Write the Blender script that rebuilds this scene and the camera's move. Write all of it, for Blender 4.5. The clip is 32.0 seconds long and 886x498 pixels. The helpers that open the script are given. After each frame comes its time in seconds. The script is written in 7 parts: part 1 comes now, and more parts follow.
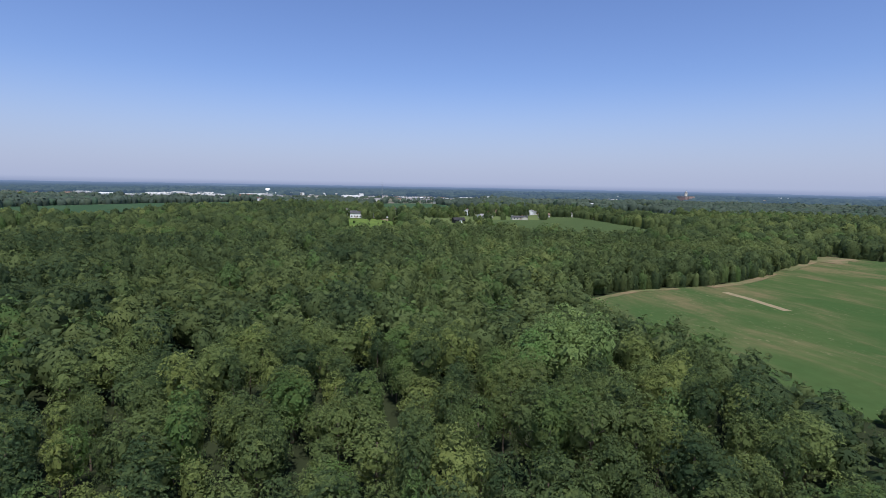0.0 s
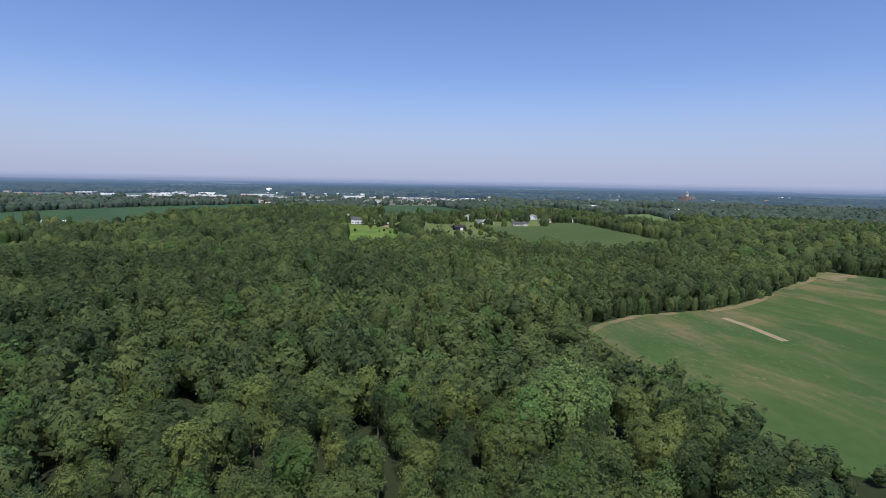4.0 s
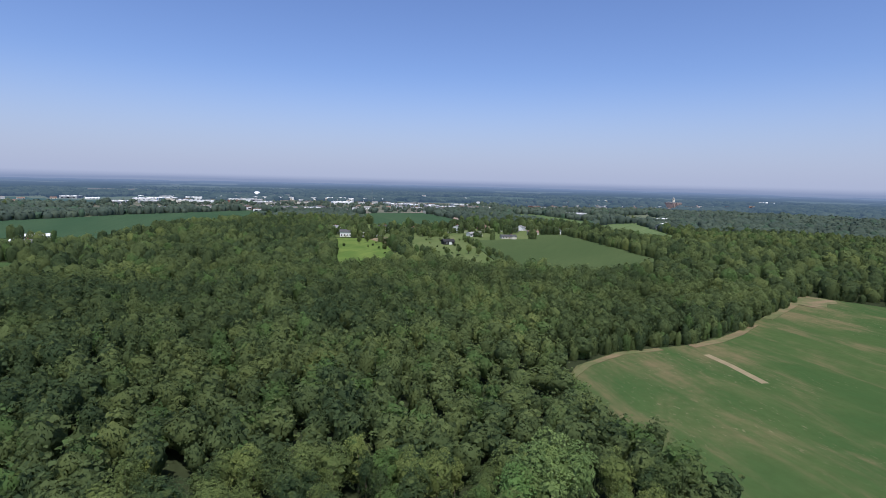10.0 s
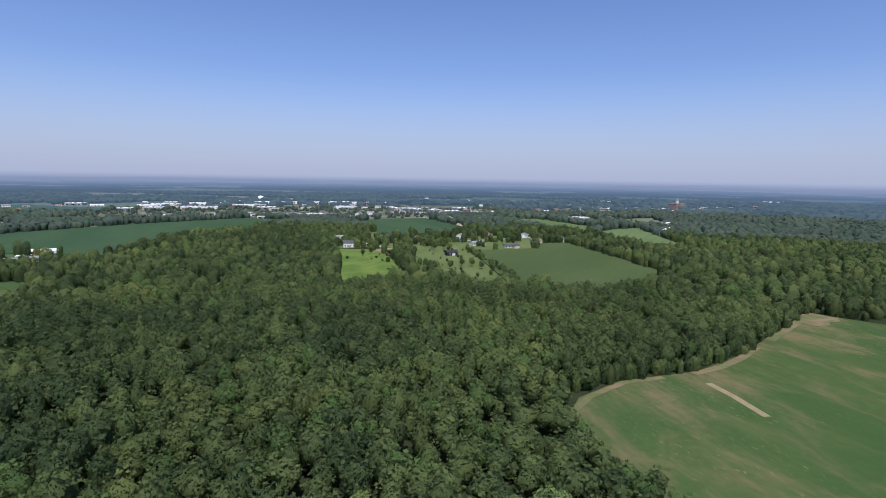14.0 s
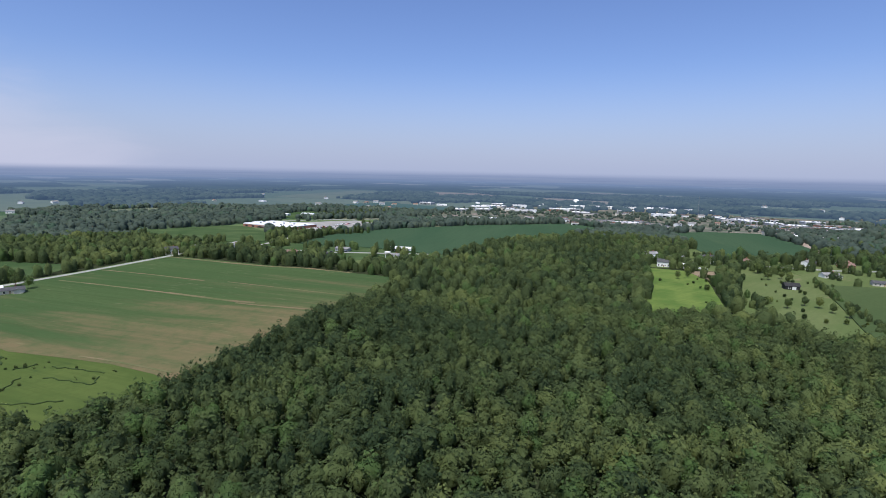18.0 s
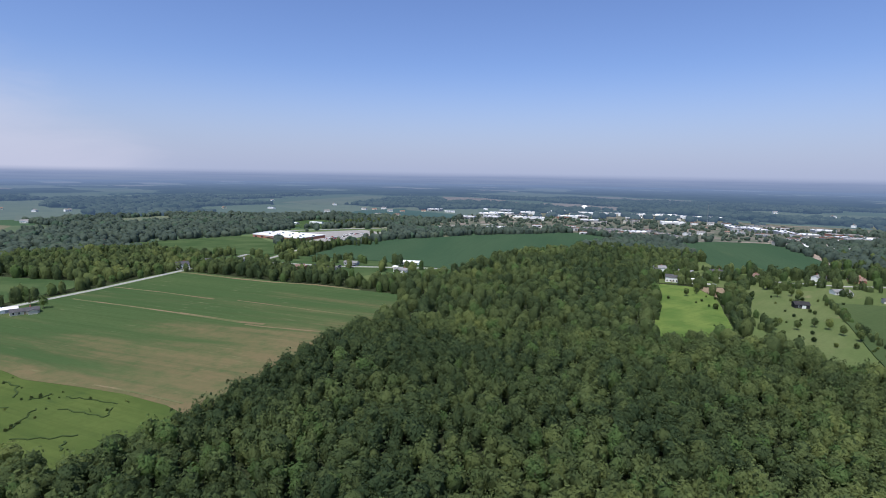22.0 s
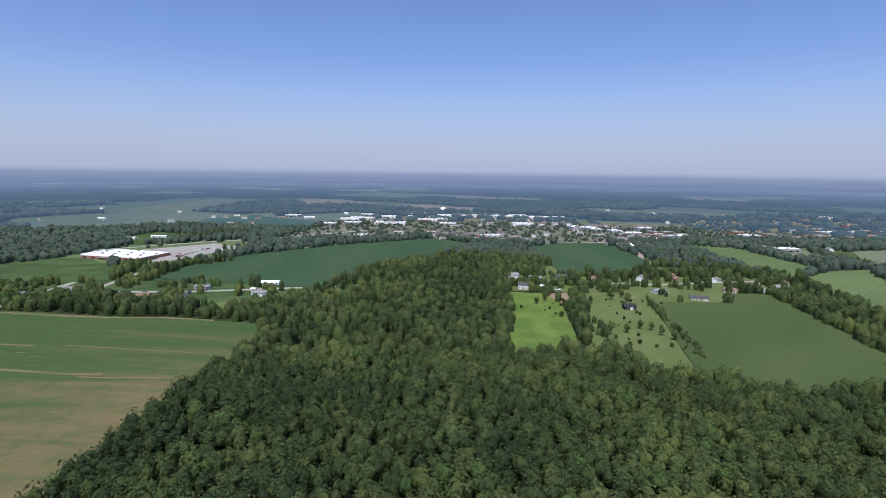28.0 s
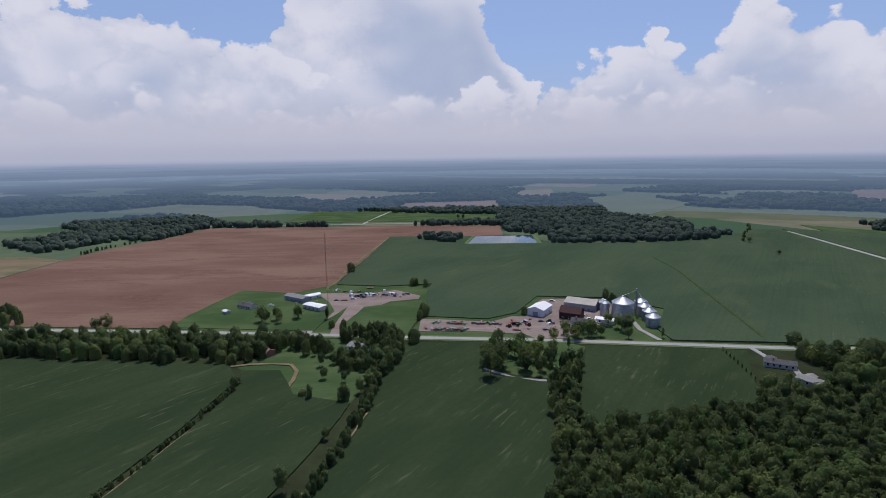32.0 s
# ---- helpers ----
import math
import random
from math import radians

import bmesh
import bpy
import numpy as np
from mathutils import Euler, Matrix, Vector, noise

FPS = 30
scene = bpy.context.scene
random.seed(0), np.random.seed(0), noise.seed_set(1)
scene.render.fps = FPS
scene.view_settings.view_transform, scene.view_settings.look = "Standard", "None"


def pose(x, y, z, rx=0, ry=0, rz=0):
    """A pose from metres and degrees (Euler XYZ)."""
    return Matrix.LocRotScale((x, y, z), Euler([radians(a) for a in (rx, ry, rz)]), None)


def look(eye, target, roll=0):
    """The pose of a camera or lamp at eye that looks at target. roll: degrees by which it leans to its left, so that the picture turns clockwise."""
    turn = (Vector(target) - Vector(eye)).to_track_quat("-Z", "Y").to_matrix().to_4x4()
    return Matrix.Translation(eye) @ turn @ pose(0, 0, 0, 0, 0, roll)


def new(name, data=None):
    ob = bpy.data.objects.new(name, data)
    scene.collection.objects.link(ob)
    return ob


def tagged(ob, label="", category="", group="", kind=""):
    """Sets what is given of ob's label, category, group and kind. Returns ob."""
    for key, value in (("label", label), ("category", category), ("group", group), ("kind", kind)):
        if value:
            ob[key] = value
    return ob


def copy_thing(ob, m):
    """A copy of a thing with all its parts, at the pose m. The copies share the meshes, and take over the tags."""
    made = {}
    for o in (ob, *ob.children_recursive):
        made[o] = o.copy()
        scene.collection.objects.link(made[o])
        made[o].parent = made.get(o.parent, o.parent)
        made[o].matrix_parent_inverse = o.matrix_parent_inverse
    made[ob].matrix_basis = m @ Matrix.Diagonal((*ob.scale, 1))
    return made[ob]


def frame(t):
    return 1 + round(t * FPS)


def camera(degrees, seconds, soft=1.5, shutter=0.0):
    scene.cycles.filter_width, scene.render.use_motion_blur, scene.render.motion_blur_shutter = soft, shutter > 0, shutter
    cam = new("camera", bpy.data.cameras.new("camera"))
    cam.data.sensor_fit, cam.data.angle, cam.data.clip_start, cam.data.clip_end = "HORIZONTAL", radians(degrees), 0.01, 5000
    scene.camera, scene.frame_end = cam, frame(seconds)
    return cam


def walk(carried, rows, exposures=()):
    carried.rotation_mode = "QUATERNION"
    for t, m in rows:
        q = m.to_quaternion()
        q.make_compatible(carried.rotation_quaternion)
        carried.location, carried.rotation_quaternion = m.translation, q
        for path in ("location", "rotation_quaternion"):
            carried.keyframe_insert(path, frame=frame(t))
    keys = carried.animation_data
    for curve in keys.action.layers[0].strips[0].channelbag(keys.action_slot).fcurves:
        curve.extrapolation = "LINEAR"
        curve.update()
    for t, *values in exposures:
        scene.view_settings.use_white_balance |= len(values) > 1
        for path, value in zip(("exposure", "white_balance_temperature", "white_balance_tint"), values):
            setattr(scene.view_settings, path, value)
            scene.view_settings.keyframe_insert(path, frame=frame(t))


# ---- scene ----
cam = camera(79.09, 32.0, soft=0.9)
PATH = [
    (0, pose(0, 0, 35.72, 83.09, -1.06, 0.00)),
    (0.5, pose(0, 0, 36.96, 83.00, -1.04, -0.01)),
    (1, pose(0, 0, 38.46, 82.95, -1.03, 0.05)),
    (1.5, pose(0, 0, 39.81, 82.90, -1.02, 0.08)),
    (2, pose(0, 0, 41.14, 82.86, -1.01, 0.04)),
    (2.5, pose(0, 0, 42.42, 82.82, -1.00, 0.09)),
    (3, pose(0, 0, 43.66, 82.81, -1.01, 0.09)),
    (3.5, pose(0, 0, 44.83, 82.78, -1.06, 0.18)),
    (5.5, pose(0, 0, 49.19, 82.41, -1.32, -0.43)),
    (6, pose(0, 0, 50.29, 82.43, -1.29, -0.55)),
    (6.5, pose(0, 0, 51.42, 82.50, -1.22, -0.57)),
    (7, pose(0, 0, 52.55, 82.59, -1.15, -0.69)),
    (7.5, pose(0, 0, 53.69, 82.65, -1.11, -0.79)),
    (8, pose(0, 0, 54.82, 82.68, -1.10, -0.88)),
    (8.5, pose(0, 0, 55.95, 82.69, -1.16, -0.93)),
    (9, pose(0, 0, 57.08, 82.69, -1.26, -0.99)),
    (9.5, pose(0, 0, 58.19, 82.68, -1.37, -1.02)),
    (10, pose(0, 0, 59.33, 82.69, -1.42, -1.03)),
    (10.5, pose(0, 0, 60.52, 82.70, -1.42, -1.10)),
    (11, pose(0, 0, 61.76, 82.72, -1.39, -1.16)),
    (11.5, pose(0, 0, 63.06, 82.73, -1.36, -1.22)),
    (12, pose(0, 0, 64.43, 82.73, -1.31, -1.31)),
    (12.5, pose(0, 0, 65.89, 82.71, -1.26, -1.37)),
    (13, pose(0, 0, 67.46, 82.67, -1.20, -1.43)),
    (13.5, pose(0, 0, 69.18, 82.61, -1.10, -1.50)),
    (14.5, pose(0, 0, 72.99, 82.46, -0.68, 1.30)),
    (15.5, pose(0, 0, 76.90, 82.30, -0.32, 8.60)),
    (16, pose(0, 0, 78.86, 82.22, -0.36, 13.93)),
    (16.5, pose(0, 0, 80.81, 82.14, -0.56, 19.02)),
    (17, pose(0, 0, 82.72, 82.04, -0.79, 23.77)),
    (17.5, pose(0, 0, 84.56, 81.93, -0.97, 29.09)),
    (18, pose(0, 0, 86.35, 81.81, -1.09, 31.93)),
    (18.5, pose(0, 0, 88.08, 81.71, -1.17, 39.46)),
    (19, pose(0, 0, 89.76, 81.66, -1.22, 42.78)),
    (19.5, pose(0, 0, 91.41, 81.67, -1.22, 42.23)),
    (20, pose(0, 0, 93.04, 81.71, -1.20, 41.42)),
    (20.5, pose(0, 0, 94.67, 81.76, -1.18, 41.02)),
    (21, pose(0, 0, 96.33, 81.81, -1.14, 40.64)),
    (21.5, pose(0, 0, 98.04, 81.87, -1.07, 37.66)),
    (22, pose(0, 0, 99.80, 81.96, -0.95, 32.78)),
    (22.5, pose(0, 0, 101.61, 82.04, -0.81, 26.45)),
    (23, pose(0, 0, 103.46, 82.09, -0.72, 22.16)),
    (23.5, pose(0, 0, 105.32, 82.09, -0.67, 20.67)),
    (24, pose(0, 0, 107.18, 82.05, -0.65, 19.83)),
    (24.5, pose(0, 0, 109.02, 81.99, -0.67, 19.37)),
    (25, pose(0, 0, 110.81, 81.94, -0.69, 19.04)),
    (25.5, pose(0, 0, 112.50, 81.91, -0.70, 18.81)),
    (26.5, pose(0, 0, 115.62, 81.89, -0.70, 18.48)),
    (27.5, pose(0, 0, 118.61, 81.86, -0.69, 18.15)),
    (28, pose(0, 0, 119.96, 81.78, -0.71, 18.03)),
    (28.3, pose(0, 0, 120.73, 81.71, -0.73, 20.20)),
    (28.5, pose(0, 0, 121.18, 81.62, -0.79, 23.04)),
    (28.6, pose(0, 0, 121.38, 81.54, -0.81, 27.41)),
    (28.7, pose(0, 0, 121.57, 81.42, -0.83, 35.20)),
    (28.8, pose(0, 0, 121.75, 81.25, -0.81, 46.40)),
    (28.9, pose(0, 0, 121.94, 81.05, -0.78, 58.10)),
    (29.0, pose(0, 0, 122.12, 80.81, -0.72, 69.90)),
    (29.1, pose(0, 0, 122.30, 80.55, -0.63, 81.75)),
    (29.2, pose(0, 0, 122.46, 80.31, -0.50, 93.60)),
    (29.3, pose(0, 0, 122.62, 80.10, -0.35, 105.45)),
    (29.4, pose(0, 0, 122.74, 79.93, -0.18, 117.30)),
    (29.5, pose(0, 0, 122.84, 79.81, 0.03, 129.15)),
    (29.6, pose(0, 0, 122.91, 79.76, 0.26, 141.00)),
    (29.7, pose(0, 0, 122.95, 79.75, 0.50, 152.85)),
    (29.8, pose(0, 0, 122.98, 79.78, 0.73, 164.70)),
    (29.9, pose(0, 0, 122.98, 79.84, 0.92, 176.20)),
    (30.0, pose(0, 0, 122.97, 79.91, 1.07, 186.70)),
    (30.1, pose(0, 0, 122.93, 79.97, 1.17, 192.60)),
    (30.2, pose(0, 0, 122.89, 80.03, 1.22, 197.20)),
    (30.3, pose(0, 0, 122.84, 80.10, 1.23, 200.60)),
    (30.4, pose(0, 0, 122.79, 80.15, 1.22, 202.70)),
    (30.5, pose(0, 0, 122.75, 80.20, 1.20, 203.92)),
    (30.8, pose(0, 0, 122.63, 80.30, 1.11, 204.98)),
    (31, pose(0, 0, 122.59, 80.35, 1.04, 205.68)),
    (31.2, pose(0, 0, 122.59, 80.36, 0.97, 204.11)),
    (31.5, pose(0, 0, 122.66, 80.35, 0.89, 200.49)),
    (31.8, pose(0, 0, 122.73, 80.35, 0.85, 199.03)),
    (32, pose(0, 0, 122.77, 80.36, 0.83, 198.05)),
]
walk(cam, PATH, exposures=[(0, 0.08, 6200, 10), (28.6, 0.08, 6200, 10), (29.2, -0.06, 6200, 11), (30.0, -0.2, 6180, 13), (31.0, -0.45, 6180, 13), (32, -0.45, 6180, 13)])

# ---- world, sun ----
SUN_AZ, SUN_EL = radians(172), radians(64)      # clockwise from +y
world = bpy.data.worlds.new("world")
scene.world = world
world.use_nodes = True
wt = world.node_tree
wt.nodes.clear()


class Nodes:
    """A short way to wire shader nodes."""

    def __init__(self, tree):
        self.t = tree

    def put(self, sock, v):
        if hasattr(v, "is_linked"):
            self.t.links.new(v, sock)
        else:
            sock.default_value = v

    def math(self, op, a, b=0.0, c=0.0, clamp=False):
        n = self.t.nodes.new("ShaderNodeMath")
        n.operation, n.use_clamp = op, clamp
        for s, v in zip(n.inputs, (a, b, c)):
            self.put(s, v)
        return n.outputs[0]

    def vmath(self, op, a, b=(0, 0, 0)):
        n = self.t.nodes.new("ShaderNodeVectorMath")
        n.operation = op
        self.put(n.inputs[0], a)
        if op == "SCALE":
            self.put(n.inputs[3], b)
        else:
            self.put(n.inputs[1], b)
        return n.outputs[1] if op in ("DOT_PRODUCT", "LENGTH") else n.outputs[0]

    def step(self, v, lo, hi):
        n = self.t.nodes.new("ShaderNodeMapRange")
        n.interpolation_type = "SMOOTHSTEP"
        self.put(n.inputs[0], v)
        self.put(n.inputs[1], lo)
        self.put(n.inputs[2], hi)
        return n.outputs[0]

    def mix(self, f, a, b, kind="MIX"):
        n = self.t.nodes.new("ShaderNodeMix")
        n.data_type, n.blend_type = "RGBA", kind
        self.put(n.inputs[0], f)
        for s, v in ((n.inputs[6], a), (n.inputs[7], b)):
            self.put(s, (*v, 1) if isinstance(v, tuple) and len(v) == 3 else v)
        return n.outputs[2]

    def noise(self, vec, scale, detail=4.0, rough=0.5, distort=0.0):
        n = self.t.nodes.new("ShaderNodeTexNoise")
        self.put(n.inputs["Vector"], vec)
        n.inputs["Scale"].default_value, n.inputs["Detail"].default_value = scale, detail
        n.inputs["Roughness"].default_value, n.inputs["Distortion"].default_value = rough, distort
        return n.outputs[0]

    def voronoi(self, vec, scale, out="Distance", feature="F1"):
        n = self.t.nodes.new("ShaderNodeTexVoronoi")
        n.feature = feature
        self.put(n.inputs["Vector"], vec)
        n.inputs["Scale"].default_value = scale
        return n.outputs[out]

    def node_color_noise(self, vec, scale):
        n = self.t.nodes.new("ShaderNodeTexNoise")
        self.put(n.inputs["Vector"], vec)
        n.inputs["Scale"].default_value = scale
        return n.outputs[1]

    def node(self, kind, out):
        return self.t.nodes.new(kind).outputs[out]

    def xyz(self, vec):
        n = self.t.nodes.new("ShaderNodeSeparateXYZ")
        self.put(n.inputs[0], vec)
        return n.outputs

    def join(self, x, y, z):
        n = self.t.nodes.new("ShaderNodeCombineXYZ")
        for s, v in zip(n.inputs, (x, y, z)):
            self.put(s, v)
        return n.outputs[0]


W = Nodes(wt)
sky = wt.nodes.new("ShaderNodeTexSky")
sky.sky_type, sky.sun_disc = "NISHITA", False
sky.sun_elevation, sky.sun_rotation = SUN_EL, SUN_AZ
sky.altitude, sky.air_density, sky.dust_density, sky.ozone_density = 200, 1.0, 1.2, 2.0
way = W.vmath("NORMALIZE", W.node("ShaderNodeTexCoord", "Generated"))
dx, dy, dz = W.xyz(way)
flat = W.math("SQRT", W.math("SUBTRACT", 1.0, W.math("MULTIPLY", dz, dz)))
el = W.math("DIVIDE", dz, W.math("MAXIMUM", flat, 0.05))
ring = W.join(W.math("DIVIDE", dx, flat), W.math("DIVIDE", dy, flat), W.math("MULTIPLY", el, 1.3))
south = W.math("ADD", W.math("MULTIPLY", dx, 0.087), W.math("MULTIPLY", dy, -0.996))
side = W.step(south, 0.10, 0.42)
# sky with pale haze towards the horizon
SKY_HAZE = (4.3, 4.75, 6.5)
base_sky = W.mix(1.0, sky.outputs[0], (0.98, 1.03, 1.34), "MULTIPLY")
low = W.math("SUBTRACT", 1.0, W.step(el, -0.02, 0.20))
c = W.mix(W.math("MULTIPLY", low, 0.84), base_sky, SKY_HAZE)
# thin high veil in the west, its edge slanting down towards the north
bearing = W.math("MULTIPLY", W.math("ARCTAN2", dx, dy), -1.0)
edge = W.math("ADD", W.math("MULTIPLY", W.math("SUBTRACT", bearing, 1.117), 0.52), 0.07)
veil_n = W.math("SUBTRACT", W.noise(W.join(W.math("MULTIPLY", dx, 2.0), W.math("MULTIPLY", dy, 2.4), W.math("MULTIPLY", el, 9.0)), 2.2, 5.0, 0.6, 0.4), 0.5)
veil = W.math("MULTIPLY", W.step(W.math("ADD", W.math("SUBTRACT", edge, el), W.math("MULTIPLY", veil_n, 0.16)), -0.05, 0.13), W.step(bearing, 0.92, 1.12))
c = W.mix(W.math("MULTIPLY", W.math("MULTIPLY", veil, W.math("SUBTRACT", 1.0, side)), 0.44), c, (6.7, 6.5, 7.6))
# heaped clouds over the southern half, in three banks one behind another
c = W.mix(W.math("MULTIPLY", side, 0.42), c, (5.2, 7.0, 9.6))
round_ = W.join(W.math("DIVIDE", dx, flat), W.math("DIVIDE", dy, flat), 0.0)


def bank(c, shift, base, swell, often, heap, sharp):
    """A bank of cumulus: rounded heaps with bright tops and blue-grey undersides, laid over the colour c."""
    at = W.vmath("ADD", ring, shift)
    wob = W.vmath("ADD", at, W.vmath("SCALE", W.vmath("SUBTRACT", W.node_color_noise(at, 16.0), (0.5, 0.5, 0.5)), 0.06))
    big = W.math("SUBTRACT", 0.5, W.voronoi(wob, 9.0 * often, "Distance", "SMOOTH_F1"))
    small = W.math("SUBTRACT", 0.5, W.voronoi(wob, 26.0 * often, "Distance", "SMOOTH_F1"))
    fringe = W.math("SUBTRACT", W.noise(at, 60.0, 5.0, 0.62), 0.5)
    lumps = W.math("ADD", W.math("ADD", W.math("MULTIPLY", big, 0.60), W.math("MULTIPLY", small, 0.34)), W.math("MULTIPLY", fringe, 0.24))
    roll = W.math("SUBTRACT", W.noise(W.vmath("ADD", round_, shift), 3.4 * often, 1.5, 0.5), 0.5)
    high = W.math("ADD", W.math("ADD", W.math("MULTIPLY", roll, swell), base), W.math("MULTIPLY", lumps, heap))
    body = W.math("SUBTRACT", high, el)
    cover = W.math("MULTIPLY", W.step(body, -0.002, sharp), side)
    under = W.step(W.math("ADD", body, W.math("MULTIPLY", lumps, -0.10)), 0.005, 0.085)
    dark = W.math("MULTIPLY", under, W.step(W.noise(at, 5.0 * often, 2.0, 0.5), 0.32, 0.60))
    tone = W.mix(W.math("MULTIPLY", W.step(lumps, -0.10, 0.20), 0.65), (6.9, 7.3, 8.7), (10.6, 10.3, 10.8))
    tone = W.mix(W.math("MULTIPLY", dark, 0.85), tone, (4.9, 5.8, 7.8))
    return W.mix(cover, c, tone)


c = bank(c, (0.0, 0.0, 0.0), 0.185, 1.05, 0.78, 0.30, 0.010)
c = bank(c, (3.1, 1.7, 0.4), 0.130, 0.50, 1.05, 0.22, 0.012)
c = bank(c, (7.3, 4.2, 0.9), 0.090, 0.18, 1.6, 0.15, 0.03)
mist = W.math("SUBTRACT", 1.0, W.step(el, 0.035, 0.135))
c = W.mix(W.math("MULTIPLY", W.math("MULTIPLY", mist, side), 0.92), c, (6.9, 6.9, 7.9))
base_h = W.math("SUBTRACT", 1.0, W.step(el, 0.0, 0.05))
c = W.mix(W.math("MULTIPLY", W.math("MULTIPLY", base_h, side), 0.85), c, (5.7, 5.9, 7.2))
# far land and its haze painted into the sky under the horizon, where the plain runs out
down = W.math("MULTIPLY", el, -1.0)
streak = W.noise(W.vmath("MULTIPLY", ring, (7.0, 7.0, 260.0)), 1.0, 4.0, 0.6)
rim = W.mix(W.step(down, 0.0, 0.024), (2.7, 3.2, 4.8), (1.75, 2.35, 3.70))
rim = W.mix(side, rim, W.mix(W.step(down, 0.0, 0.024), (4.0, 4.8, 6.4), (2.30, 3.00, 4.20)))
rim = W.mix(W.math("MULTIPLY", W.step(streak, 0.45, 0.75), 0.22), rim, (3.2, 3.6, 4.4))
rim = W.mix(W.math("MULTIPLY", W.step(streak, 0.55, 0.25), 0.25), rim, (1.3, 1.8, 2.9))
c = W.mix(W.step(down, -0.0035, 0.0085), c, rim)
bg = wt.nodes.new("ShaderNodeBackground")
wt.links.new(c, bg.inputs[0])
bg.inputs[1].default_value = 0.10
wt.links.new(bg.outputs[0], wt.nodes.new("ShaderNodeOutputWorld").inputs[0])

sun = new("sun", bpy.data.lights.new("sun", "SUN"))
sun.data.energy, sun.data.angle, sun.data.color = 4.4, radians(0.53), (1.0, 0.95, 0.87)
sun.matrix_world = look((math.sin(SUN_AZ) * math.cos(SUN_EL) * 900, math.cos(SUN_AZ) * math.cos(SUN_EL) * 900, math.sin(SUN_EL) * 900), (0, 0, 0))

# ---- materials ----


def material(name, rough=0.9, metal=0.0, spec=0.2):
    m = bpy.data.materials.new(name)
    m.use_nodes = True
    p = m.node_tree.nodes["Principled BSDF"]
    p.inputs["Roughness"].default_value, p.inputs["Metallic"].default_value = rough, metal
    p.inputs["Specular IOR Level"].default_value = spec
    return m, Nodes(m.node_tree), p


def bump(n, p, height, strength=0.5, dist=0.1):
    b = n.t.nodes.new("ShaderNodeBump")
    b.inputs["Strength"].default_value, b.inputs["Distance"].default_value = strength, dist
    n.put(b.inputs["Height"], height)
    n.t.links.new(b.outputs[0], p.inputs["Normal"])


def plain(name, a, b, scale=1.0, rough=0.8, metal=0.0, bumpy=0.0, spec=0.3):
    """A surface of one colour with wear at two scales."""
    m, n, p = material(name, rough, metal, spec)
    pos = n.node("ShaderNodeTexCoord", "Object")
    f = n.math("ADD", n.math("MULTIPLY", n.noise(pos, scale, 5), 0.6), n.math("MULTIPLY", n.noise(pos, scale * 9, 3), 0.4))
    f = n.step(f, 0.3, 0.7)
    col = n.mix(f, a, b)
    r = n.node("ShaderNodeObjectInfo", "Random")
    col = n.mix(n.math("MULTIPLY", r, 0.25), col, tuple(v * 0.72 for v in a))
    n.put(p.inputs["Base Color"], col)
    if bumpy:
        bump(n, p, n.noise(pos, scale * 6, 4), bumpy)
    return m


def foliage(name, tint_from, dark, light, warm, patch=0.02, gloss=0.1, leafy=0.0, through_light=0.32, rough=0.7, shut=0.53):
    """Leaves: tint_from is 'object', or 'attribute' for joined trees."""
    m, n, p = material(name, rough, 0.0, gloss)
    pos = n.node("ShaderNodeNewGeometry", "Position")
    if tint_from == "object":
        r = n.node("ShaderNodeObjectInfo", "Random")
    else:
        a = n.t.nodes.new("ShaderNodeAttribute")
        a.attribute_name = "tint"
        r = a.outputs["Fac"]
    leaf = n.node("ShaderNodeNewGeometry", "Random Per Island")
    col = n.mix(n.step(r, 0.0, 0.8), dark, light)
    col = n.mix(n.math("MULTIPLY", n.step(r, 0.72, 1.0), 0.8), col, warm)
    fresh = n.math("MULTIPLY", n.step(r, 0.50, 0.54), n.math("SUBTRACT", 1.0, n.step(r, 0.57, 0.61)))
    col = n.mix(n.math("MULTIPLY", fresh, 0.6), col, (light[0] * 0.62, light[1] * 0.98, light[2] * 0.75))
    col = n.mix(n.math("MULTIPLY", leaf, 0.32), col, tuple(v * 0.40 for v in dark))
    col = n.mix(n.math("MULTIPLY", n.step(leaf, 0.80, 1.0), 0.35), col, warm)
    col = n.mix(n.math("MULTIPLY", n.step(n.noise(pos, 0.6, 3), 0.45, 0.7), 0.35), col, light)
    col = n.mix(n.math("MULTIPLY", n.step(n.noise(pos, patch, 3), 0.45, 0.65), 0.35), col, tuple(v * 0.6 for v in dark))
    n.put(p.inputs["Base Color"], col)
    tr = n.t.nodes.new("ShaderNodeBsdfTranslucent")
    n.put(tr.inputs[0], n.mix(0.5, col, warm))
    mixer = n.t.nodes.new("ShaderNodeMixShader")
    mixer.inputs[0].default_value = through_light
    out = n.t.nodes["Material Output"]
    n.t.links.new(p.outputs[0], mixer.inputs[1])
    n.t.links.new(tr.outputs[0], mixer.inputs[2])
    last = mixer.outputs[0]
    if leafy:       # gaps between the leaves of a clump
        spray = n.vmath("MULTIPLY", pos, (1.0, 1.0, 0.5))
        gaps = n.math("ADD", n.math("MULTIPLY", n.noise(spray, leafy, 2.0, 0.6), 0.6), n.math("MULTIPLY", n.voronoi(spray, leafy * 1.3), 0.35))
        holes = n.t.nodes.new("ShaderNodeMixShader")
        n.put(holes.inputs[0], n.math("GREATER_THAN", gaps, shut))
        n.t.links.new(last, holes.inputs[1])
        n.t.links.new(n.t.nodes.new("ShaderNodeBsdfTransparent").outputs[0], holes.inputs[2])
        last = holes.outputs[0]
    n.t.links.new(last, out.inputs[0])
    return m


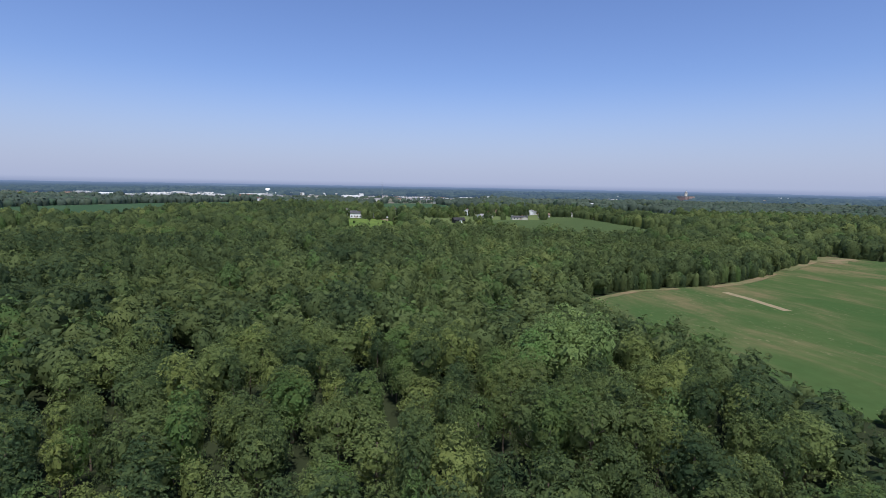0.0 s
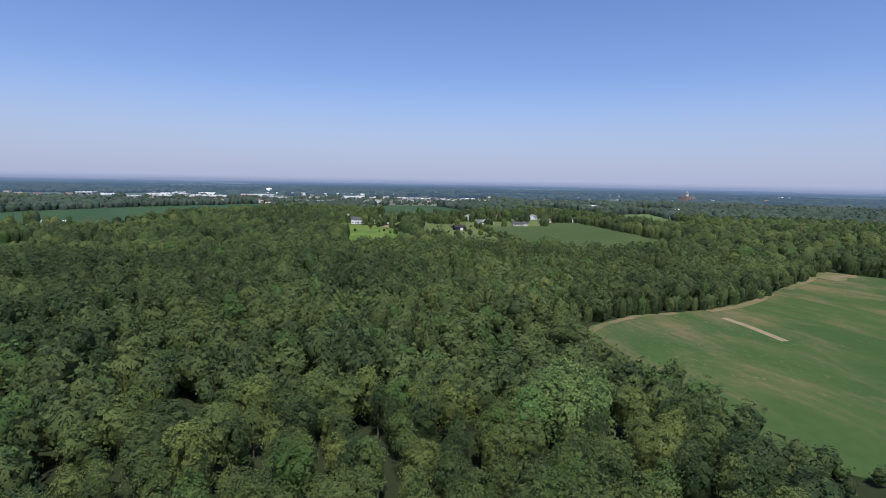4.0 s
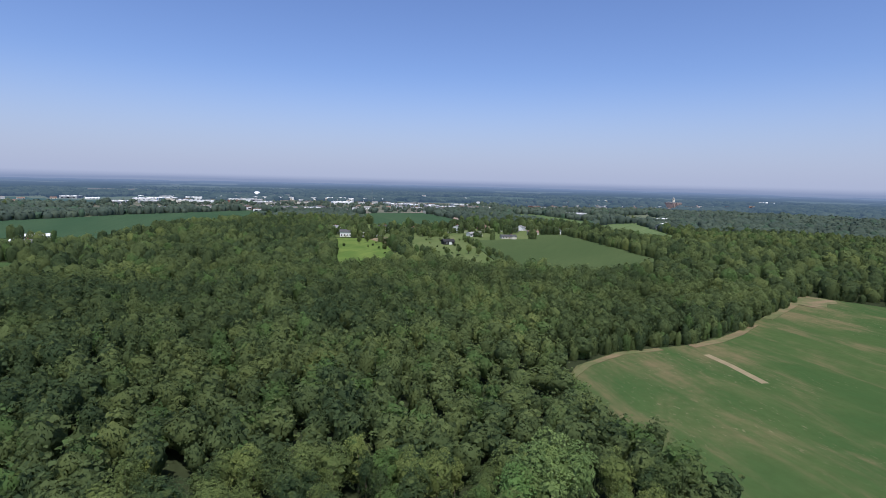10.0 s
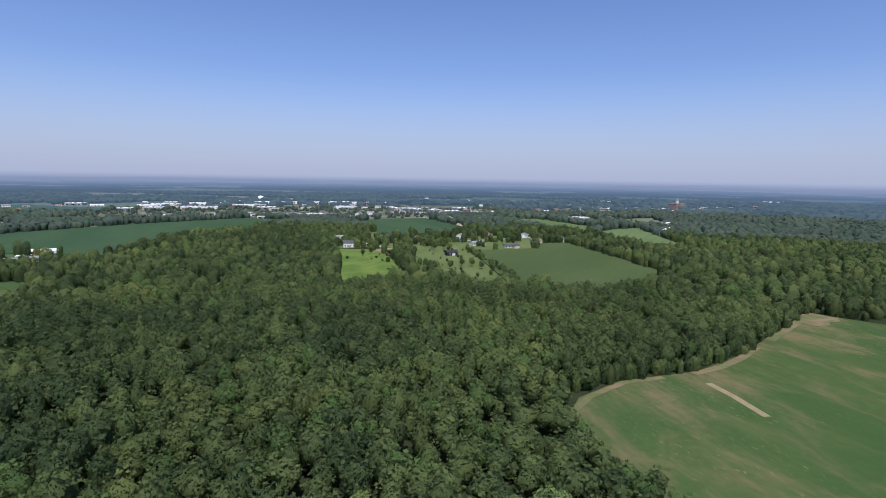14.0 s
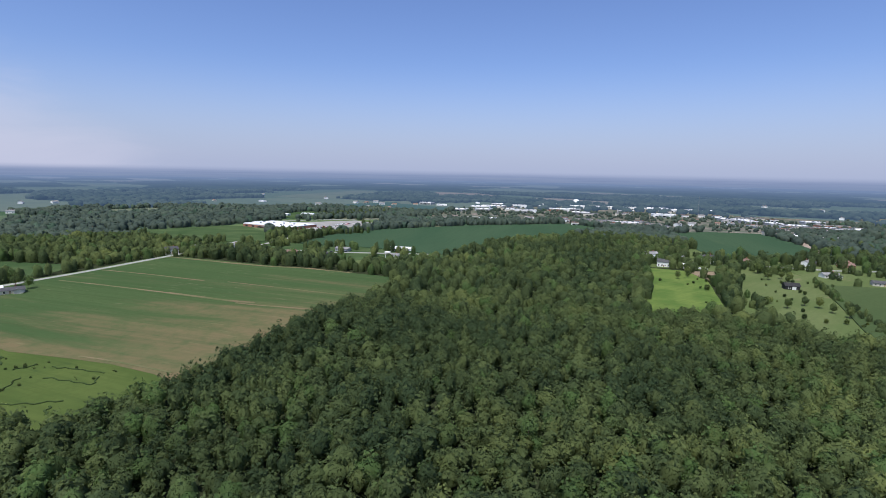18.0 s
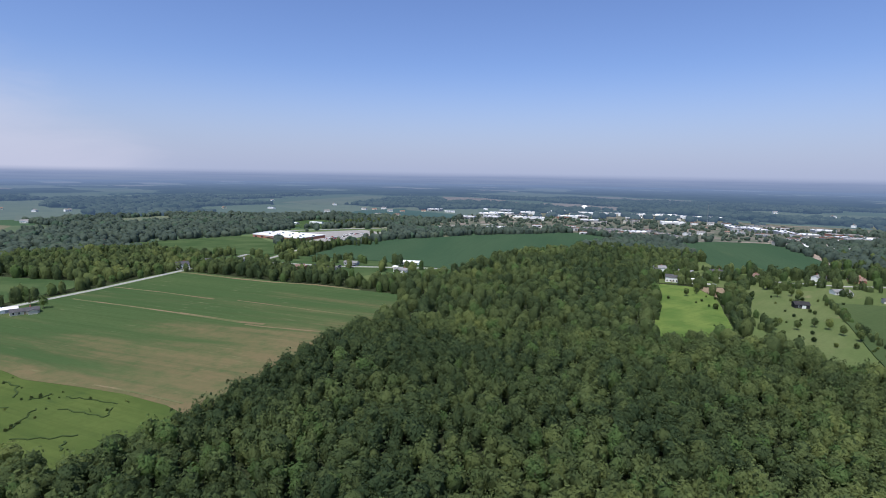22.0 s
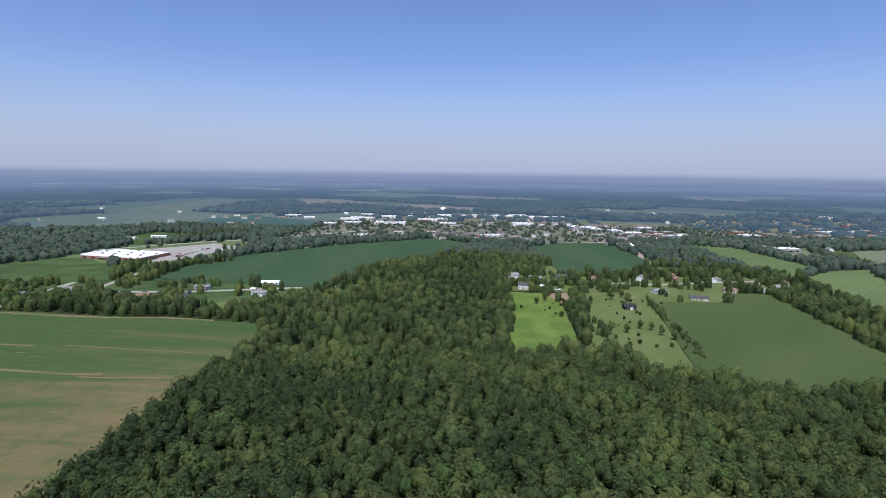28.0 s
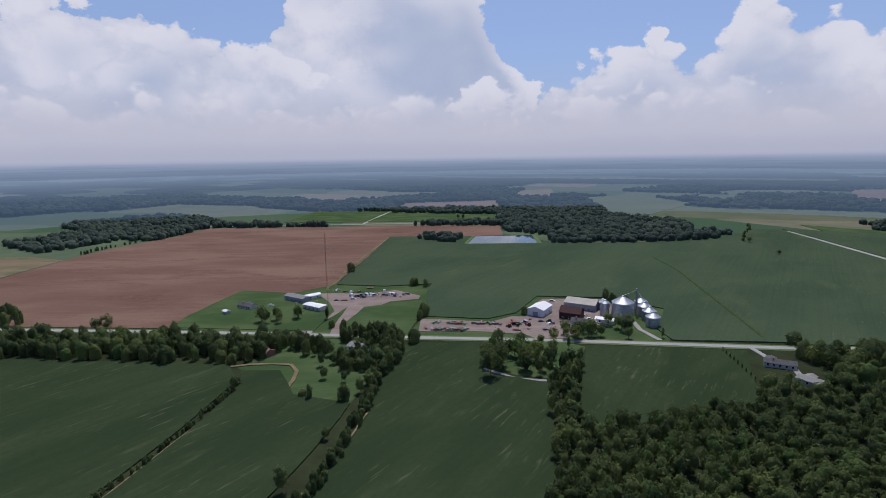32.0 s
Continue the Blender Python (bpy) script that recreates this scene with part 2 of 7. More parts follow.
def crop(name, main, second, bare=None, heading=0.0, row=3.0, bare_lo=0.6, bare_hi=0.75, patch=0.012, stretch=0.25, streak=0.5, bias=None, flecks=0.0, fleck_size=(0.045, 0.42)):
    """A field: patches, drill rows along a heading in degrees, and bare soil showing through."""
    m, n, p = material(name, 1.0, 0.0, 0.0)
    pos = n.node("ShaderNodeNewGeometry", "Position")
    x, y, z = n.xyz(pos)
    ca, sa = math.cos(radians(heading)), math.sin(radians(heading))
    along = n.math("ADD", n.math("MULTIPLY", x, ca), n.math("MULTIPLY", y, sa))
    across = n.math("SUBTRACT", n.math("MULTIPLY", y, ca), n.math("MULTIPLY", x, sa))
    field_co = n.join(n.math("MULTIPLY", along, stretch), across, 0.0)
    big = n.noise(field_co, patch, 5, 0.55, 0.3)
    small = n.noise(pos, 0.35, 4, 0.6)
    lines = n.noise(n.join(n.math("MULTIPLY", along, 0.012), across, 0.0), 0.55 / row * 3.0, 4, 0.65)
    col = n.mix(n.step(big, 0.35, 0.65), main, second)
    col = n.mix(n.math("MULTIPLY", n.step(lines, 0.42, 0.66), streak), col, tuple(v * 0.72 for v in main))
    col = n.mix(n.math("MULTIPLY", n.step(small, 0.4, 0.7), 0.35), col, tuple(v * 0.7 for v in second))
    if bare:
        f = n.math("ADD", n.math("MULTIPLY", n.noise(field_co, patch * 1.7, 6, 0.62, 0.5), 0.75), n.math("MULTIPLY", lines, 0.25))
        if bias:
            ax, ay, lo, hi, amount = bias
            side_on = n.math("ADD", n.math("MULTIPLY", x, ax), n.math("MULTIPLY", y, ay))
            f = n.math("ADD", f, n.math("MULTIPLY", n.step(side_on, lo, hi), amount))
        col = n.mix(n.math("MULTIPLY", n.step(f, bare_lo, bare_hi), 0.80), col, n.mix(n.math("MULTIPLY", n.step(n.noise(pos, 0.09, 6, 0.7), 0.4, 0.7), 0.6), bare, second))
    if flecks:      # thin spots and wheel marks along the rows
        marks = n.noise(n.join(n.math("MULTIPLY", along, fleck_size[0]), n.math("MULTIPLY", across, fleck_size[1]), 0.0), 1.0, 3, 0.7)
        where = n.step(n.noise(pos, 0.018, 3, 0.6), 0.42, 0.62)
        col = n.mix(n.math("MULTIPLY", n.math("MULTIPLY", n.step(marks, 0.57, 0.72), where), flecks), col, (0.17, 0.155, 0.085))
    n.put(p.inputs["Base Color"], col)
    bump(n, p, n.math("ADD", small, n.math("MULTIPLY", lines, 0.3)), 0.35, 0.3)
    return m


M = {}
M["near_leaf"] = foliage("near_leaf", "object", (0.040, 0.070, 0.033), (0.148, 0.190, 0.064), (0.232, 0.270, 0.078), gloss=0.05, leafy=5.0, shut=0.515)
M["wood_leaf"] = foliage("wood_leaf", "attribute", (0.048, 0.076, 0.036), (0.136, 0.174, 0.064), (0.198, 0.232, 0.074), gloss=0.04, leafy=2.5, shut=0.545, through_light=0.38)
M["bright_leaf"] = foliage("bright_leaf", "object", (0.118, 0.186, 0.062), (0.170, 0.242, 0.080), (0.215, 0.285, 0.096), leafy=3.6)
# leaves of the distant woods: paled and blued, aerial haze put into the colour
M["hazed_leaf"] = foliage("hazed_leaf", "attribute", (0.098, 0.136, 0.112), (0.136, 0.178, 0.134), (0.158, 0.198, 0.134), 0.008, 0.10, through_light=0.5, rough=0.8)
M["bark"] = plain("bark", (0.11, 0.085, 0.06), (0.20, 0.16, 0.12), 3.0, 0.95, bumpy=0.6)
M["soy"] = crop("soy_leaf", (0.042, 0.080, 0.044), (0.054, 0.092, 0.050), (0.09, 0.115, 0.06), 108, 2.0, streak=0.35)
M["corn"] = crop("corn_leaf", (0.061, 0.090, 0.037), (0.076, 0.104, 0.043), (0.15, 0.14, 0.08), 65, 1.5, 0.68, 0.8, streak=0.2)
M["west"] = crop("west_crop", (0.052, 0.090, 0.035), (0.068, 0.102, 0.040), (0.180, 0.132, 0.074), 14, 7.0, 0.50, 0.80, 0.022, 0.16, 0.38, (0.86, -0.5, -410.0, -245.0, 0.27), flecks=0.7)
M["east"] = crop("east_crop", (0.046, 0.086, 0.029), (0.063, 0.098, 0.034), (0.190, 0.138, 0.080), -76, 4.0, 0.50, 0.80, 0.034, 0.5, 0.15, (-0.6, 0.8, 0.0, 112.0, 0.13), flecks=0.9, fleck_size=(0.34, 0.75))
M["town"] = crop("town_lots", (0.090, 0.112, 0.075), (0.150, 0.145, 0.120), (0.27, 0.215, 0.19), 30, 9.0, 0.50, 0.62, 0.03, 0.8, 0.2)
M["track"] = crop("worn_track", (0.172, 0.130, 0.078), (0.220, 0.168, 0.102), (0.085, 0.115, 0.045), 14, 5.0, 0.44, 0.58, 0.05, 0.4, 0.2)
M["green"] = crop("grass_green", (0.042, 0.076, 0.030), (0.080, 0.114, 0.048), (0.16, 0.15, 0.08), 30, 4.0, 0.56, 0.8, 0.03, 0.6, streak=0.18)
M["lime"] = crop("grass_lime", (0.086, 0.142, 0.036), (0.138, 0.186, 0.050), (0.066, 0.104, 0.030), 70, 6.0, 0.52, 0.68, 0.05, 0.8, 0.15)
M["meadow"] = crop("grass_meadow", (0.066, 0.098, 0.028), (0.094, 0.124, 0.036), (0.044, 0.072, 0.025), 10, 6.0, 0.52, 0.66, 0.035, 0.6, 0.25)
M["pasture"] = crop("grass_pasture", (0.098, 0.132, 0.048), (0.122, 0.150, 0.060), (0.20, 0.175, 0.10), 75, 6.0, 0.54, 0.75, 0.03, 0.6, 0.2, flecks=0.4)
M["pale"] = crop("grass_pale", (0.100, 0.145, 0.062), (0.125, 0.165, 0.074), (0.24, 0.22, 0.14), 60, 5.0, 0.62, 0.8, 0.012)
# hay of the far fields, greyed: haze put into the base colour
M["hazed_hay"] = crop("hazed_hay", (0.125, 0.145, 0.098), (0.150, 0.168, 0.112), (0.205, 0.185, 0.135), 40, 8.0, 0.52, 0.75, 0.008, 0.5, 0.2)
M["dark_field"] = crop("dark_crop", (0.027, 0.043, 0.021), (0.038, 0.055, 0.027), (0.120, 0.120, 0.062), 74, 4.0, 0.56, 0.82, 0.030, 0.3, 0.15, flecks=0.42)
# farther beans, lighter than dark_field: the lift of haze is in the colour
M["hazed_beans"] = crop("south_beans", (0.045, 0.070, 0.040), (0.060, 0.086, 0.049), (0.110, 0.130, 0.068), 74, 4.0, 0.54, 0.78, 0.013, 0.45, 0.25, flecks=0.35)
M["red_soil"] = crop("red_soil", (0.185, 0.094, 0.058), (0.225, 0.120, 0.074), (0.150, 0.082, 0.052), 20, 3.0, 0.5, 0.7)
M["plough"] = crop("ploughed_soil", (0.150, 0.090, 0.068), (0.205, 0.130, 0.098), (0.108, 0.060, 0.046), 18, 4.0, 0.46, 0.66, 0.013, 0.4, 0.12)
M["tan"] = crop("stubble", (0.225, 0.172, 0.115), (0.265, 0.205, 0.140), (0.17, 0.15, 0.09), 10, 4.0, 0.6, 0.8, streak=0.25)
M["stubble_green"] = crop("green_stubble", (0.165, 0.130, 0.082), (0.205, 0.160, 0.108), (0.078, 0.104, 0.046), 10, 4.0, 0.46, 0.62, 0.02, 0.35, 0.25)
# soil of the far fields, likewise dulled by haze in its colour
M["far_tan"] = crop("hazed_soil", (0.175, 0.130, 0.105), (0.205, 0.155, 0.125), (0.14, 0.13, 0.09), 20, 6.0, 0.55, 0.8, 0.006, 0.5, 0.15)
M["mud"] = crop("brown_mud", (0.085, 0.062, 0.036), (0.110, 0.080, 0.048), (0.070, 0.075, 0.035), 20, 3.0, 0.5, 0.7, 0.05, 0.6, 0.2)
M["dirt"] = plain("dirt", (0.26, 0.20, 0.155), (0.36, 0.29, 0.235), 0.05, 0.97, bumpy=0.3)
M["yard_dirt"] = crop("yard_dirt", (0.215, 0.165, 0.145), (0.270, 0.215, 0.190), (0.150, 0.125, 0.110), 20, 3.0, 0.48, 0.66, 0.05, 0.6, 0.3)
M["gravel"] = plain("gravel", (0.25, 0.235, 0.215), (0.36, 0.34, 0.31), 0.08, 0.95, bumpy=0.3)
M["bare"] = plain("bare_strip", (0.20, 0.16, 0.090), (0.28, 0.22, 0.128), 0.3, 0.95, bumpy=0.3)
M["ditch"] = plain("ditch_growth", (0.038, 0.060, 0.024), (0.060, 0.088, 0.032), 0.2, 1.0, bumpy=0.4, spec=0.0)
M["furrow"] = plain("damp_soil", (0.145, 0.088, 0.066), (0.175, 0.108, 0.082), 0.1, 1.0, spec=0.0)
M["old_brick"] = plain("weathered_brick", (0.27, 0.19, 0.17), (0.36, 0.27, 0.25), 0.6, 0.9)
M["road"] = plain("road_surface", (0.27, 0.262, 0.245), (0.34, 0.33, 0.31), 0.08, 0.9)
M["asphalt"] = plain("asphalt", (0.11, 0.11, 0.115), (0.17, 0.165, 0.165), 0.05, 0.9)
M["white_paint"] = plain("white_paint", (0.74, 0.74, 0.73), (0.82, 0.82, 0.81), 0.4, 0.6)
M["cream"] = plain("cream_siding", (0.55, 0.52, 0.44), (0.64, 0.60, 0.52), 0.5, 0.7)
M["brick"] = plain("brick_wall", (0.30, 0.13, 0.09), (0.38, 0.18, 0.13), 0.8, 0.9)
M["grey_wall"] = plain("grey_siding", (0.30, 0.31, 0.33), (0.38, 0.39, 0.41), 0.5, 0.7)
M["red_wood"] = plain("red_boards", (0.050, 0.022, 0.020), (0.078, 0.032, 0.028), 0.6, 0.8)
M["black_wood"] = plain("dark_boards", (0.020, 0.020, 0.022), (0.045, 0.042, 0.040), 0.6, 0.8)
M["dark_roof"] = plain("dark_shingles", (0.055, 0.055, 0.060), (0.10, 0.098, 0.10), 0.7, 0.85)
M["grey_roof"] = plain("grey_shingles", (0.20, 0.195, 0.19), (0.29, 0.28, 0.27), 0.7, 0.85)
M["brown_roof"] = plain("brown_shingles", (0.19, 0.12, 0.09), (0.27, 0.18, 0.14), 0.7, 0.85)
M["white_roof"] = plain("white_roofing", (0.76, 0.75, 0.75), (0.84, 0.83, 0.83), 0.05, 0.5)
M["tan_roof"] = plain("tan_sheeting", (0.32, 0.29, 0.25), (0.42, 0.38, 0.33), 0.15, 0.6)
M["steel"] = plain("galvanised_steel", (0.36, 0.38, 0.41), (0.48, 0.50, 0.53), 0.4, 0.45, 0.75)
M["steel_dark"] = plain("weathered_steel", (0.18, 0.20, 0.22), (0.30, 0.32, 0.34), 0.4, 0.5, 0.7)
M["mast_red"] = plain("mast_red", (0.42, 0.06, 0.035), (0.50, 0.09, 0.05), 0.4, 0.6)
M["glass"] = plain("window_glass", (0.02, 0.025, 0.03), (0.035, 0.04, 0.05), 1.0, 0.08, 0.0, spec=0.6)
M["rubber"] = plain("rubber", (0.02, 0.02, 0.02), (0.04, 0.04, 0.04), 3.0, 0.9)
M["car_red"] = plain("red_enamel", (0.35, 0.03, 0.02), (0.42, 0.05, 0.03), 1.0, 0.3, spec=0.5)
M["rust"] = plain("faded_rusty_paint", (0.16, 0.065, 0.045), (0.24, 0.11, 0.075), 1.5, 0.7)
M["car_white"] = plain("white_enamel", (0.72, 0.72, 0.72), (0.80, 0.80, 0.80), 1.0, 0.3, spec=0.5)
M["car_dark"] = plain("dark_enamel", (0.03, 0.035, 0.045), (0.05, 0.055, 0.065), 1.0, 0.3, spec=0.5)
M["car_green"] = plain("green_enamel", (0.02, 0.13, 0.03), (0.03, 0.17, 0.04), 1.0, 0.35, spec=0.5)
M["wood_plank"] = plain("bare_timber", (0.30, 0.23, 0.15), (0.38, 0.30, 0.20), 1.0, 0.9)

water, wn, wp = material("pond_water", 0.06, 0.0, 0.5)
wp.inputs["Base Color"].default_value = (0.05, 0.07, 0.075, 1)
bump(wn, wp, wn.noise(wn.node("ShaderNodeNewGeometry", "Position"), 0.6, 4), 0.06, 0.1)
M["water"] = water


def ground_material():
    m, n, p = material("open_country", 1.0, 0.0, 0.0)
    pos = n.node("ShaderNodeNewGeometry", "Position")
    x, y, z = n.xyz(pos)
    u = n.math("ADD", n.math("MULTIPLY", x, 0.97), n.math("MULTIPLY", y, -0.24))
    v = n.math("ADD", n.math("MULTIPLY", x, 0.24), n.math("MULTIPLY", y, 0.97))
    cell = n.voronoi(n.join(n.math("MULTIPLY", u, 0.55), v, 0.0), 0.0048, "Color")
    r, g, b = n.xyz(cell)
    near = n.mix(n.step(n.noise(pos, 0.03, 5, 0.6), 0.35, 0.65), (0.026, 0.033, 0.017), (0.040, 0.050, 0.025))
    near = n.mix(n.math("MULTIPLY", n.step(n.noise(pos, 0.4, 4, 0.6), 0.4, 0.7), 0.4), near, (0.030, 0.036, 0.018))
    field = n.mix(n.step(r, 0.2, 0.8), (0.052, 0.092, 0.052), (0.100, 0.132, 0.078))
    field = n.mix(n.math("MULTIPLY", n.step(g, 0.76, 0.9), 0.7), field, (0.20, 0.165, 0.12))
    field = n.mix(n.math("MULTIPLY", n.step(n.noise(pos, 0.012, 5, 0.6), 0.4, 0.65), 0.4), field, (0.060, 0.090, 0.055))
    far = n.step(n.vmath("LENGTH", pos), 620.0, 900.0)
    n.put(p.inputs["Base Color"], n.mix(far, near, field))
    bump(n, p, n.noise(pos, 0.5, 4), 0.5, 0.3)
    return m


M["ground"] = ground_material()

# ---- mesh helpers ----


def mesh(name, verts, faces, mats, smooth=False):
    me = bpy.data.meshes.new(name)
    me.from_pydata([tuple(v) for v in verts], [], [tuple(f) for f in faces])
    for m in mats if isinstance(mats, (list, tuple)) else [mats]:
        me.materials.append(m)
    if smooth:
        me.polygons.foreach_set("use_smooth", [True] * len(me.polygons))
    me.update()
    return me


def quads(name, verts, faces, mat, tint=None, smooth=False):
    """One mesh from arrays of vertices and four-cornered faces."""
    me = bpy.data.meshes.new(name)
    me.vertices.add(len(verts))
    me.vertices.foreach_set("co", np.asarray(verts, np.float32).ravel())
    me.loops.add(faces.size)
    me.loops.foreach_set("vertex_index", np.asarray(faces, np.int32).ravel())
    me.polygons.add(len(faces))
    me.polygons.foreach_set("loop_start", np.arange(0, faces.size, 4, dtype=np.int32))
    me.polygons.foreach_set("loop_total", np.full(len(faces), 4, np.int32))
    if smooth:
        me.polygons.foreach_set("use_smooth", np.ones(len(faces), bool))
    if tint is not None:
        at = me.attributes.new("tint", "FLOAT", "POINT")
        at.data.foreach_set("value", np.asarray(tint, np.float32))
    me.materials.append(mat)
    me.update(calc_edges=True)
    return me


def part(name, me, parent, label="", at=None):
    ob = new(name, me)
    ob.parent = parent
    if at is not None:
        ob.matrix_basis = at
    if label:
        ob["label"] = label
    return ob


def thing(name, m, label, category, group="", kind=""):
    ob = new(name)
    ob.empty_display_size = 0.5
    ob.matrix_basis = m
    return tagged(ob, label, category, group, kind)


class Shape:
    """Collects boxes, prisms and tubes into one part."""

    def __init__(self):
        self.v, self.f = [], []

    def add(self, verts, faces):
        k = len(self.v)
        self.v += [tuple(q) for q in verts]
        self.f += [tuple(i + k for i in q) for q in faces]
        return self

    def box(self, x0, y0, z0, x1, y1, z1):
        v = [(x, y, z) for z in (z0, z1) for y in (y0, y1) for x in (x0, x1)]
        return self.add(v, [(0, 2, 3, 1), (4, 5, 7, 6), (0, 1, 5, 4), (2, 6, 7, 3), (0, 4, 6, 2), (1, 3, 7, 5)])

    def ring(self, cx, cy, levels, n=20, cap=True):
        """A turned form: levels of (radius, z)."""
        v = [(cx + r * math.cos(2 * math.pi * i / n), cy + r * math.sin(2 * math.pi * i / n), z) for r, z in levels for i in range(n)]
        f = [(a * n + i, a * n + (i + 1) % n, (a + 1) * n + (i + 1) % n, (a + 1) * n + i) for a in range(len(levels) - 1) for i in range(n)]
        if cap:
            f += [tuple(range(n))[::-1], tuple((len(levels) - 1) * n + i for i in range(n))]
        return self.add(v, f)

    def bar(self, a, b, r=0.1, n=4):
        a, b = Vector(a), Vector(b)
        q = (b - a).to_track_quat("Z", "Y").to_matrix()
        v = [tuple(e + q @ Vector((r * math.cos(2 * math.pi * i / n), r * math.sin(2 * math.pi * i / n), 0))) for e in (a, b) for i in range(n)]
        return self.add(v, [(i, (i + 1) % n, n + (i + 1) % n, n + i) for i in range(n)] + [tuple(range(n))[::-1], tuple(range(n, 2 * n))])

    def make(self, name, mat, smooth=False):
        return mesh(name, self.v, self.f, mat, smooth)


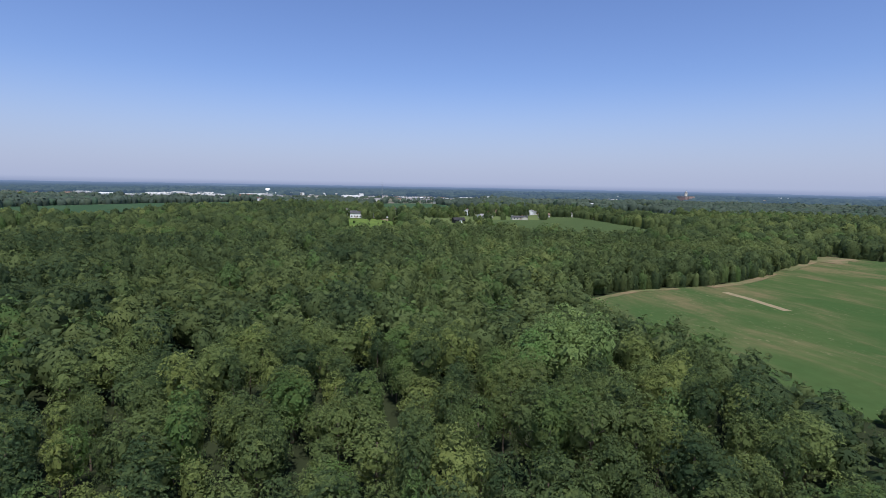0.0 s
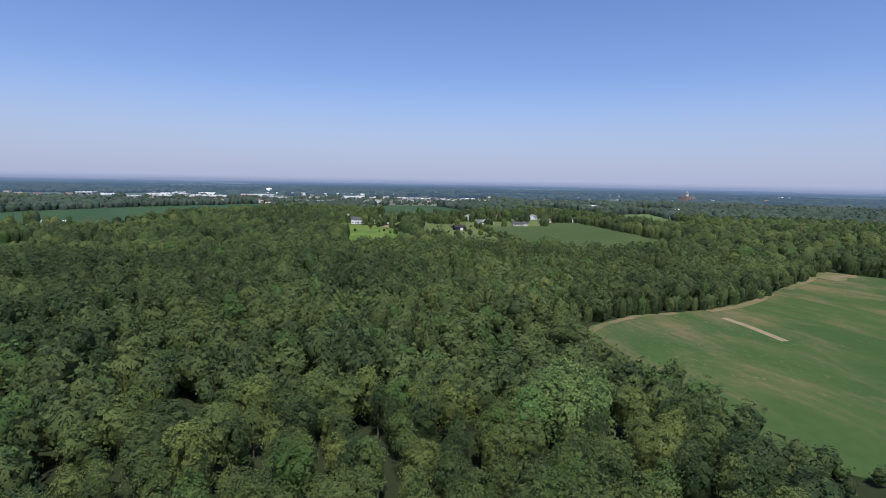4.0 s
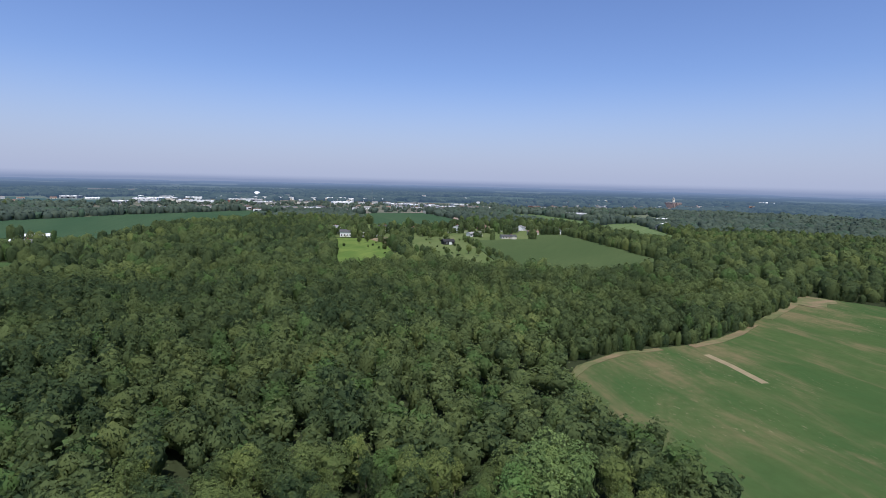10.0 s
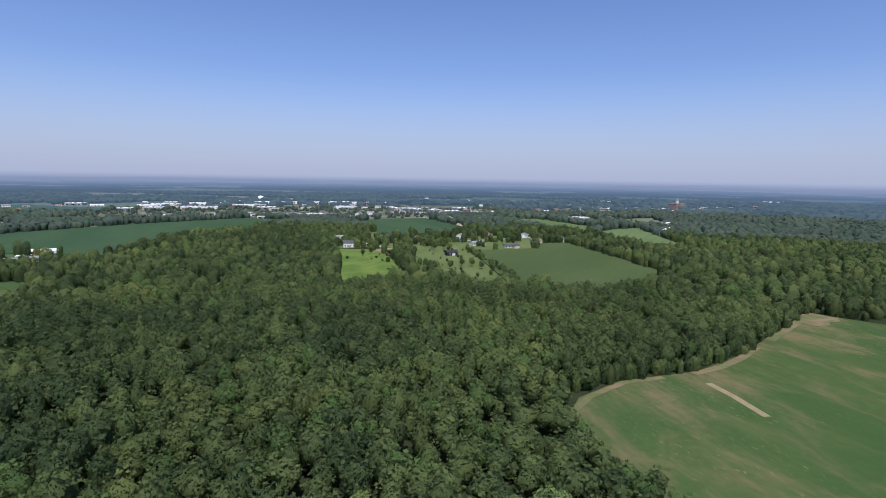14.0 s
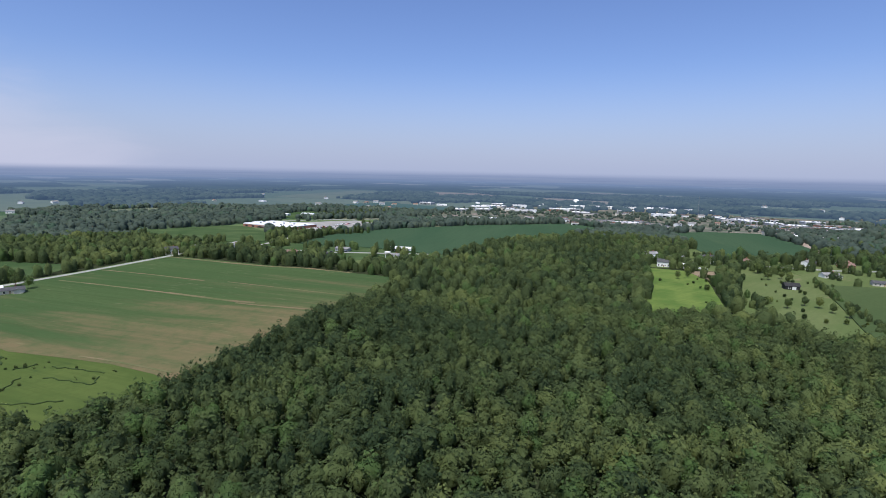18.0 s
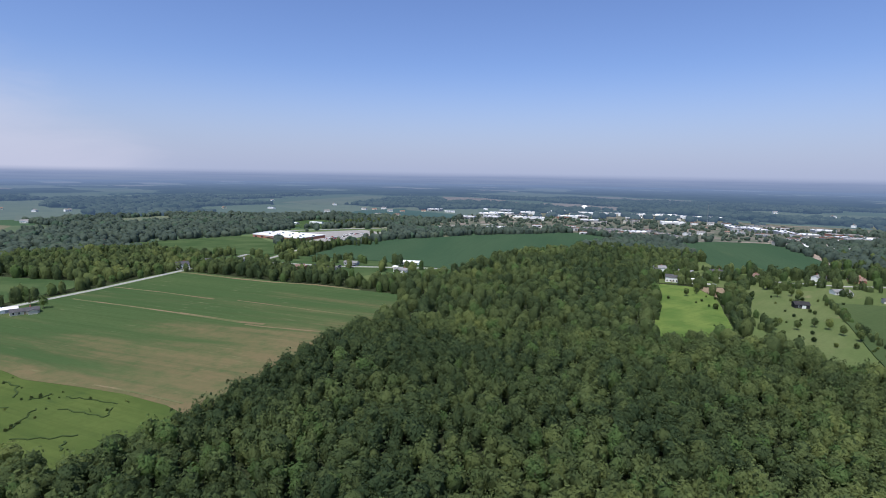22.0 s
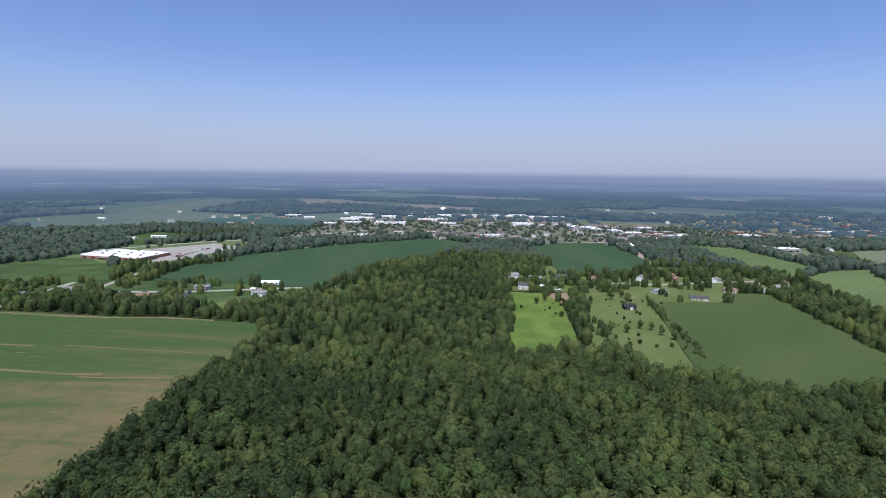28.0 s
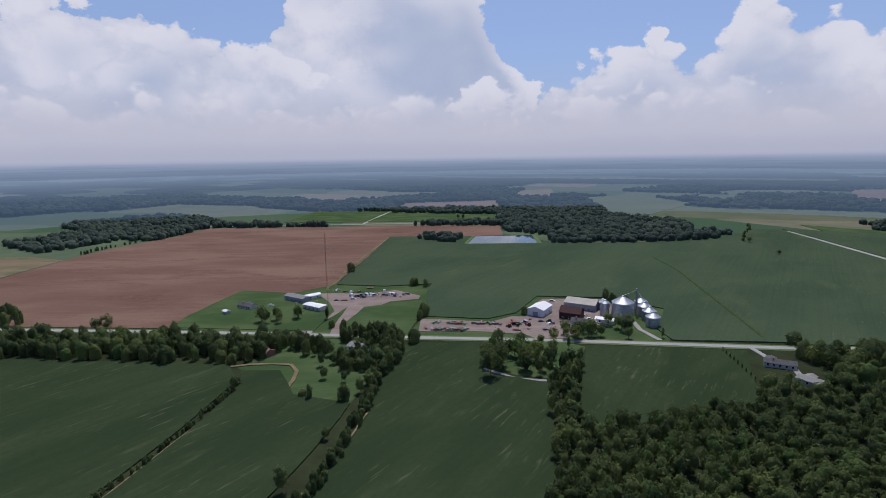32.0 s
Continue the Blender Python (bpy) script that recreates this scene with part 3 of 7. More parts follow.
# ---- plan: open land, roads ----
FIELDS = [
    # name, height of growth, material, label, outline
    ("crop_field", 0.35, "west", "striped green crop field with bare tan soil along the wood", [(-489, 300), (-353, 327), (-262, 345), (-243, 318), (-216, 231), (-188, 118), (-215, 119), (-241, 115), (-270, 106), (-296, 97), (-344, 94), (-395, 88), (-447, 108)]),
    ("meadow", 0.25, "meadow", "bright yellow-green meadow crossed by dark ditches and shrubs", [(-188, 121), (-186, 70), (-258, 55), (-315, 40), (-420, 50), (-442, 108), (-395, 108), (-293, 124)]),
    ("meadow", 0.2, "lime", "vivid lime-green mown meadow below the white farm", [(-99, 527), (-66, 531), (-44, 494), (-18, 370), (-61, 340)]),
    ("dirt_plot", 0.05, "tan", "bare tan garden plot beside the farm", [(-65, 531), (-44, 545), (-34, 500), (-43, 495)]),
    ("pasture", 0.15, "pasture", "pale dry pasture dotted with young trees", [(-29, 548), (25, 569), (38, 520), (58, 336), (33, 328), (8, 366), (-12, 372)]),
    ("corn_field", 0.8, "corn", "even dull-green field of standing corn", [(34, 529), (105, 553), (113, 598), (151, 611), (170, 500), (180, 420), (155, 353), (85, 322), (54, 338)]),
    ("pale_strip", 0.1, "pasture", "mown pale grass yard beside the corn", [(34, 531), (104, 556), (111, 600), (71, 627), (9, 607), (25, 569)]),
    ("soy_field", 0.6, "soy", "deep blue-green soybean field behind the wood", [(-470, 440), (-384, 465), (-290, 470), (-285, 560), (-276, 640), (-240, 705), (-225, 860), (-305, 915), (-425, 760), (-490, 630), (-500, 520)]),
    ("soy_field", 0.6, "soy", "dark green soybean field by the town", [(-137, 853), (-91, 932), (-18, 963), (47, 781), (22, 670), (-55, 640)]),
    ("hay_field", 0.3, "pale", "light green hay field on a low rise", [(102, 990), (189, 989), (227, 880), (257, 795), (198, 716), (166, 759)]),
    ("hay_field", 0.3, "pale", "light green hay meadow between hedges", [(209, 718), (261, 790), (319, 829), (300, 740), (284, 610), (270, 550), (232, 556), (217, 597), (215, 651)]),
    ("hay_field", 0.3, "green", "narrow green field before the town", [(317, 1042), (392, 975), (334, 826), (301, 938)]),
    ("crop_field", 0.3, "east", "green crop field with bare brown patches and drill rows", [(39, 150), (48, 168), (66, 183), (100, 194), (125, 212), (153, 238), (183, 266), (208, 290), (234, 262), (300, 180), (240, 60), (110, 72), (80, 75), (67, 80), (58, 88), (52, 102)]),
    ("crop_field", 0.4, "green", "fresh green field beside the large store", [(-741, 357), (-700, 510), (-668, 524), (-575, 486), (-512, 424), (-600, 360)]),
    ("pasture", 0.2, "green", "green pasture west of the county road", [(-640, -40), (-720, 100), (-700, 150), (-620, 175), (-510, 222), (-492, 200), (-464, 112), (-505, 40), (-560, -30)]),
    ("stubble_field", 0.1, "tan", "tan stubble field wrapped round a dark woodlot", [(-853, -167), (-1221, -62), (-1327, 146), (-870, 157), (-800, 100), (-745, 9), (-772, -134)]),
    ("crop_field", 0.5, "soy", "wide green bean field beyond the red soil", [(-693, -440), (-969, -565), (-1162, -216), (-853, -170), (-793, -155), (-678, -209)]),
    ("bare_field", 0.06, "red_soil", "freshly tilled reddish-brown field", [(-397, -301), (-513, -148), (-670, -206), (-654, -479), (-435, -378)]),
    ("crop_field", 0.5, "green", "green field beyond the hamlet", [(-297, -1060), (-547, -905), (-569, -565), (-447, -480), (-362, -540), (-355, -683)]),
    ("crop_field", 0.5, "hazed_hay", "pale green field with tan margins", [(-630, -1041), (-1060, -1143), (-1511, -997), (-1261, -776), (-820, -602), (-623, -645)]),
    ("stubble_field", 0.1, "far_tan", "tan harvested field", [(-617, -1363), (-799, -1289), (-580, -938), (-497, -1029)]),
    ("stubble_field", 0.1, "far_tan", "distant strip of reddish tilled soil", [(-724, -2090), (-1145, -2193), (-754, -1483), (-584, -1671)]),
    ("soy_field", 0.6, "hazed_beans", "broad dark green bean field behind the grain farm", [(262, -460), (343, -775), (205, -735), (112, -762), (-21, -799), (-132, -851), (-206, -985), (-250, -985), (-306, -650), (-328, -560), (-300, -480), (-282, -440), (-205, -412), (-107, -388), (-38, -374), (-30, -395), (-38, -452), (10, -476), (66, -466), (74, -410), (92, -388), (141, -381), (165, -451), (172, -487), (213, -466)]),
    ("soy_field", 0.6, "hazed_beans", "broad dark green bean field beside the side road", [(-191, -921), (-300, -691), (-300, -565), (-300, -501), (-291, -442), (-275, -418), (-199, -405), (-114, -386)]),
    ("soy_field", 0.6, "hazed_beans", "dark green bean field across the side road", [(-255, -996), (-458, -943), (-546, -849), (-427, -659), (-345, -641), (-308, -703)]),
    ("bare_field", 0.06, "plough", "large reddish-brown ploughed field", [(439, -273), (524, -293), (611, -294), (634, -384), (670, -488), (693, -569), (695, -693), (718, -802), (402, -905), (205, -955), (171, -828), (343, -777), (264, -459), (285, -419), (339, -416), (327, -332), (316, -302), (442, -272)]),
    ("stubble_field", 0.1, "stubble_green", "beige and green stubble field past the ploughed land", [(1003, -409), (897, -447), (738, -498), (674, -491), (636, -383), (627, -323), (634, -280), (720, -279)]),
    ("bean_field", 0.5, "dark_field", "dark green bean field between hedgerows", [(138, -320), (77, -334), (71, -285), (33, -281), (19, -192), (25, -70), (115, -70), (106, -165), (111, -216), (122, -255)]),
    ("bean_field", 0.5, "dark_field", "dark green bean field below the road", [(17, -346), (-80, -365), (-70, -280), (-10, -245), (13, -236)]),
    ("bean_field", 0.5, "dark_field", "dark green bean field with a tan headland", [(209, -249), (186, -255), (160, -229), (126, -228), (120, -183), (116, -70), (170, -70), (178, -140), (184, -180), (192, -225)]),
    ("bean_field", 0.5, "dark_field", "wide dark green bean field", [(368, -222), (222, -254), (200, -235), (189, -180), (183, -140), (180, -70), (330, -70), (420, -150)]),
    ("bean_field", 0.5, "dark_field", "dark green bean field past the tree row", [(560, -226), (420, -262), (390, -222), (440, -150), (620, -150)]),
    ("hay_field", 0.3, "green", "bright green field by the far crossing", [(633, -915), (475, -946), (510, -1156), (688, -1125)]),
    ("hay_field", 0.3, "green", "bright green field below the far quarry", [(470, -950), (220, -1015), (249, -1139), (500, -1130)]),
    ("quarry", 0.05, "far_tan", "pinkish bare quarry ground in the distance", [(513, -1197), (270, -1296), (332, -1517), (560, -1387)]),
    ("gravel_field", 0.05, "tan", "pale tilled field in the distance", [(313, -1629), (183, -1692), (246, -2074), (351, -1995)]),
    ("hay_field", 0.3, "hazed_hay", "pale green fields among far hedges", [(104, -1654), (-42, -1792), (-185, -1494), (-63, -1195), (16, -1204)]),
    ("meadow", 0.25, "meadow", "green overgrown meadow south of the wood", [(-321, -208), (-384, -138), (-352, -117), (-297, -98), (-247, -82), (-206, -95), (-148, -108), (-143, -130), (-160, -145), (-266, -173)]),
    ("clearing", 0.03, "meadow", "yellow-green grass clearing in the scrub", [(-275, -88), (-283, -70), (-285, -50), (-261, -33), (-237, -26), (-218, -30), (-210, -44), (-217, -64), (-240, -84)]),
    ("clearing", 0.03, "meadow", "rough yellow-green clearing in the scrub", [(-323, -96), (-315, -78), (-296, -72), (-290, -88)]),
    ("mud_patch", 0.05, "mud", "bare brown muddy ground among the trees", [(-242, -12), (-244, -2), (-232, 6), (-222, 7), (-206, 5), (-203, -4), (-222, -9)]),
    ("bare_patch", 0.5, "dirt", "bare tan spot beside the grass track", [(-329, -9), (-327, -1), (-318, -1), (-315, -8), (-322, -12)]),
    ("yard", 0.04, "yard_dirt", "grey-brown gravel work yard", [(192, -323), (186, -325), (194, -346), (197, -371), (191, -386), (186, -416), (165, -430), (167, -441), (197, -455), (216, -437), (241, -430), (248, -425), (246, -408), (238, -382), (222, -381), (213, -389), (204, -358), (198, -338)]),
    ("yard", 0.02, "yard_dirt", "grey gravel pad round the workshop sheds", [(275, -390), (262, -424), (240, -432), (224, -420), (214, -392), (212, -364), (213, -340), (207, -318), (214, -316), (220, -340), (232, -354), (252, -362), (272, -352), (284, -362), (280, -378)]),
    ("yard", 0.04, "yard_dirt", "pinkish dirt farmyard", [(142, -375), (88, -382), (76, -400), (65, -402), (67, -428), (60, -458), (13, -470), (-4, -450), (-14, -436), (2, -408), (31, -360), (50, -353), (59, -360), (86, -358), (133, -346)]),
    ("meadow", 0.15, "green", "mown grass yard round the farmhouses", [(339, -412), (290, -418), (264, -426), (235, -398), (218, -376), (207, -326), (316, -304), (327, -334)]),
    ("meadow", 0.15, "green", "mown grass paddock beside the yard", [(192, -340), (200, -394), (162, -424), (144, -378), (138, -334)]),
    ("hay_field", 0.3, "hazed_hay", "pale hay field beyond the western woods", [(-1349, 1149), (-1424, 1413), (-1520, 1747), (-1326, 1713), (-1139, 1282), (-1158, 1148)]),
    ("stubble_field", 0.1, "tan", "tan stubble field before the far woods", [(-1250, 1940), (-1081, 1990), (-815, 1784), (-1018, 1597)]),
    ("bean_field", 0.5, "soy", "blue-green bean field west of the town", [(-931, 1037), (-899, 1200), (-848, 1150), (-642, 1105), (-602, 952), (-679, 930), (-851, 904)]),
    ("hay_field", 0.2, "hazed_hay", "pale headland above the bean field", [(-931, 1040), (-960, 1130), (-925, 1290), (-830, 1180), (-848, 1154), (-897, 1204)]),
    ("hay_field", 0.3, "hazed_hay", "pale strip field among western woods", [(-1900, 1290), (-1790, 1500), (-1700, 1480), (-1700, 1302), (-1760, 1170)]),
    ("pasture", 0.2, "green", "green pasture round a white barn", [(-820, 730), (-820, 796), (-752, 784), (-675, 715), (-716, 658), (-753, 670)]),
    ("hay_field", 0.1, "hazed_hay", "mown hay clearing in the western woods", [(-1456, 925), (-1484, 985), (-1422, 972), (-1413, 897)]),
    ("town_ground", 0.03, "dirt", "reddish bare shopping lot behind the store", [(-556, 700), (-511, 714), (-504, 675), (-556, 640)]),
    ("town_ground", 0.03, "town", "mixed paved and grassy lots of the town", [(205, 1260), (330, 1290), (376, 1369), (581, 1481), (620, 1400), (483, 1209), (343, 1168), (302, 1065), (213, 1057)]),
    ("town_ground", 0.03, "town", "mixed lots along the town's edge", [(-192, 1386), (155, 1379), (200, 1260), (136, 1212), (20, 1125), (-100, 1060), (-145, 1060)]),
    ("lawn_field", 0.1, "pasture", "small pale lawn among trees", [(43, 735), (83, 746), (81, 695), (44, 691)]),
    ("lawn_field", 0.1, "pasture", "pale clearing behind the white farm", [(-86, 695), (-59, 706), (-49, 635), (-74, 615)]),
    ("lawn_field", 0.1, "pasture", "pale mown garden behind the houses", [(-336, 355), (-341, 375), (-333, 408), (-312, 386), (-307, 353)]),
    ("hay_field", 0.3, "hazed_hay", "light hay meadow in front of the old town", [(225, 1010), (285, 1040), (300, 945), (262, 880), (240, 900)]),
    ("hay_field", 0.3, "hazed_hay", "light green meadow before the old town", [(364, 1020), (428, 1059), (400, 925), (380, 889), (330, 850), (344, 929)]),
    ("hay_field", 0.3, "pasture", "pale strip beside the scattered houses", [(513, 934), (572, 949), (539, 902), (493, 890)]),
    ("hay_field", 0.3, "hazed_hay", "pale hay strip behind the western woods", [(-1003, 180), (-1010, 264), (-894, 250), (-899, 175)]),
    ("pasture", 0.3, "green", "green pasture among the western woods", [(-1273, 296), (-1300, 390), (-1149, 365), (-1135, 270)]),
    ("hay_field", 0.3, "hazed_hay", "pale clearing in the western woods", [(-1318, 445), (-1246, 505), (-1138, 460), (-1190, 400)]),
    ("hay_field", 0.3, "hazed_hay", "mown clearing north-west of the store", [(-1115, 547), (-1101, 640), (-980, 585), (-1000, 495)]),
    ("bare_patch", 0.31, "track", "bare tan corner of the crop field", [(188, 267), (198, 278), (207, 288), (216, 277), (212, 270), (205, 268), (199, 260), (193, 259)]),
    ("parking_lot", 0.04, "gravel", "pale parking lot full of cars beside the store", [(-668, 598), (-615, 705), (-560, 690), (-540, 560), (-570, 530), (-590, 576)]),
    ("earth_track", 0.05, "dirt", "bare earth track by the soybean field", [(52, 756), (44, 752), (10, 990), (-55, 940), (-60, 952), (20, 1004)]),
    ("mall_ground", 0.03, "town", "pale paved ground round the shops", [(-640, 1090), (-600, 1240), (-430, 1420), (-180, 1440), (-100, 1240), (-150, 1060), (-300, 1060), (-470, 1010)]),
    ("works_ground", 0.03, "town", "pinkish dirt ground among low buildings", [(-540, 760), (-530, 820), (-440, 890), (-320, 985), (-160, 940), (-150, 900), (-320, 925), (-440, 800)]),
    ("works_ground", 0.03, "town", "bare reddish lot at the edge of town", [(10, 1010), (20, 1120), (120, 1200), (130, 1080), (80, 980)]),
]
SPARSE = [
    # share of trees kept, outline
    (0.26, [(-470, 370), (-400, 365), (-290, 390), (-270, 440), (-306, 501), (-384, 470), (-470, 440), (-545, 420), (-545, 350)]),
    (0.36, [(-110, 530), (-110, 620), (-30, 640), (200, 720), (200, 640), (110, 604), (25, 569), (-29, 548), (-65, 545)]),
    (0.90, [(-384, -138), (-360, -20), (-330, -2), (-265, 16), (-196, 5), (-192, -60), (-206, -95), (-247, -82)]),
    (0.36, [(-335, -470), (-440, -470), (-430, -380), (-397, -301), (-430, -230), (-520, -120), (-500, 60), (-430, 55), (-400, 20), (-360, -30), (-384, -138), (-340, -200), (-330, -330)]),
    (0.02, [(278, -475), (158, -475), (138, -330), (316, -302), (345, -330), (339, -425)]),
    (0.05, [(142, -392), (80, -470), (-45, -455), (-36, -372), (40, -352), (138, -330)]),
    (0.34, [(-640, 1080), (-640, 1240), (-430, 1440), (-150, 1460), (60, 1240), (140, 1200), (130, 1060), (30, 1000), (-140, 900), (-330, 920), (-560, 760), (-600, 1000)]),
    (0.36, [(150, 1090), (480, 1200), (1000, 1500), (760, 1850), (400, 1850), (150, 1480)]),
    (0.05, [(-700, 505), (-720, 640), (-600, 740), (-520, 690), (-520, 500)]),
    (0.20, [(77, -336), (33, -352), (17, -346), (20, -290), (70, -286)]),
    (0.15, [(140, -322), (210, -310), (214, -252), (160, -229), (126, -228)]),
    (0.02, [(560, -222), (380, -262), (180, -314), (30, -345), (-100, -370), (-100, -392), (30, -368), (180, -340), (390, -288), (560, -255)]),
    (0.0, [(235, -860), (105, -880), (85, -745), (225, -705)]),
    (0.0, [(-188, 126), (-188, 104), (-293, 108), (-395, 92), (-440, 98), (-440, 118), (-395, 110), (-293, 127)]),
    (0.0, [(216, -250), (204, -250), (180, -180), (172, -60), (190, -60), (196, -185)]),
    (0.22, [(142, -255), (122, -255), (110, -210), (100, -165), (98, -60), (118, -60), (121, -183), (128, -230)]),
    (0.0, [(595, -276), (647, -307), (667, -404), (711, -524), (626, -468), (593, -357), (575, -296)]),
    (0.04, [(-36, -370), (-100, -380), (-120, -330), (-95, -300), (-70, -310), (-78, -360)]),
]
WOODS_IN_FIELDS = [[(256, -1200), (113, -1224), (-104, -1053), (-132, -855), (-21, -800), (140, -856), (195, -950)], [(900, -560), (760, -520), (735, -800), (900, -900)], [(-886, -174), (-1027, -136), (-1061, 80), (-930, 82), (-858, -59)]]
ROADS = [
    ("road", 5.4, "road", "pale county road along the hamlet", [(-335, -600), (-333, -448), (-369, -352), (-376, -250), (-398, -169), (-419, -93), (-440, 10), (-453, 110), (-473, 208), (-498, 300), (-522, 365), (-560, 470), (-600, 560)]),
    ("road", 5.3, "road", "straight pale country road past the grain farm", [(700, -206), (438, -265), (241, -311), (143, -330), (31, -354), (-108, -378), (-209, -403), (-322, -430), (-432, -461), (-892, -578), (-1200, -655)]),
    ("road", 5.6, "road", "pale side road across the bean fields", [(-258, -975), (-312, -640), (-335, -560), (-345, -440)]),
    ("road", 5.5, "road", "village street among houses", [(-525, 362), (-400, 410), (-330, 452), (-216, 520), (-90, 585), (50, 622), (198, 708), (319, 787), (600, 960)]),
    ("road", 5.0, "gravel", "gravel track past the store", [(-490, 395), (-525, 486), (-560, 540)]),
    ("road", 7.0, "road", "highway by the store", [(-1100, 200), (-900, 360), (-787, 495), (-719, 579), (-646, 705), (-570, 800), (-480, 980)]),
    ("road", 5.5, "road", "far country road", [(900, -765), (726, -826), (462, -916), (220, -1007), (100, -1045)]),
    ("road", 5.5, "road", "far side road", [(462, -918), (510, -1156)]),
    ("driveway", 3.5, "road", "curving pale driveway", [(-84, -372), (-90, -355), (-100, -340), (-100, -325)]),
    ("driveway", 3.5, "gravel", "farm driveway", [(-30, -372), (-18, -392), (-14, -410)]),
    ("driveway", 4.0, "gravel", "yard driveway", [(207, -318), (217, -347), (226, -368), (234, -376)]),
    ("path", 2.6, "track", "bare track between the ploughed land and the beans", [(258, -436), (264, -444), (270, -478), (286, -523), (342, -770)]),
    ("path", 2.6, "gravel", "garden path to the wooded house", [(74, -292), (50, -282), (34, -284)]),
    ("ditch", 2.2, "ditch", "dark overgrown drainage ditch across the beans", [(-42, -686), (-63, -610), (-82, -485), (-96, -395)]),
    ("furrow", 1.5, "furrow", "dark damp furrow in the ploughed soil", [(377, -429), (392, -490), (405, -535), (424, -600), (439, -652)]),
    ("path", 3.0, "track", "bare tan headland along the field", [(-490, 294), (-467, 299), (-419, 307), (-382, 316), (-344, 331), (-300, 338)]),
    ("path", 1.8, "track", "worn tan tractor track in the crop", [(-452, 184), (-446, 185), (-406, 195), (-364, 204), (-331, 211)]),
    ("path", 3.2, "track", "broad bare reddish streak in the crop", [(-350, 207), (-331, 211), (-299, 217), (-280, 223)]),
    ("path", 1.7, "track", "worn tan tractor track in the crop", [(-470, 223), (-464, 225), (-420, 236), (-367, 246)]),
    ("path", 1.3, "track", "faint tan tractor track by the wood", [(-349, 254), (-299, 264), (-250, 273)]),
    ("path", 1.6, "track", "bare streak by the wood", [(-290, 216), (-277, 219), (-238, 233)]),
    ("path", 1.3, "track", "short bare tan edge between meadow and crop", [(-262, 112), (-249, 116), (-231, 120), (-210, 124)]),
    ("path", 2.6, "track", "bare pinkish-tan headland at the foot of the wood", [(44, 158), (52, 169), (67, 181), (84, 187)]),
    ("path", 3.4, "track", "bare pinkish-tan headland at the foot of the wood", [(97, 191), (112, 199), (126, 210), (140, 224)]),
    ("path", 4.2, "track", "broad bare headland by the field's corner", [(153, 235), (168, 249), (184, 264), (204, 284)]),
    ("path", 0.9, "track", "tan headland beside the hedge", [(113, -222), (110, -200), (107, -166), (111, -110), (114, -72)]),
    ("path", 2.4, "track", "bare tan headland at the bean field's corner", [(219, -252), (208, -259), (197, -263), (185, -265), (176, -257), (171, -246), (166, -228)]),
    ("path", 0.8, "track", "tan headland beside the low hedge", [(191, -226), (186, -195), (182, -165), (177, -130), (172, -72)]),
    ("path", 3.6, "meadow", "mown grass track through the scrub", [(-345, -14), (-322, -6), (-288, 7), (-269, 10), (-249, 12), (-232, 4)]),
]
DITCHES = [[(-360, 54), (-356, 61), (-343, 69), (-342, 81), (-340, 92)], [(-339, 47), (-332, 57), (-331, 70), (-324, 79)], [(-313, 49), (-309, 59), (-307, 69), (-306, 79)], [(-316, 77), (-316, 84), (-320, 91)], [(-287, 55), (-289, 63), (-296, 71), (-299, 78)],
           [(-277, 59), (-276, 68), (-265, 81)], [(-242, 74), (-248, 80), (-255, 87)], [(-267, 88), (-265, 94), (-267, 97)], [(-274, 86), (-288, 92), (-300, 91)], [(-247, 92), (-235, 96), (-223, 99), (-230, 105)], [(-232, 71), (-223, 78), (-216, 86)], [(-209, 77), (-215, 81)], [(-257, 99), (-249, 103), (-232, 108)]]
for k, line in enumerate(DITCHES):
    fine = []
    for (x0, y0), (x1, y1) in zip(line, line[1:]):
        for i in range(6):
            t = i / 6
            fine.append((x0 + (x1 - x0) * t + 0.7 * math.sin(k * 3 + len(fine) * 1.3), y0 + (y1 - y0) * t + 0.6 * math.cos(k + len(fine) * 1.7)))
    ROADS.append(("ditch", 0.5 + 0.12 * (k % 3), "ditch", "dark overgrown drainage ditch winding through the meadow", fine + [line[-1]]))
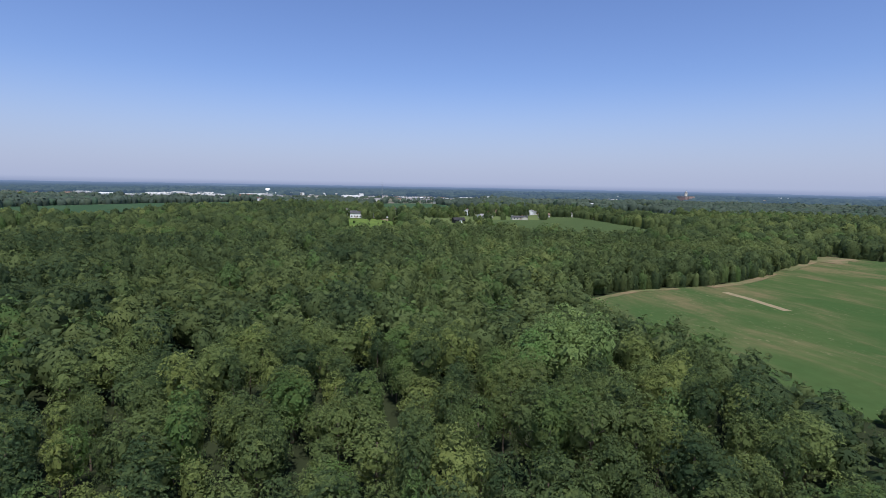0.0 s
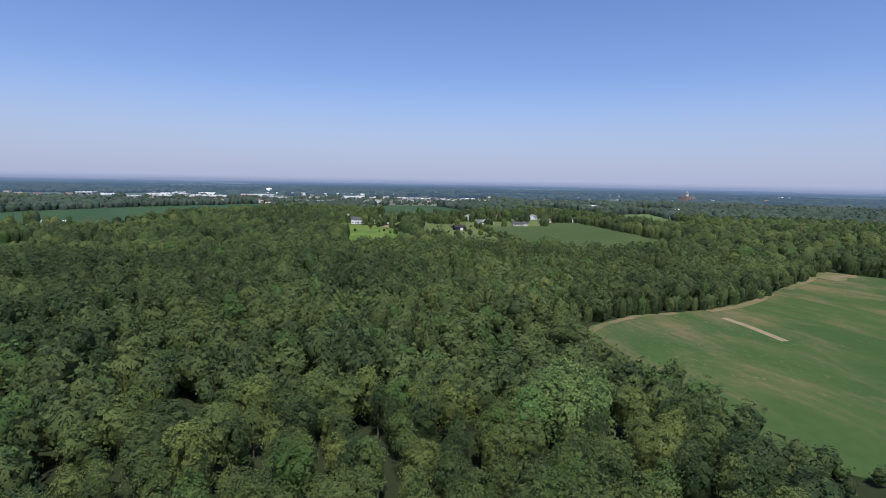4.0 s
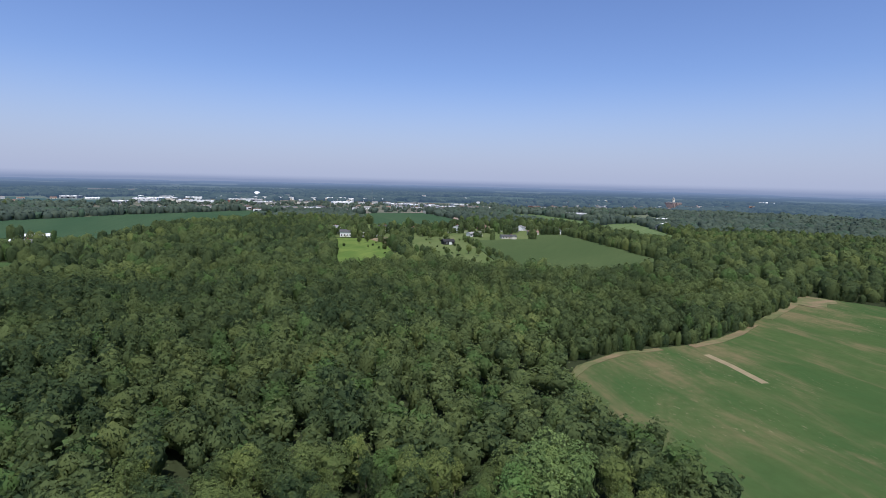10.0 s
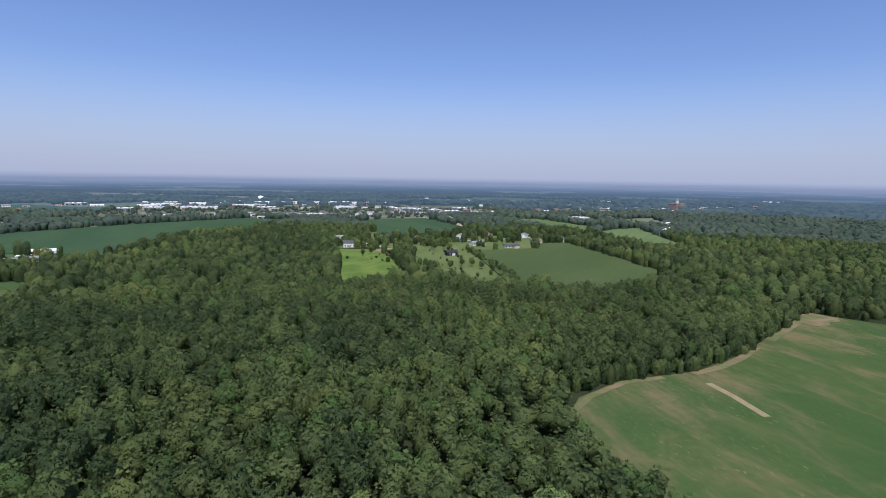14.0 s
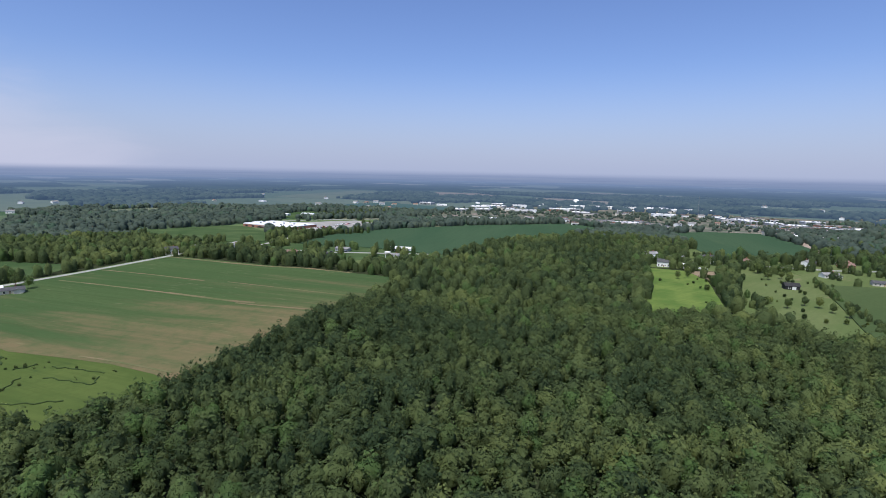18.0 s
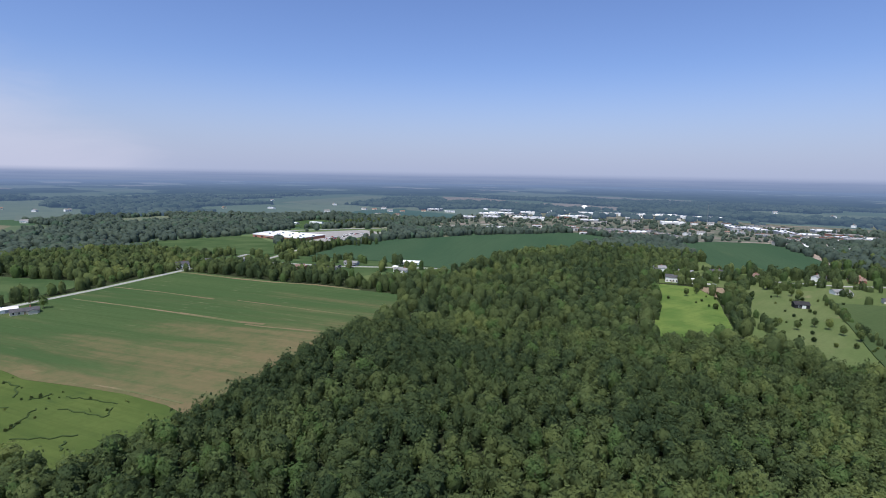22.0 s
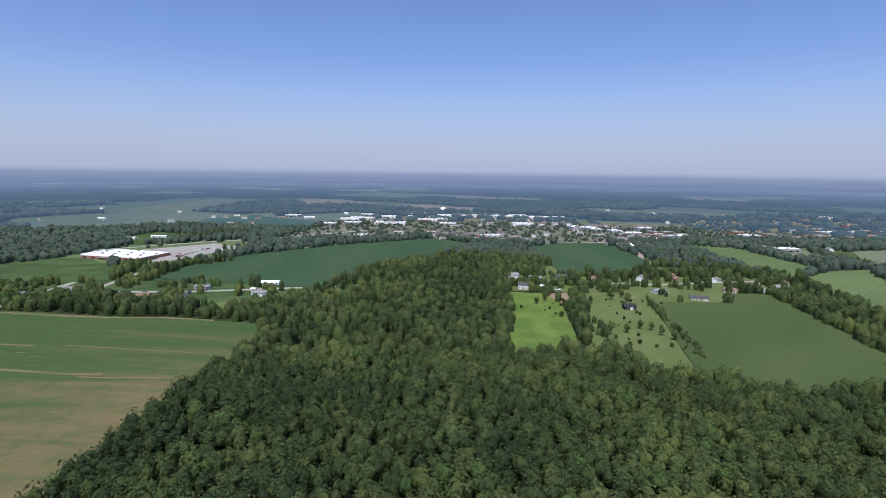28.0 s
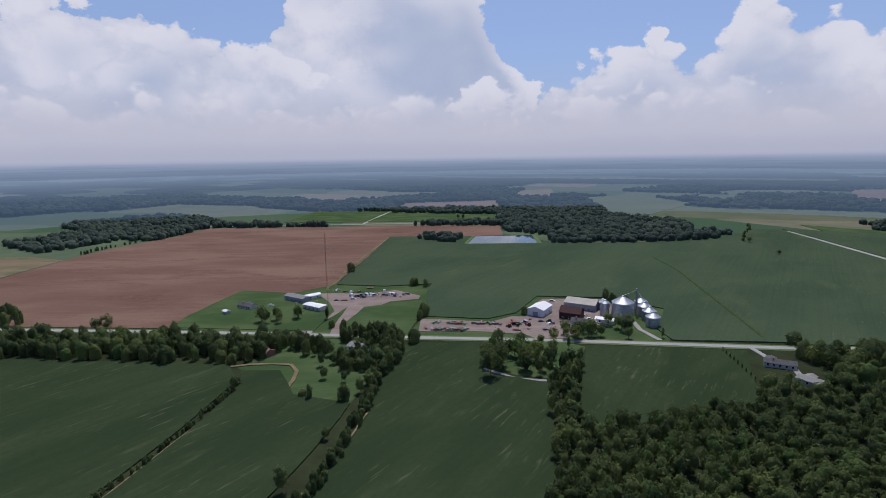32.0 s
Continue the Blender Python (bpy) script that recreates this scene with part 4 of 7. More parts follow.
HEDGES = [
    (5, 2.3, 0.55, [(47, 173), (66, 186), (100, 197), (125, 215), (153, 241), (183, 269), (207, 293)]),
    (4, 3.6, 0.42, [(208, 293), (236, 266), (262, 232)]),
    (5, 3.6, 0.40, [(36, 150), (47, 104), (56, 86), (66, 78)]),
    (5, 4.0, 0.45, [(-184, 112), (-211, 228), (-238, 316)]),
    (6, 9.0, 0.5, [(675, -506), (703, -577), (706, -705)]),
    # width, spacing, height factor, line
    (5, 3.0, 0.46, [(136, -318), (122, -250), (112, -205), (105, -165), (104, -110)]),
    (2.5, 1.9, 0.27, [(198, -236), (188, -190), (181, -150), (178, -90)]),
    (20, 6.5, 0.85, [(372, -242), (300, -262), (214, -282), (178, -296)]),
    (10, 6.5, 0.8, [(177, -309), (150, -312), (138, -318)]),
    (8, 6.5, 0.8, [(22, -252), (18, -285), (24, -310)]),
    (7, 7.0, 0.75, [(-36, 520), (-14, 450), (-4, 395)]),
    (3, 7.0, 0.55, [(30, 545), (40, 480), (58, 400), (60, 372)]),
    (14, 7.0, 0.8, [(155, 612), (174, 500), (186, 420), (190, 395)]),
    (5, 8.0, 0.6, [(-560, -20), (-600, 40), (-640, 90)]),
    (8, 8.0, 0.7, [(-690, 60), (-640, 110)]),
    (12, 10.0, 0.9, [(-500, 320), (-420, 335), (-345, 350), (-280, 372)]),
    (14, 7.0, 0.85, [(-556, 480), (-549, 511)]), (14, 7.0, 0.85, [(-524, 510), (-500, 540), (-481, 574)]), (12, 8.0, 0.85, [(-543, 640), (-500, 655)]), (40, 9.0, 0.95, [(-694, 716), (-665, 822)]),
    (22, 8.0, 0.9, [(60, 760), (100, 740), (150, 735), (200, 716)]), (16, 8.0, 0.9, [(60, 850), (90, 830), (130, 770)]), (10, 8.0, 0.8, [(255, 800), (300, 900), (325, 860)]),
    (10, 6.0, 0.85, [(-130, 548), (-105, 552), (-70, 572), (-40, 585), (-20, 600)]), (8, 6.0, 0.8, [(20, 600), (50, 612), (90, 606)]), (5, 6.0, 0.7, [(50, 560), (44, 585)]), (16, 7.0, 0.9, [(90, 660), (140, 690), (180, 712)]),
    (8, 6.0, 0.6, [(-160, 600), (-100, 625), (-40, 640)]),
    (16, 4.2, 0.85, [(177, -317), (165, -322), (143, -322), (134, -300), (132, -275), (158, -278)]), (5, 5.0, 0.7, [(196, -335), (196, -338)]), (26, 7.0, 1.0, [(-185, 560), (-160, 575), (-120, 562), (-104, 545)]),
    (4, 9.0, 0.5, [(-206, -985), (-180, -900), (-170, -840)]),
    (5, 8.0, 0.6, [(430, -262), (400, -232), (380, -224)]),
    (18, 7.5, 0.9, [(480, -292), (440, -270)]),
    (6, 7.0, 0.6, [(160, -229), (140, -232), (126, -230)]),
    (1.5, 2.2, 0.10, [(-42, -686), (-63, -610), (-82, -485), (-96, -395)]), (14, 5.0, 0.75, [(390, -226), (330, -244), (270, -258)]),
    (26, 6.0, 0.85, [(603, -239), (585, -257), (558, -272), (518, -284)]), (12, 6.0, 0.7, [(518, -284), (468, -292)]),
    (9, 5.0, 0.75, [(-637, 9), (-650, 50), (-677, 137)]), (8, 5.0, 0.75, [(-583, 9), (-541, 30)]), (26, 6.0, 0.9, [(-530, 62), (-500, 80), (-455, 84)]), (16, 6.0, 0.85, [(-440, 82), (-424, 58)]),
    (6, 4.0, 0.5, [(-37, 523), (-23, 448), (-14, 407)]), (4, 6.0, 0.45, [(36, 520), (42, 470), (50, 420), (58, 380)]),
]


def inside(px, py, poly):
    hit = np.zeros(len(px), bool)
    k = len(poly)
    for i in range(k):
        (x0, y0), (x1, y1) = poly[i], poly[(i + 1) % k]
        if y0 != y1:
            hit ^= ((y0 > py) != (y1 > py)) & (px < (x1 - x0) * (py - y0) / (y1 - y0) + x0)
    return hit


def off_line(px, py, line):
    best = np.full(len(px), 1e9)
    for (x0, y0), (x1, y1) in zip(line, line[1:]):
        dx, dy = x1 - x0, y1 - y0
        t = np.clip(((px - x0) * dx + (py - y0) * dy) / (dx * dx + dy * dy), 0, 1)
        best = np.minimum(best, np.hypot(px - x0 - t * dx, py - y0 - t * dy))
    return best


def cell_hash(i, j, s):
    v = np.sin(i * 127.1 + j * 311.7 + s * 74.7) * 43758.5453
    return v - np.floor(v)


def far_open(px, py):
    """Fields cut into the distant woods, on a slanted grid of plots."""
    wx = 26.0 * np.sin(py * 0.011 + 1.0) + 14.0 * np.sin(px * 0.027 + py * 0.019)
    wy = 22.0 * np.sin(px * 0.012 + 2.0) + 12.0 * np.sin(py * 0.031 - px * 0.017)
    u, v = (px + wx) * 0.97 - (py + wy) * 0.24, (px + wx) * 0.24 + (py + wy) * 0.97
    row = np.floor(v / 235.0)
    w = 230.0 + 330.0 * cell_hash(row, row * 0 + 3, 1)
    col = np.floor((u + 700 * cell_hash(row, row * 0, 2)) / w)
    r = np.hypot(px, py)
    return (cell_hash(col, row, 5) < np.where(r > 2300, 0.30, np.where(r > 1250, 0.46, np.where(py < -700, 0.34, 0.40)))) & (r > 820) & ~((py > 400) & (r < 1250)), cell_hash(col, row, 8)


def plot_hash(px, py):
    return far_open(px, py)[1]


def tree_share(px, py):
    """0 on open land, 1 in woods."""
    s = np.ones(len(px))
    s[far_open(px, py)[0]] = 0
    for share, poly in SPARSE:
        s[inside(px, py, poly)] = share
    for name, _, _, _, poly in FIELDS:
        if not name.endswith("_ground"):
            s[inside(px, py, poly)] = 0
    s[inside(px, py, POND)] = 0
    for poly in WOODS_IN_FIELDS:
        s[inside(px, py, poly)] = 1
    for _, w, _, _, line in ROADS:
        s[off_line(px, py, line) < w / 2 + 3.5] = 0
    return s


POND = [(212, -810), (128, -840), (108, -764), (204, -732)]

HAZE_FROM = 1290.0      # from here on the country is a backdrop with haze painted into its shaders


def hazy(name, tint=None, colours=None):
    """Far land: haze is painted as blue emission, mixed over its own colour with distance from the wood. tint: 'wood'
    or 'land' reads the mesh's own shade.
    """
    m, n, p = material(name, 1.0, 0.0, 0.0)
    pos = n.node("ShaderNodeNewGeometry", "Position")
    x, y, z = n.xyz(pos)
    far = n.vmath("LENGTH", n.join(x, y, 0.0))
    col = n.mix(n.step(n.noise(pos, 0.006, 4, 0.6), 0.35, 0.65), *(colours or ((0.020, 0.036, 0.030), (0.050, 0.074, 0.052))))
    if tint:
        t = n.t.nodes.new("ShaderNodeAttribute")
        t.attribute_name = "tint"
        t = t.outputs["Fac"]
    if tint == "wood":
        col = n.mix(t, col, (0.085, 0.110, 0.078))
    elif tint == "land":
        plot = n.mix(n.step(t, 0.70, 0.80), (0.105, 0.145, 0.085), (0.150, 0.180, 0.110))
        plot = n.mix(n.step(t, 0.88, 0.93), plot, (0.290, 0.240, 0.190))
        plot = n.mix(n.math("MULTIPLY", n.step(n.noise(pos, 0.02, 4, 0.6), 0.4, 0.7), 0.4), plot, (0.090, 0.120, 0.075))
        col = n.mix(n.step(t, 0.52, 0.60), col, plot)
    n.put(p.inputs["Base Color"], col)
    # aerial haze as a glow, brighter to the south and with distance
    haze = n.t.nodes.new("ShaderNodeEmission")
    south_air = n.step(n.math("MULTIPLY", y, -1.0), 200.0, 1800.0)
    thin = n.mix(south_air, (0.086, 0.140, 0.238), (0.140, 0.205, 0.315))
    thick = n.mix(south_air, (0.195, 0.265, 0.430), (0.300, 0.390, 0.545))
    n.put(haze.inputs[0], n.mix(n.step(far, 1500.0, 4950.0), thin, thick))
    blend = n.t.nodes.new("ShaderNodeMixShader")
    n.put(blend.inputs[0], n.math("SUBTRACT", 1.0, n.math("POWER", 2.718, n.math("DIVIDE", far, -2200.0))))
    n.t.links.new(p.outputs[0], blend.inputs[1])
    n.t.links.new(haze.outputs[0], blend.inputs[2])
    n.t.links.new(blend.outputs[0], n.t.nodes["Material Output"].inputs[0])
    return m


# crops of the backdrop, with the same haze glow painted over them
HAZED_CROP = {k: hazy("far_" + k, None, c) for k, c in {"hazed_hay": ((0.135, 0.160, 0.095), (0.165, 0.185, 0.115)), "tan": ((0.24, 0.195, 0.145), (0.29, 0.235, 0.175)), "far_tan": ((0.225, 0.160, 0.130), (0.26, 0.195, 0.155)), "green": ((0.075, 0.120, 0.055), (0.100, 0.140, 0.065)), "soy": ((0.050, 0.095, 0.052), (0.060, 0.105, 0.058))}.items()}

# ---- ground, fields, roads, pond ----
n_ring = 96
ground_me = mesh("ground", [(0, 0, 0)] + [(r * math.cos(2 * math.pi * i / n_ring), r * math.sin(2 * math.pi * i / n_ring), 0) for r in (600, 1600, 4950) for i in range(n_ring)],
                 [(0, 1 + i, 1 + (i + 1) % n_ring) for i in range(n_ring)] + [(1 + a * n_ring + i, 1 + (a + 1) * n_ring + i, 1 + (a + 1) * n_ring + (i + 1) % n_ring, 1 + a * n_ring + (i + 1) % n_ring) for a in (0, 1) for i in range(n_ring)], M["ground"])
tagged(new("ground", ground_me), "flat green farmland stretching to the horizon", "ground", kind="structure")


def ragged(poly, step=14.0, amp=1.3):
    """The outline with slightly uneven edges."""
    out = []
    for (x0, y0), (x1, y1) in zip(poly, poly[1:] + poly[:1]):
        k = max(1, int(math.hypot(x1 - x0, y1 - y0) / step))
        for i in range(k):
            t = i / k
            x, y = x0 + (x1 - x0) * t, y0 + (y1 - y0) * t
            q = noise.noise_vector((x * 0.05, y * 0.05, 2.0)) * amp
            out.append((x + (q.x if i else 0), y + (q.y if i else 0)))
    return out


LAWNS = [("lawn", 0.03, m, t, SPARSE[k][1]) for k, m, t in (
    (0, "green", "mown lawns round the houses on the street"), (1, "pasture", "pale lawns among the village houses"), (2, "meadow", "rough green scrubland with shrubs"),
    (3, "green", "roadside lawns of the hamlet"), (4, "green", "grass round the work yard"), (5, "green", "grass round the grain farm"), (6, "town", "grass among the shops"),
    (7, "town", "gardens among the town houses"), (8, "pale", "grass round the store"), (9, "green", "garden of the wooded house"), (10, "green", "unmown garden behind the house"))]
for i, (name, high, mat, label, poly) in enumerate(LAWNS + FIELDS):
    pts = ragged(poly)
    area = sum(a[0] * b[1] - b[0] * a[1] for a, b in zip(pts, pts[1:] + pts[:1]))
    pts = pts if area > 0 else pts[::-1]
    k, z = len(pts), high + 0.004 * i + 0.02
    v = [(x, y, z) for x, y in pts] + [(x, y, -0.3) for x, y in pts]
    f = [tuple(range(k))] + [(a, a + k, (a + 1) % k + k, (a + 1) % k) for a in range(k)]
    # fields past HAZE_FROM take the copies with painted haze
    far_off = math.hypot(sum(p[0] for p in poly), sum(p[1] for p in poly)) / len(poly) > HAZE_FROM and mat in HAZED_CROP
    tagged(new(name, mesh(name, v, f, HAZED_CROP[mat] if far_off else M[mat])), label, name.replace("_", " "), kind="structure")


def ribbon(line, w, z):
    v, f = [], []
    for i, p in enumerate(line):
        a, b = Vector(line[max(0, i - 1)]), Vector(line[min(len(line) - 1, i + 1)])
        d = (b - a).normalized()
        v += [(p[0] - d.y * w / 2, p[1] + d.x * w / 2, z), (p[0] + d.y * w / 2, p[1] - d.x * w / 2, z)]
    v += [(x, y, -0.2) for x, y, _ in v]
    k = len(line) * 2
    for i in range(0, k - 2, 2):
        f += [(i, i + 1, i + 3, i + 2), (i + k, i, i + 2, i + 2 + k), (i + 1, i + 1 + k, i + 3 + k, i + 3)]
    return v, f


for i, (name, w, mat, label, line) in enumerate(ROADS):
    road = tagged(new(name, mesh(name, *ribbon(line, w, (0.34 if name in ("road", "driveway") else 0.06 if name == "furrow" else 0.78 if name == "ditch" and w > 2 else 0.48) + 0.004 * i), M[mat])), label, name, kind="structure")
    if name == "road":
        part("verge", mesh("verge", *ribbon(line, w + 5.0, 0.24 + 0.004 * i), M["pale"]), road, "mown grass verge")

bank = [(sum(p[0] for p in POND) / 4 + (x - sum(p[0] for p in POND) / 4) * 1.14, sum(p[1] for p in POND) / 4 + (y - sum(p[1] for p in POND) / 4) * 1.14) for x, y in POND]
v = [(x, y, 0.0) for x, y in bank] + [(x, y, 1.1) for x, y in POND] + [(x, y, 0.5) for x, y in POND]
f = [(a, (a + 1) % 4, 4 + (a + 1) % 4, 4 + a) for a in range(4)] + [(4 + a, 4 + (a + 1) % 4, 8 + (a + 1) % 4, 8 + a) for a in range(4)]
pond = tagged(new("pond", mesh("pond", [(x, y, 0.75) for x, y in POND], [(0, 1, 2, 3)], M["water"])), "still grey-blue pond reflecting the clouds", "pond", kind="structure")
part("bank", mesh("bank", v, f, M["pale"]), pond, "grassy earth bank")
tagged(new("bare_strip", mesh("bare_strip", *ribbon([(98, 182), (100.5, 171), (102.5, 155)], 2.7, 0.42), M["bare"])), "narrow bare tan strip across the crop", "bare strip", kind="structure")

# ---- trees ----
rng = np.random.default_rng(7)


def crown(n_leaf, leaf, radius=3.9, high=14.0, base=0.30, seed=0, slim=1.0, core_n=(6, 9), core=0.80, rough=0.5):
    """A crown as lobes of leaf clumps round a lumpy core: vertices and four-cornered faces."""
    g = np.random.default_rng(seed)
    zc, rz = high * (1 + base) / 2, high * (1 - base) / 2
    n_lobe = 13
    lobes = [(0, 0, zc, 0.66)]
    for i in range(n_lobe):
        a, q = i * 2.4 + g.uniform(-0.4, 0.4), math.sqrt((i + 0.4) / n_lobe) * 0.74
        h = 0.62 - 0.95 * q * q + g.uniform(-0.16, 0.22)
        lobes.append((q * radius * slim * math.cos(a), q * radius * slim * math.sin(a), zc + h * rz, g.uniform(0.24, 0.40)))
    for i in range(6):
        a = i * 1.05 + g.uniform(-0.3, 0.3)
        lobes.append((0.52 * radius * slim * math.cos(a), 0.52 * radius * slim * math.sin(a), zc - g.uniform(0.35, 0.62) * rz, g.uniform(0.30, 0.42)))
    lobes = np.array(lobes)
    pick = g.choice(len(lobes), n_leaf * 3, p=lobes[:, 3] ** 2 / (lobes[:, 3] ** 2).sum())
    d = g.normal(size=(n_leaf * 3, 3))
    d /= np.linalg.norm(d, axis=1)[:, None]
    d[:, 2] = np.where(d[:, 2] < -0.45, -d[:, 2], d[:, 2])
    scale = np.array([radius * slim, radius * slim, rz * 0.86])
    p = lobes[pick, :3] + d * lobes[pick, 3:4] * scale * g.uniform(0.86, 1.06, (n_leaf * 3, 1))
    deep = np.zeros(len(p), bool)
    for k, lb in enumerate(lobes):
        deep |= (np.linalg.norm((p - lb[:3]) / scale, axis=1) < lb[3] * 0.84) & (pick != k)
    p, d = p[~deep][:n_leaf], d[~deep][:n_leaf]
    nrm = d + g.normal(size=d.shape) * rough + np.array([0, 0, 0.25])
    nrm /= np.linalg.norm(nrm, axis=1)[:, None]
    u = np.cross(nrm, g.normal(size=d.shape))
    u /= np.linalg.norm(u, axis=1)[:, None]
    w = np.cross(nrm, u)
    s = leaf * g.uniform(0.6, 1.25, (len(p), 1))
    lift = nrm * s * 0.28
    v = np.stack([p - u * s - lift * 0.6, p - w * s * 0.8 + lift * 0.5, p + u * s * 0.9 - lift * 0.6, p + w * s * 0.8 + lift * 0.4], 1).reshape(-1, 3)
    f = np.arange(len(v)).reshape(-1, 4)
    if core_n is None:      # an inner shell of larger clumps instead of a solid core
        k = n_leaf // 8
        d = g.normal(size=(k, 3))
        d /= np.linalg.norm(d, axis=1)[:, None]
        p = np.array([0, 0, zc]) + d * np.array([radius * slim, radius * slim, rz]) * g.uniform(0.45, 0.74, (k, 1))
        u = np.cross(d, g.normal(size=d.shape))
        u /= np.linalg.norm(u, axis=1)[:, None]
        w = np.cross(d, u)
        s = leaf * g.uniform(2.6, 3.8, (k, 1))
        iv = np.stack([p - u * s, p - w * s, p + u * s, p + w * s], 1).reshape(-1, 3)
        return np.concatenate([v, iv]), np.arange(len(v) + len(iv)).reshape(-1, 4)
    rings, segs = core_n
    cv = []
    for r in range(rings + 1):
        h = -1.0 + 2.0 * r / rings
        for k in range(segs):
            a = 2 * np.pi * k / segs + r * 0.3
            q = math.sqrt(max(0.0, 1 - h * h))
            lump = core * (1 + 0.34 * (g.random() - 0.5) * 2)
            cv.append((q * radius * slim * lump * math.cos(a), q * radius * slim * lump * math.sin(a), zc + h * rz * core * (1 + 0.10 * (g.random() - 0.5))))
    cf = [(r * segs + k, r * segs + (k + 1) % segs, (r + 1) * segs + (k + 1) % segs, (r + 1) * segs + k) for r in range(rings) for k in range(segs)]
    return np.concatenate([v, np.array(cv)]), np.concatenate([f, np.array(cf) + len(v)])


def dome(radius, high, seed, rings=4, segs=8):
    """A smooth lumpy crown for woods far off: vertices and four-cornered faces."""
    g = np.random.default_rng(seed)
    k = g.uniform(0, 6.28, 4)
    cv = []
    for r in range(rings + 1):
        t = r / rings
        for i in range(segs):
            a = 2 * np.pi * i / segs + r * 0.25
            lump = 1 + 0.16 * math.sin(2 * a + k[0]) + 0.12 * math.sin(3 * a + k[1] + 2 * t) + g.uniform(-0.08, 0.08)
            q = math.cos(t * math.pi / 2) ** 0.72 * (0.72 + 0.62 * min(t, 0.5)) if t < 1 else 0.0
            cv.append((radius * q * lump * math.cos(a), radius * q * lump * math.sin(a), high * (0.05 + 0.95 * math.sin(t * math.pi / 2)) * (1 + 0.07 * math.sin(a + k[2]))))
    cf = [(r * segs + i, r * segs + (i + 1) % segs, (r + 1) * segs + (i + 1) % segs, (r + 1) * segs + i) for r in range(rings) for i in range(segs)]
    return np.array(cv), np.array(cf)


def leafy_dome(n_leaf, leaf, radius, high, seed, rings=4, segs=8):
    """The same with sprays of leaves standing out of it."""
    v, f = dome(radius * 0.9, high * 0.93, seed, rings, segs)
    lv, lf = crown(n_leaf, leaf, radius, high, 0.0, seed, 1.0, None, rough=0.35)
    lv, lf = lv[:4 * n_leaf], lf[:n_leaf]
    return np.concatenate([v, lv]), np.concatenate([f, lf + len(v)])


def trunk_mesh(high=14.0, r=0.24, seed=0):
    g = random.Random(seed)
    s = Shape()
    s.ring(0, 0, [(r * 1.5, -0.4), (r, 0.6), (r * 0.8, high * 0.35), (r * 0.45, high * 0.72)], 7)
    for i in range(6):
        a, z0 = i * 2.4 + g.random(), high * (0.24 + 0.06 * i)
        s.bar((0, 0, z0), (math.cos(a) * high * 0.11, math.sin(a) * high * 0.11, z0 + high * 0.10), r * 0.22, 5)
    return s.make("trunk", M["bark"], True)


def stuff_trees(name, pts, sizes, tints, temps, mat, label):
    """Joined trees, past the number that one could count."""
    vs, fs, ts, k = [], [], [], 0
    which = rng.integers(0, len(temps), len(pts))
    turn = rng.uniform(0, 2 * np.pi, len(pts))
    for (x, y), (sr, sh), t, w, a in zip(pts, sizes, tints, which, turn):
        v, f = temps[w]
        ca, sa = math.cos(a) * sr, math.sin(a) * sr
        vs.append(np.stack([v[:, 0] * ca - v[:, 1] * sa + x, v[:, 0] * sa + v[:, 1] * ca + y, v[:, 2] * sh], 1))
        fs.append(f + k)
        ts.append(np.full(len(v), t))
        k += len(v)
    ob = new(name, quads(name, np.concatenate(vs), np.concatenate(fs), mat, np.concatenate(ts), True))
    return tagged(ob, label, "woods", kind="stuff")


def scatter(r0, r1, gap, side=False):
    """Jittered points of the wooded land between two radii, where any stretch of the way shows them."""
    n = int(2 * r1 / gap) + 1
    i, j = np.meshgrid(np.arange(n), np.arange(n))
    px = -r1 + (i + 0.5 * (j % 2) + rng.uniform(-0.5, 0.5, i.shape)) * gap
    py = -r1 + (j + rng.uniform(-0.5, 0.5, i.shape)) * gap
    px, py = px.ravel(), py.ravel()
    r = np.hypot(px, py)
    az = np.degrees(np.arctan2(px, py)) % 360
    east = (az > 52) & (az < 116) & (r > 60)
    ok = (r >= r0) & (r < r1) & (east if side else ~east)
    px, py = px[ok], py[ok]
    keep = rng.random(len(px)) < tree_share(px, py)
    return px[keep], py[keep]


def crown_sizes(px, py, lo, hi):
    """Width and height factors: big and small trees mixed, taller and lower stands."""
    stand = np.array([noise.noise((x * 0.013, y * 0.013, 4.0)) for x, y in zip(px, py)])
    w = lo + (hi - lo) * rng.random(len(px)) ** 1.5
    clump = np.array([noise.noise((x * 0.055, y * 0.055, 8.0)) for x, y in zip(px, py)])
    return np.stack([w, np.clip(0.66 + 0.26 * (w - lo) / (hi - lo) + 0.24 * stand + 0.18 * clump + rng.uniform(-0.13, 0.13, len(px)), 0.42, 1.12)], 1)


def edge_height(x, y):
    """The wood grows lower towards the eastern crop field."""
    if 5 < x < 75 and 15 < y < 140:
        return 1.0 - 0.24 * min(1.0, (x - 5) / 40)
    return 1.0


DARK_STANDS = [(-171, 214, 20), (-152, 212, 18), (-183, 130, 22), (-190, 170, 20), (-203, 205, 16), (-138, 233, 14), (-116, 234, 12), (-152, 506, 22), (-126, 508, 24), (-104, 501, 22), (-148, 550, 30), (-35, 200, 12), (-90, 120, 14), (-112, 150, 12), (-20, 118, 9)]      # old dark trees: x, y, reach


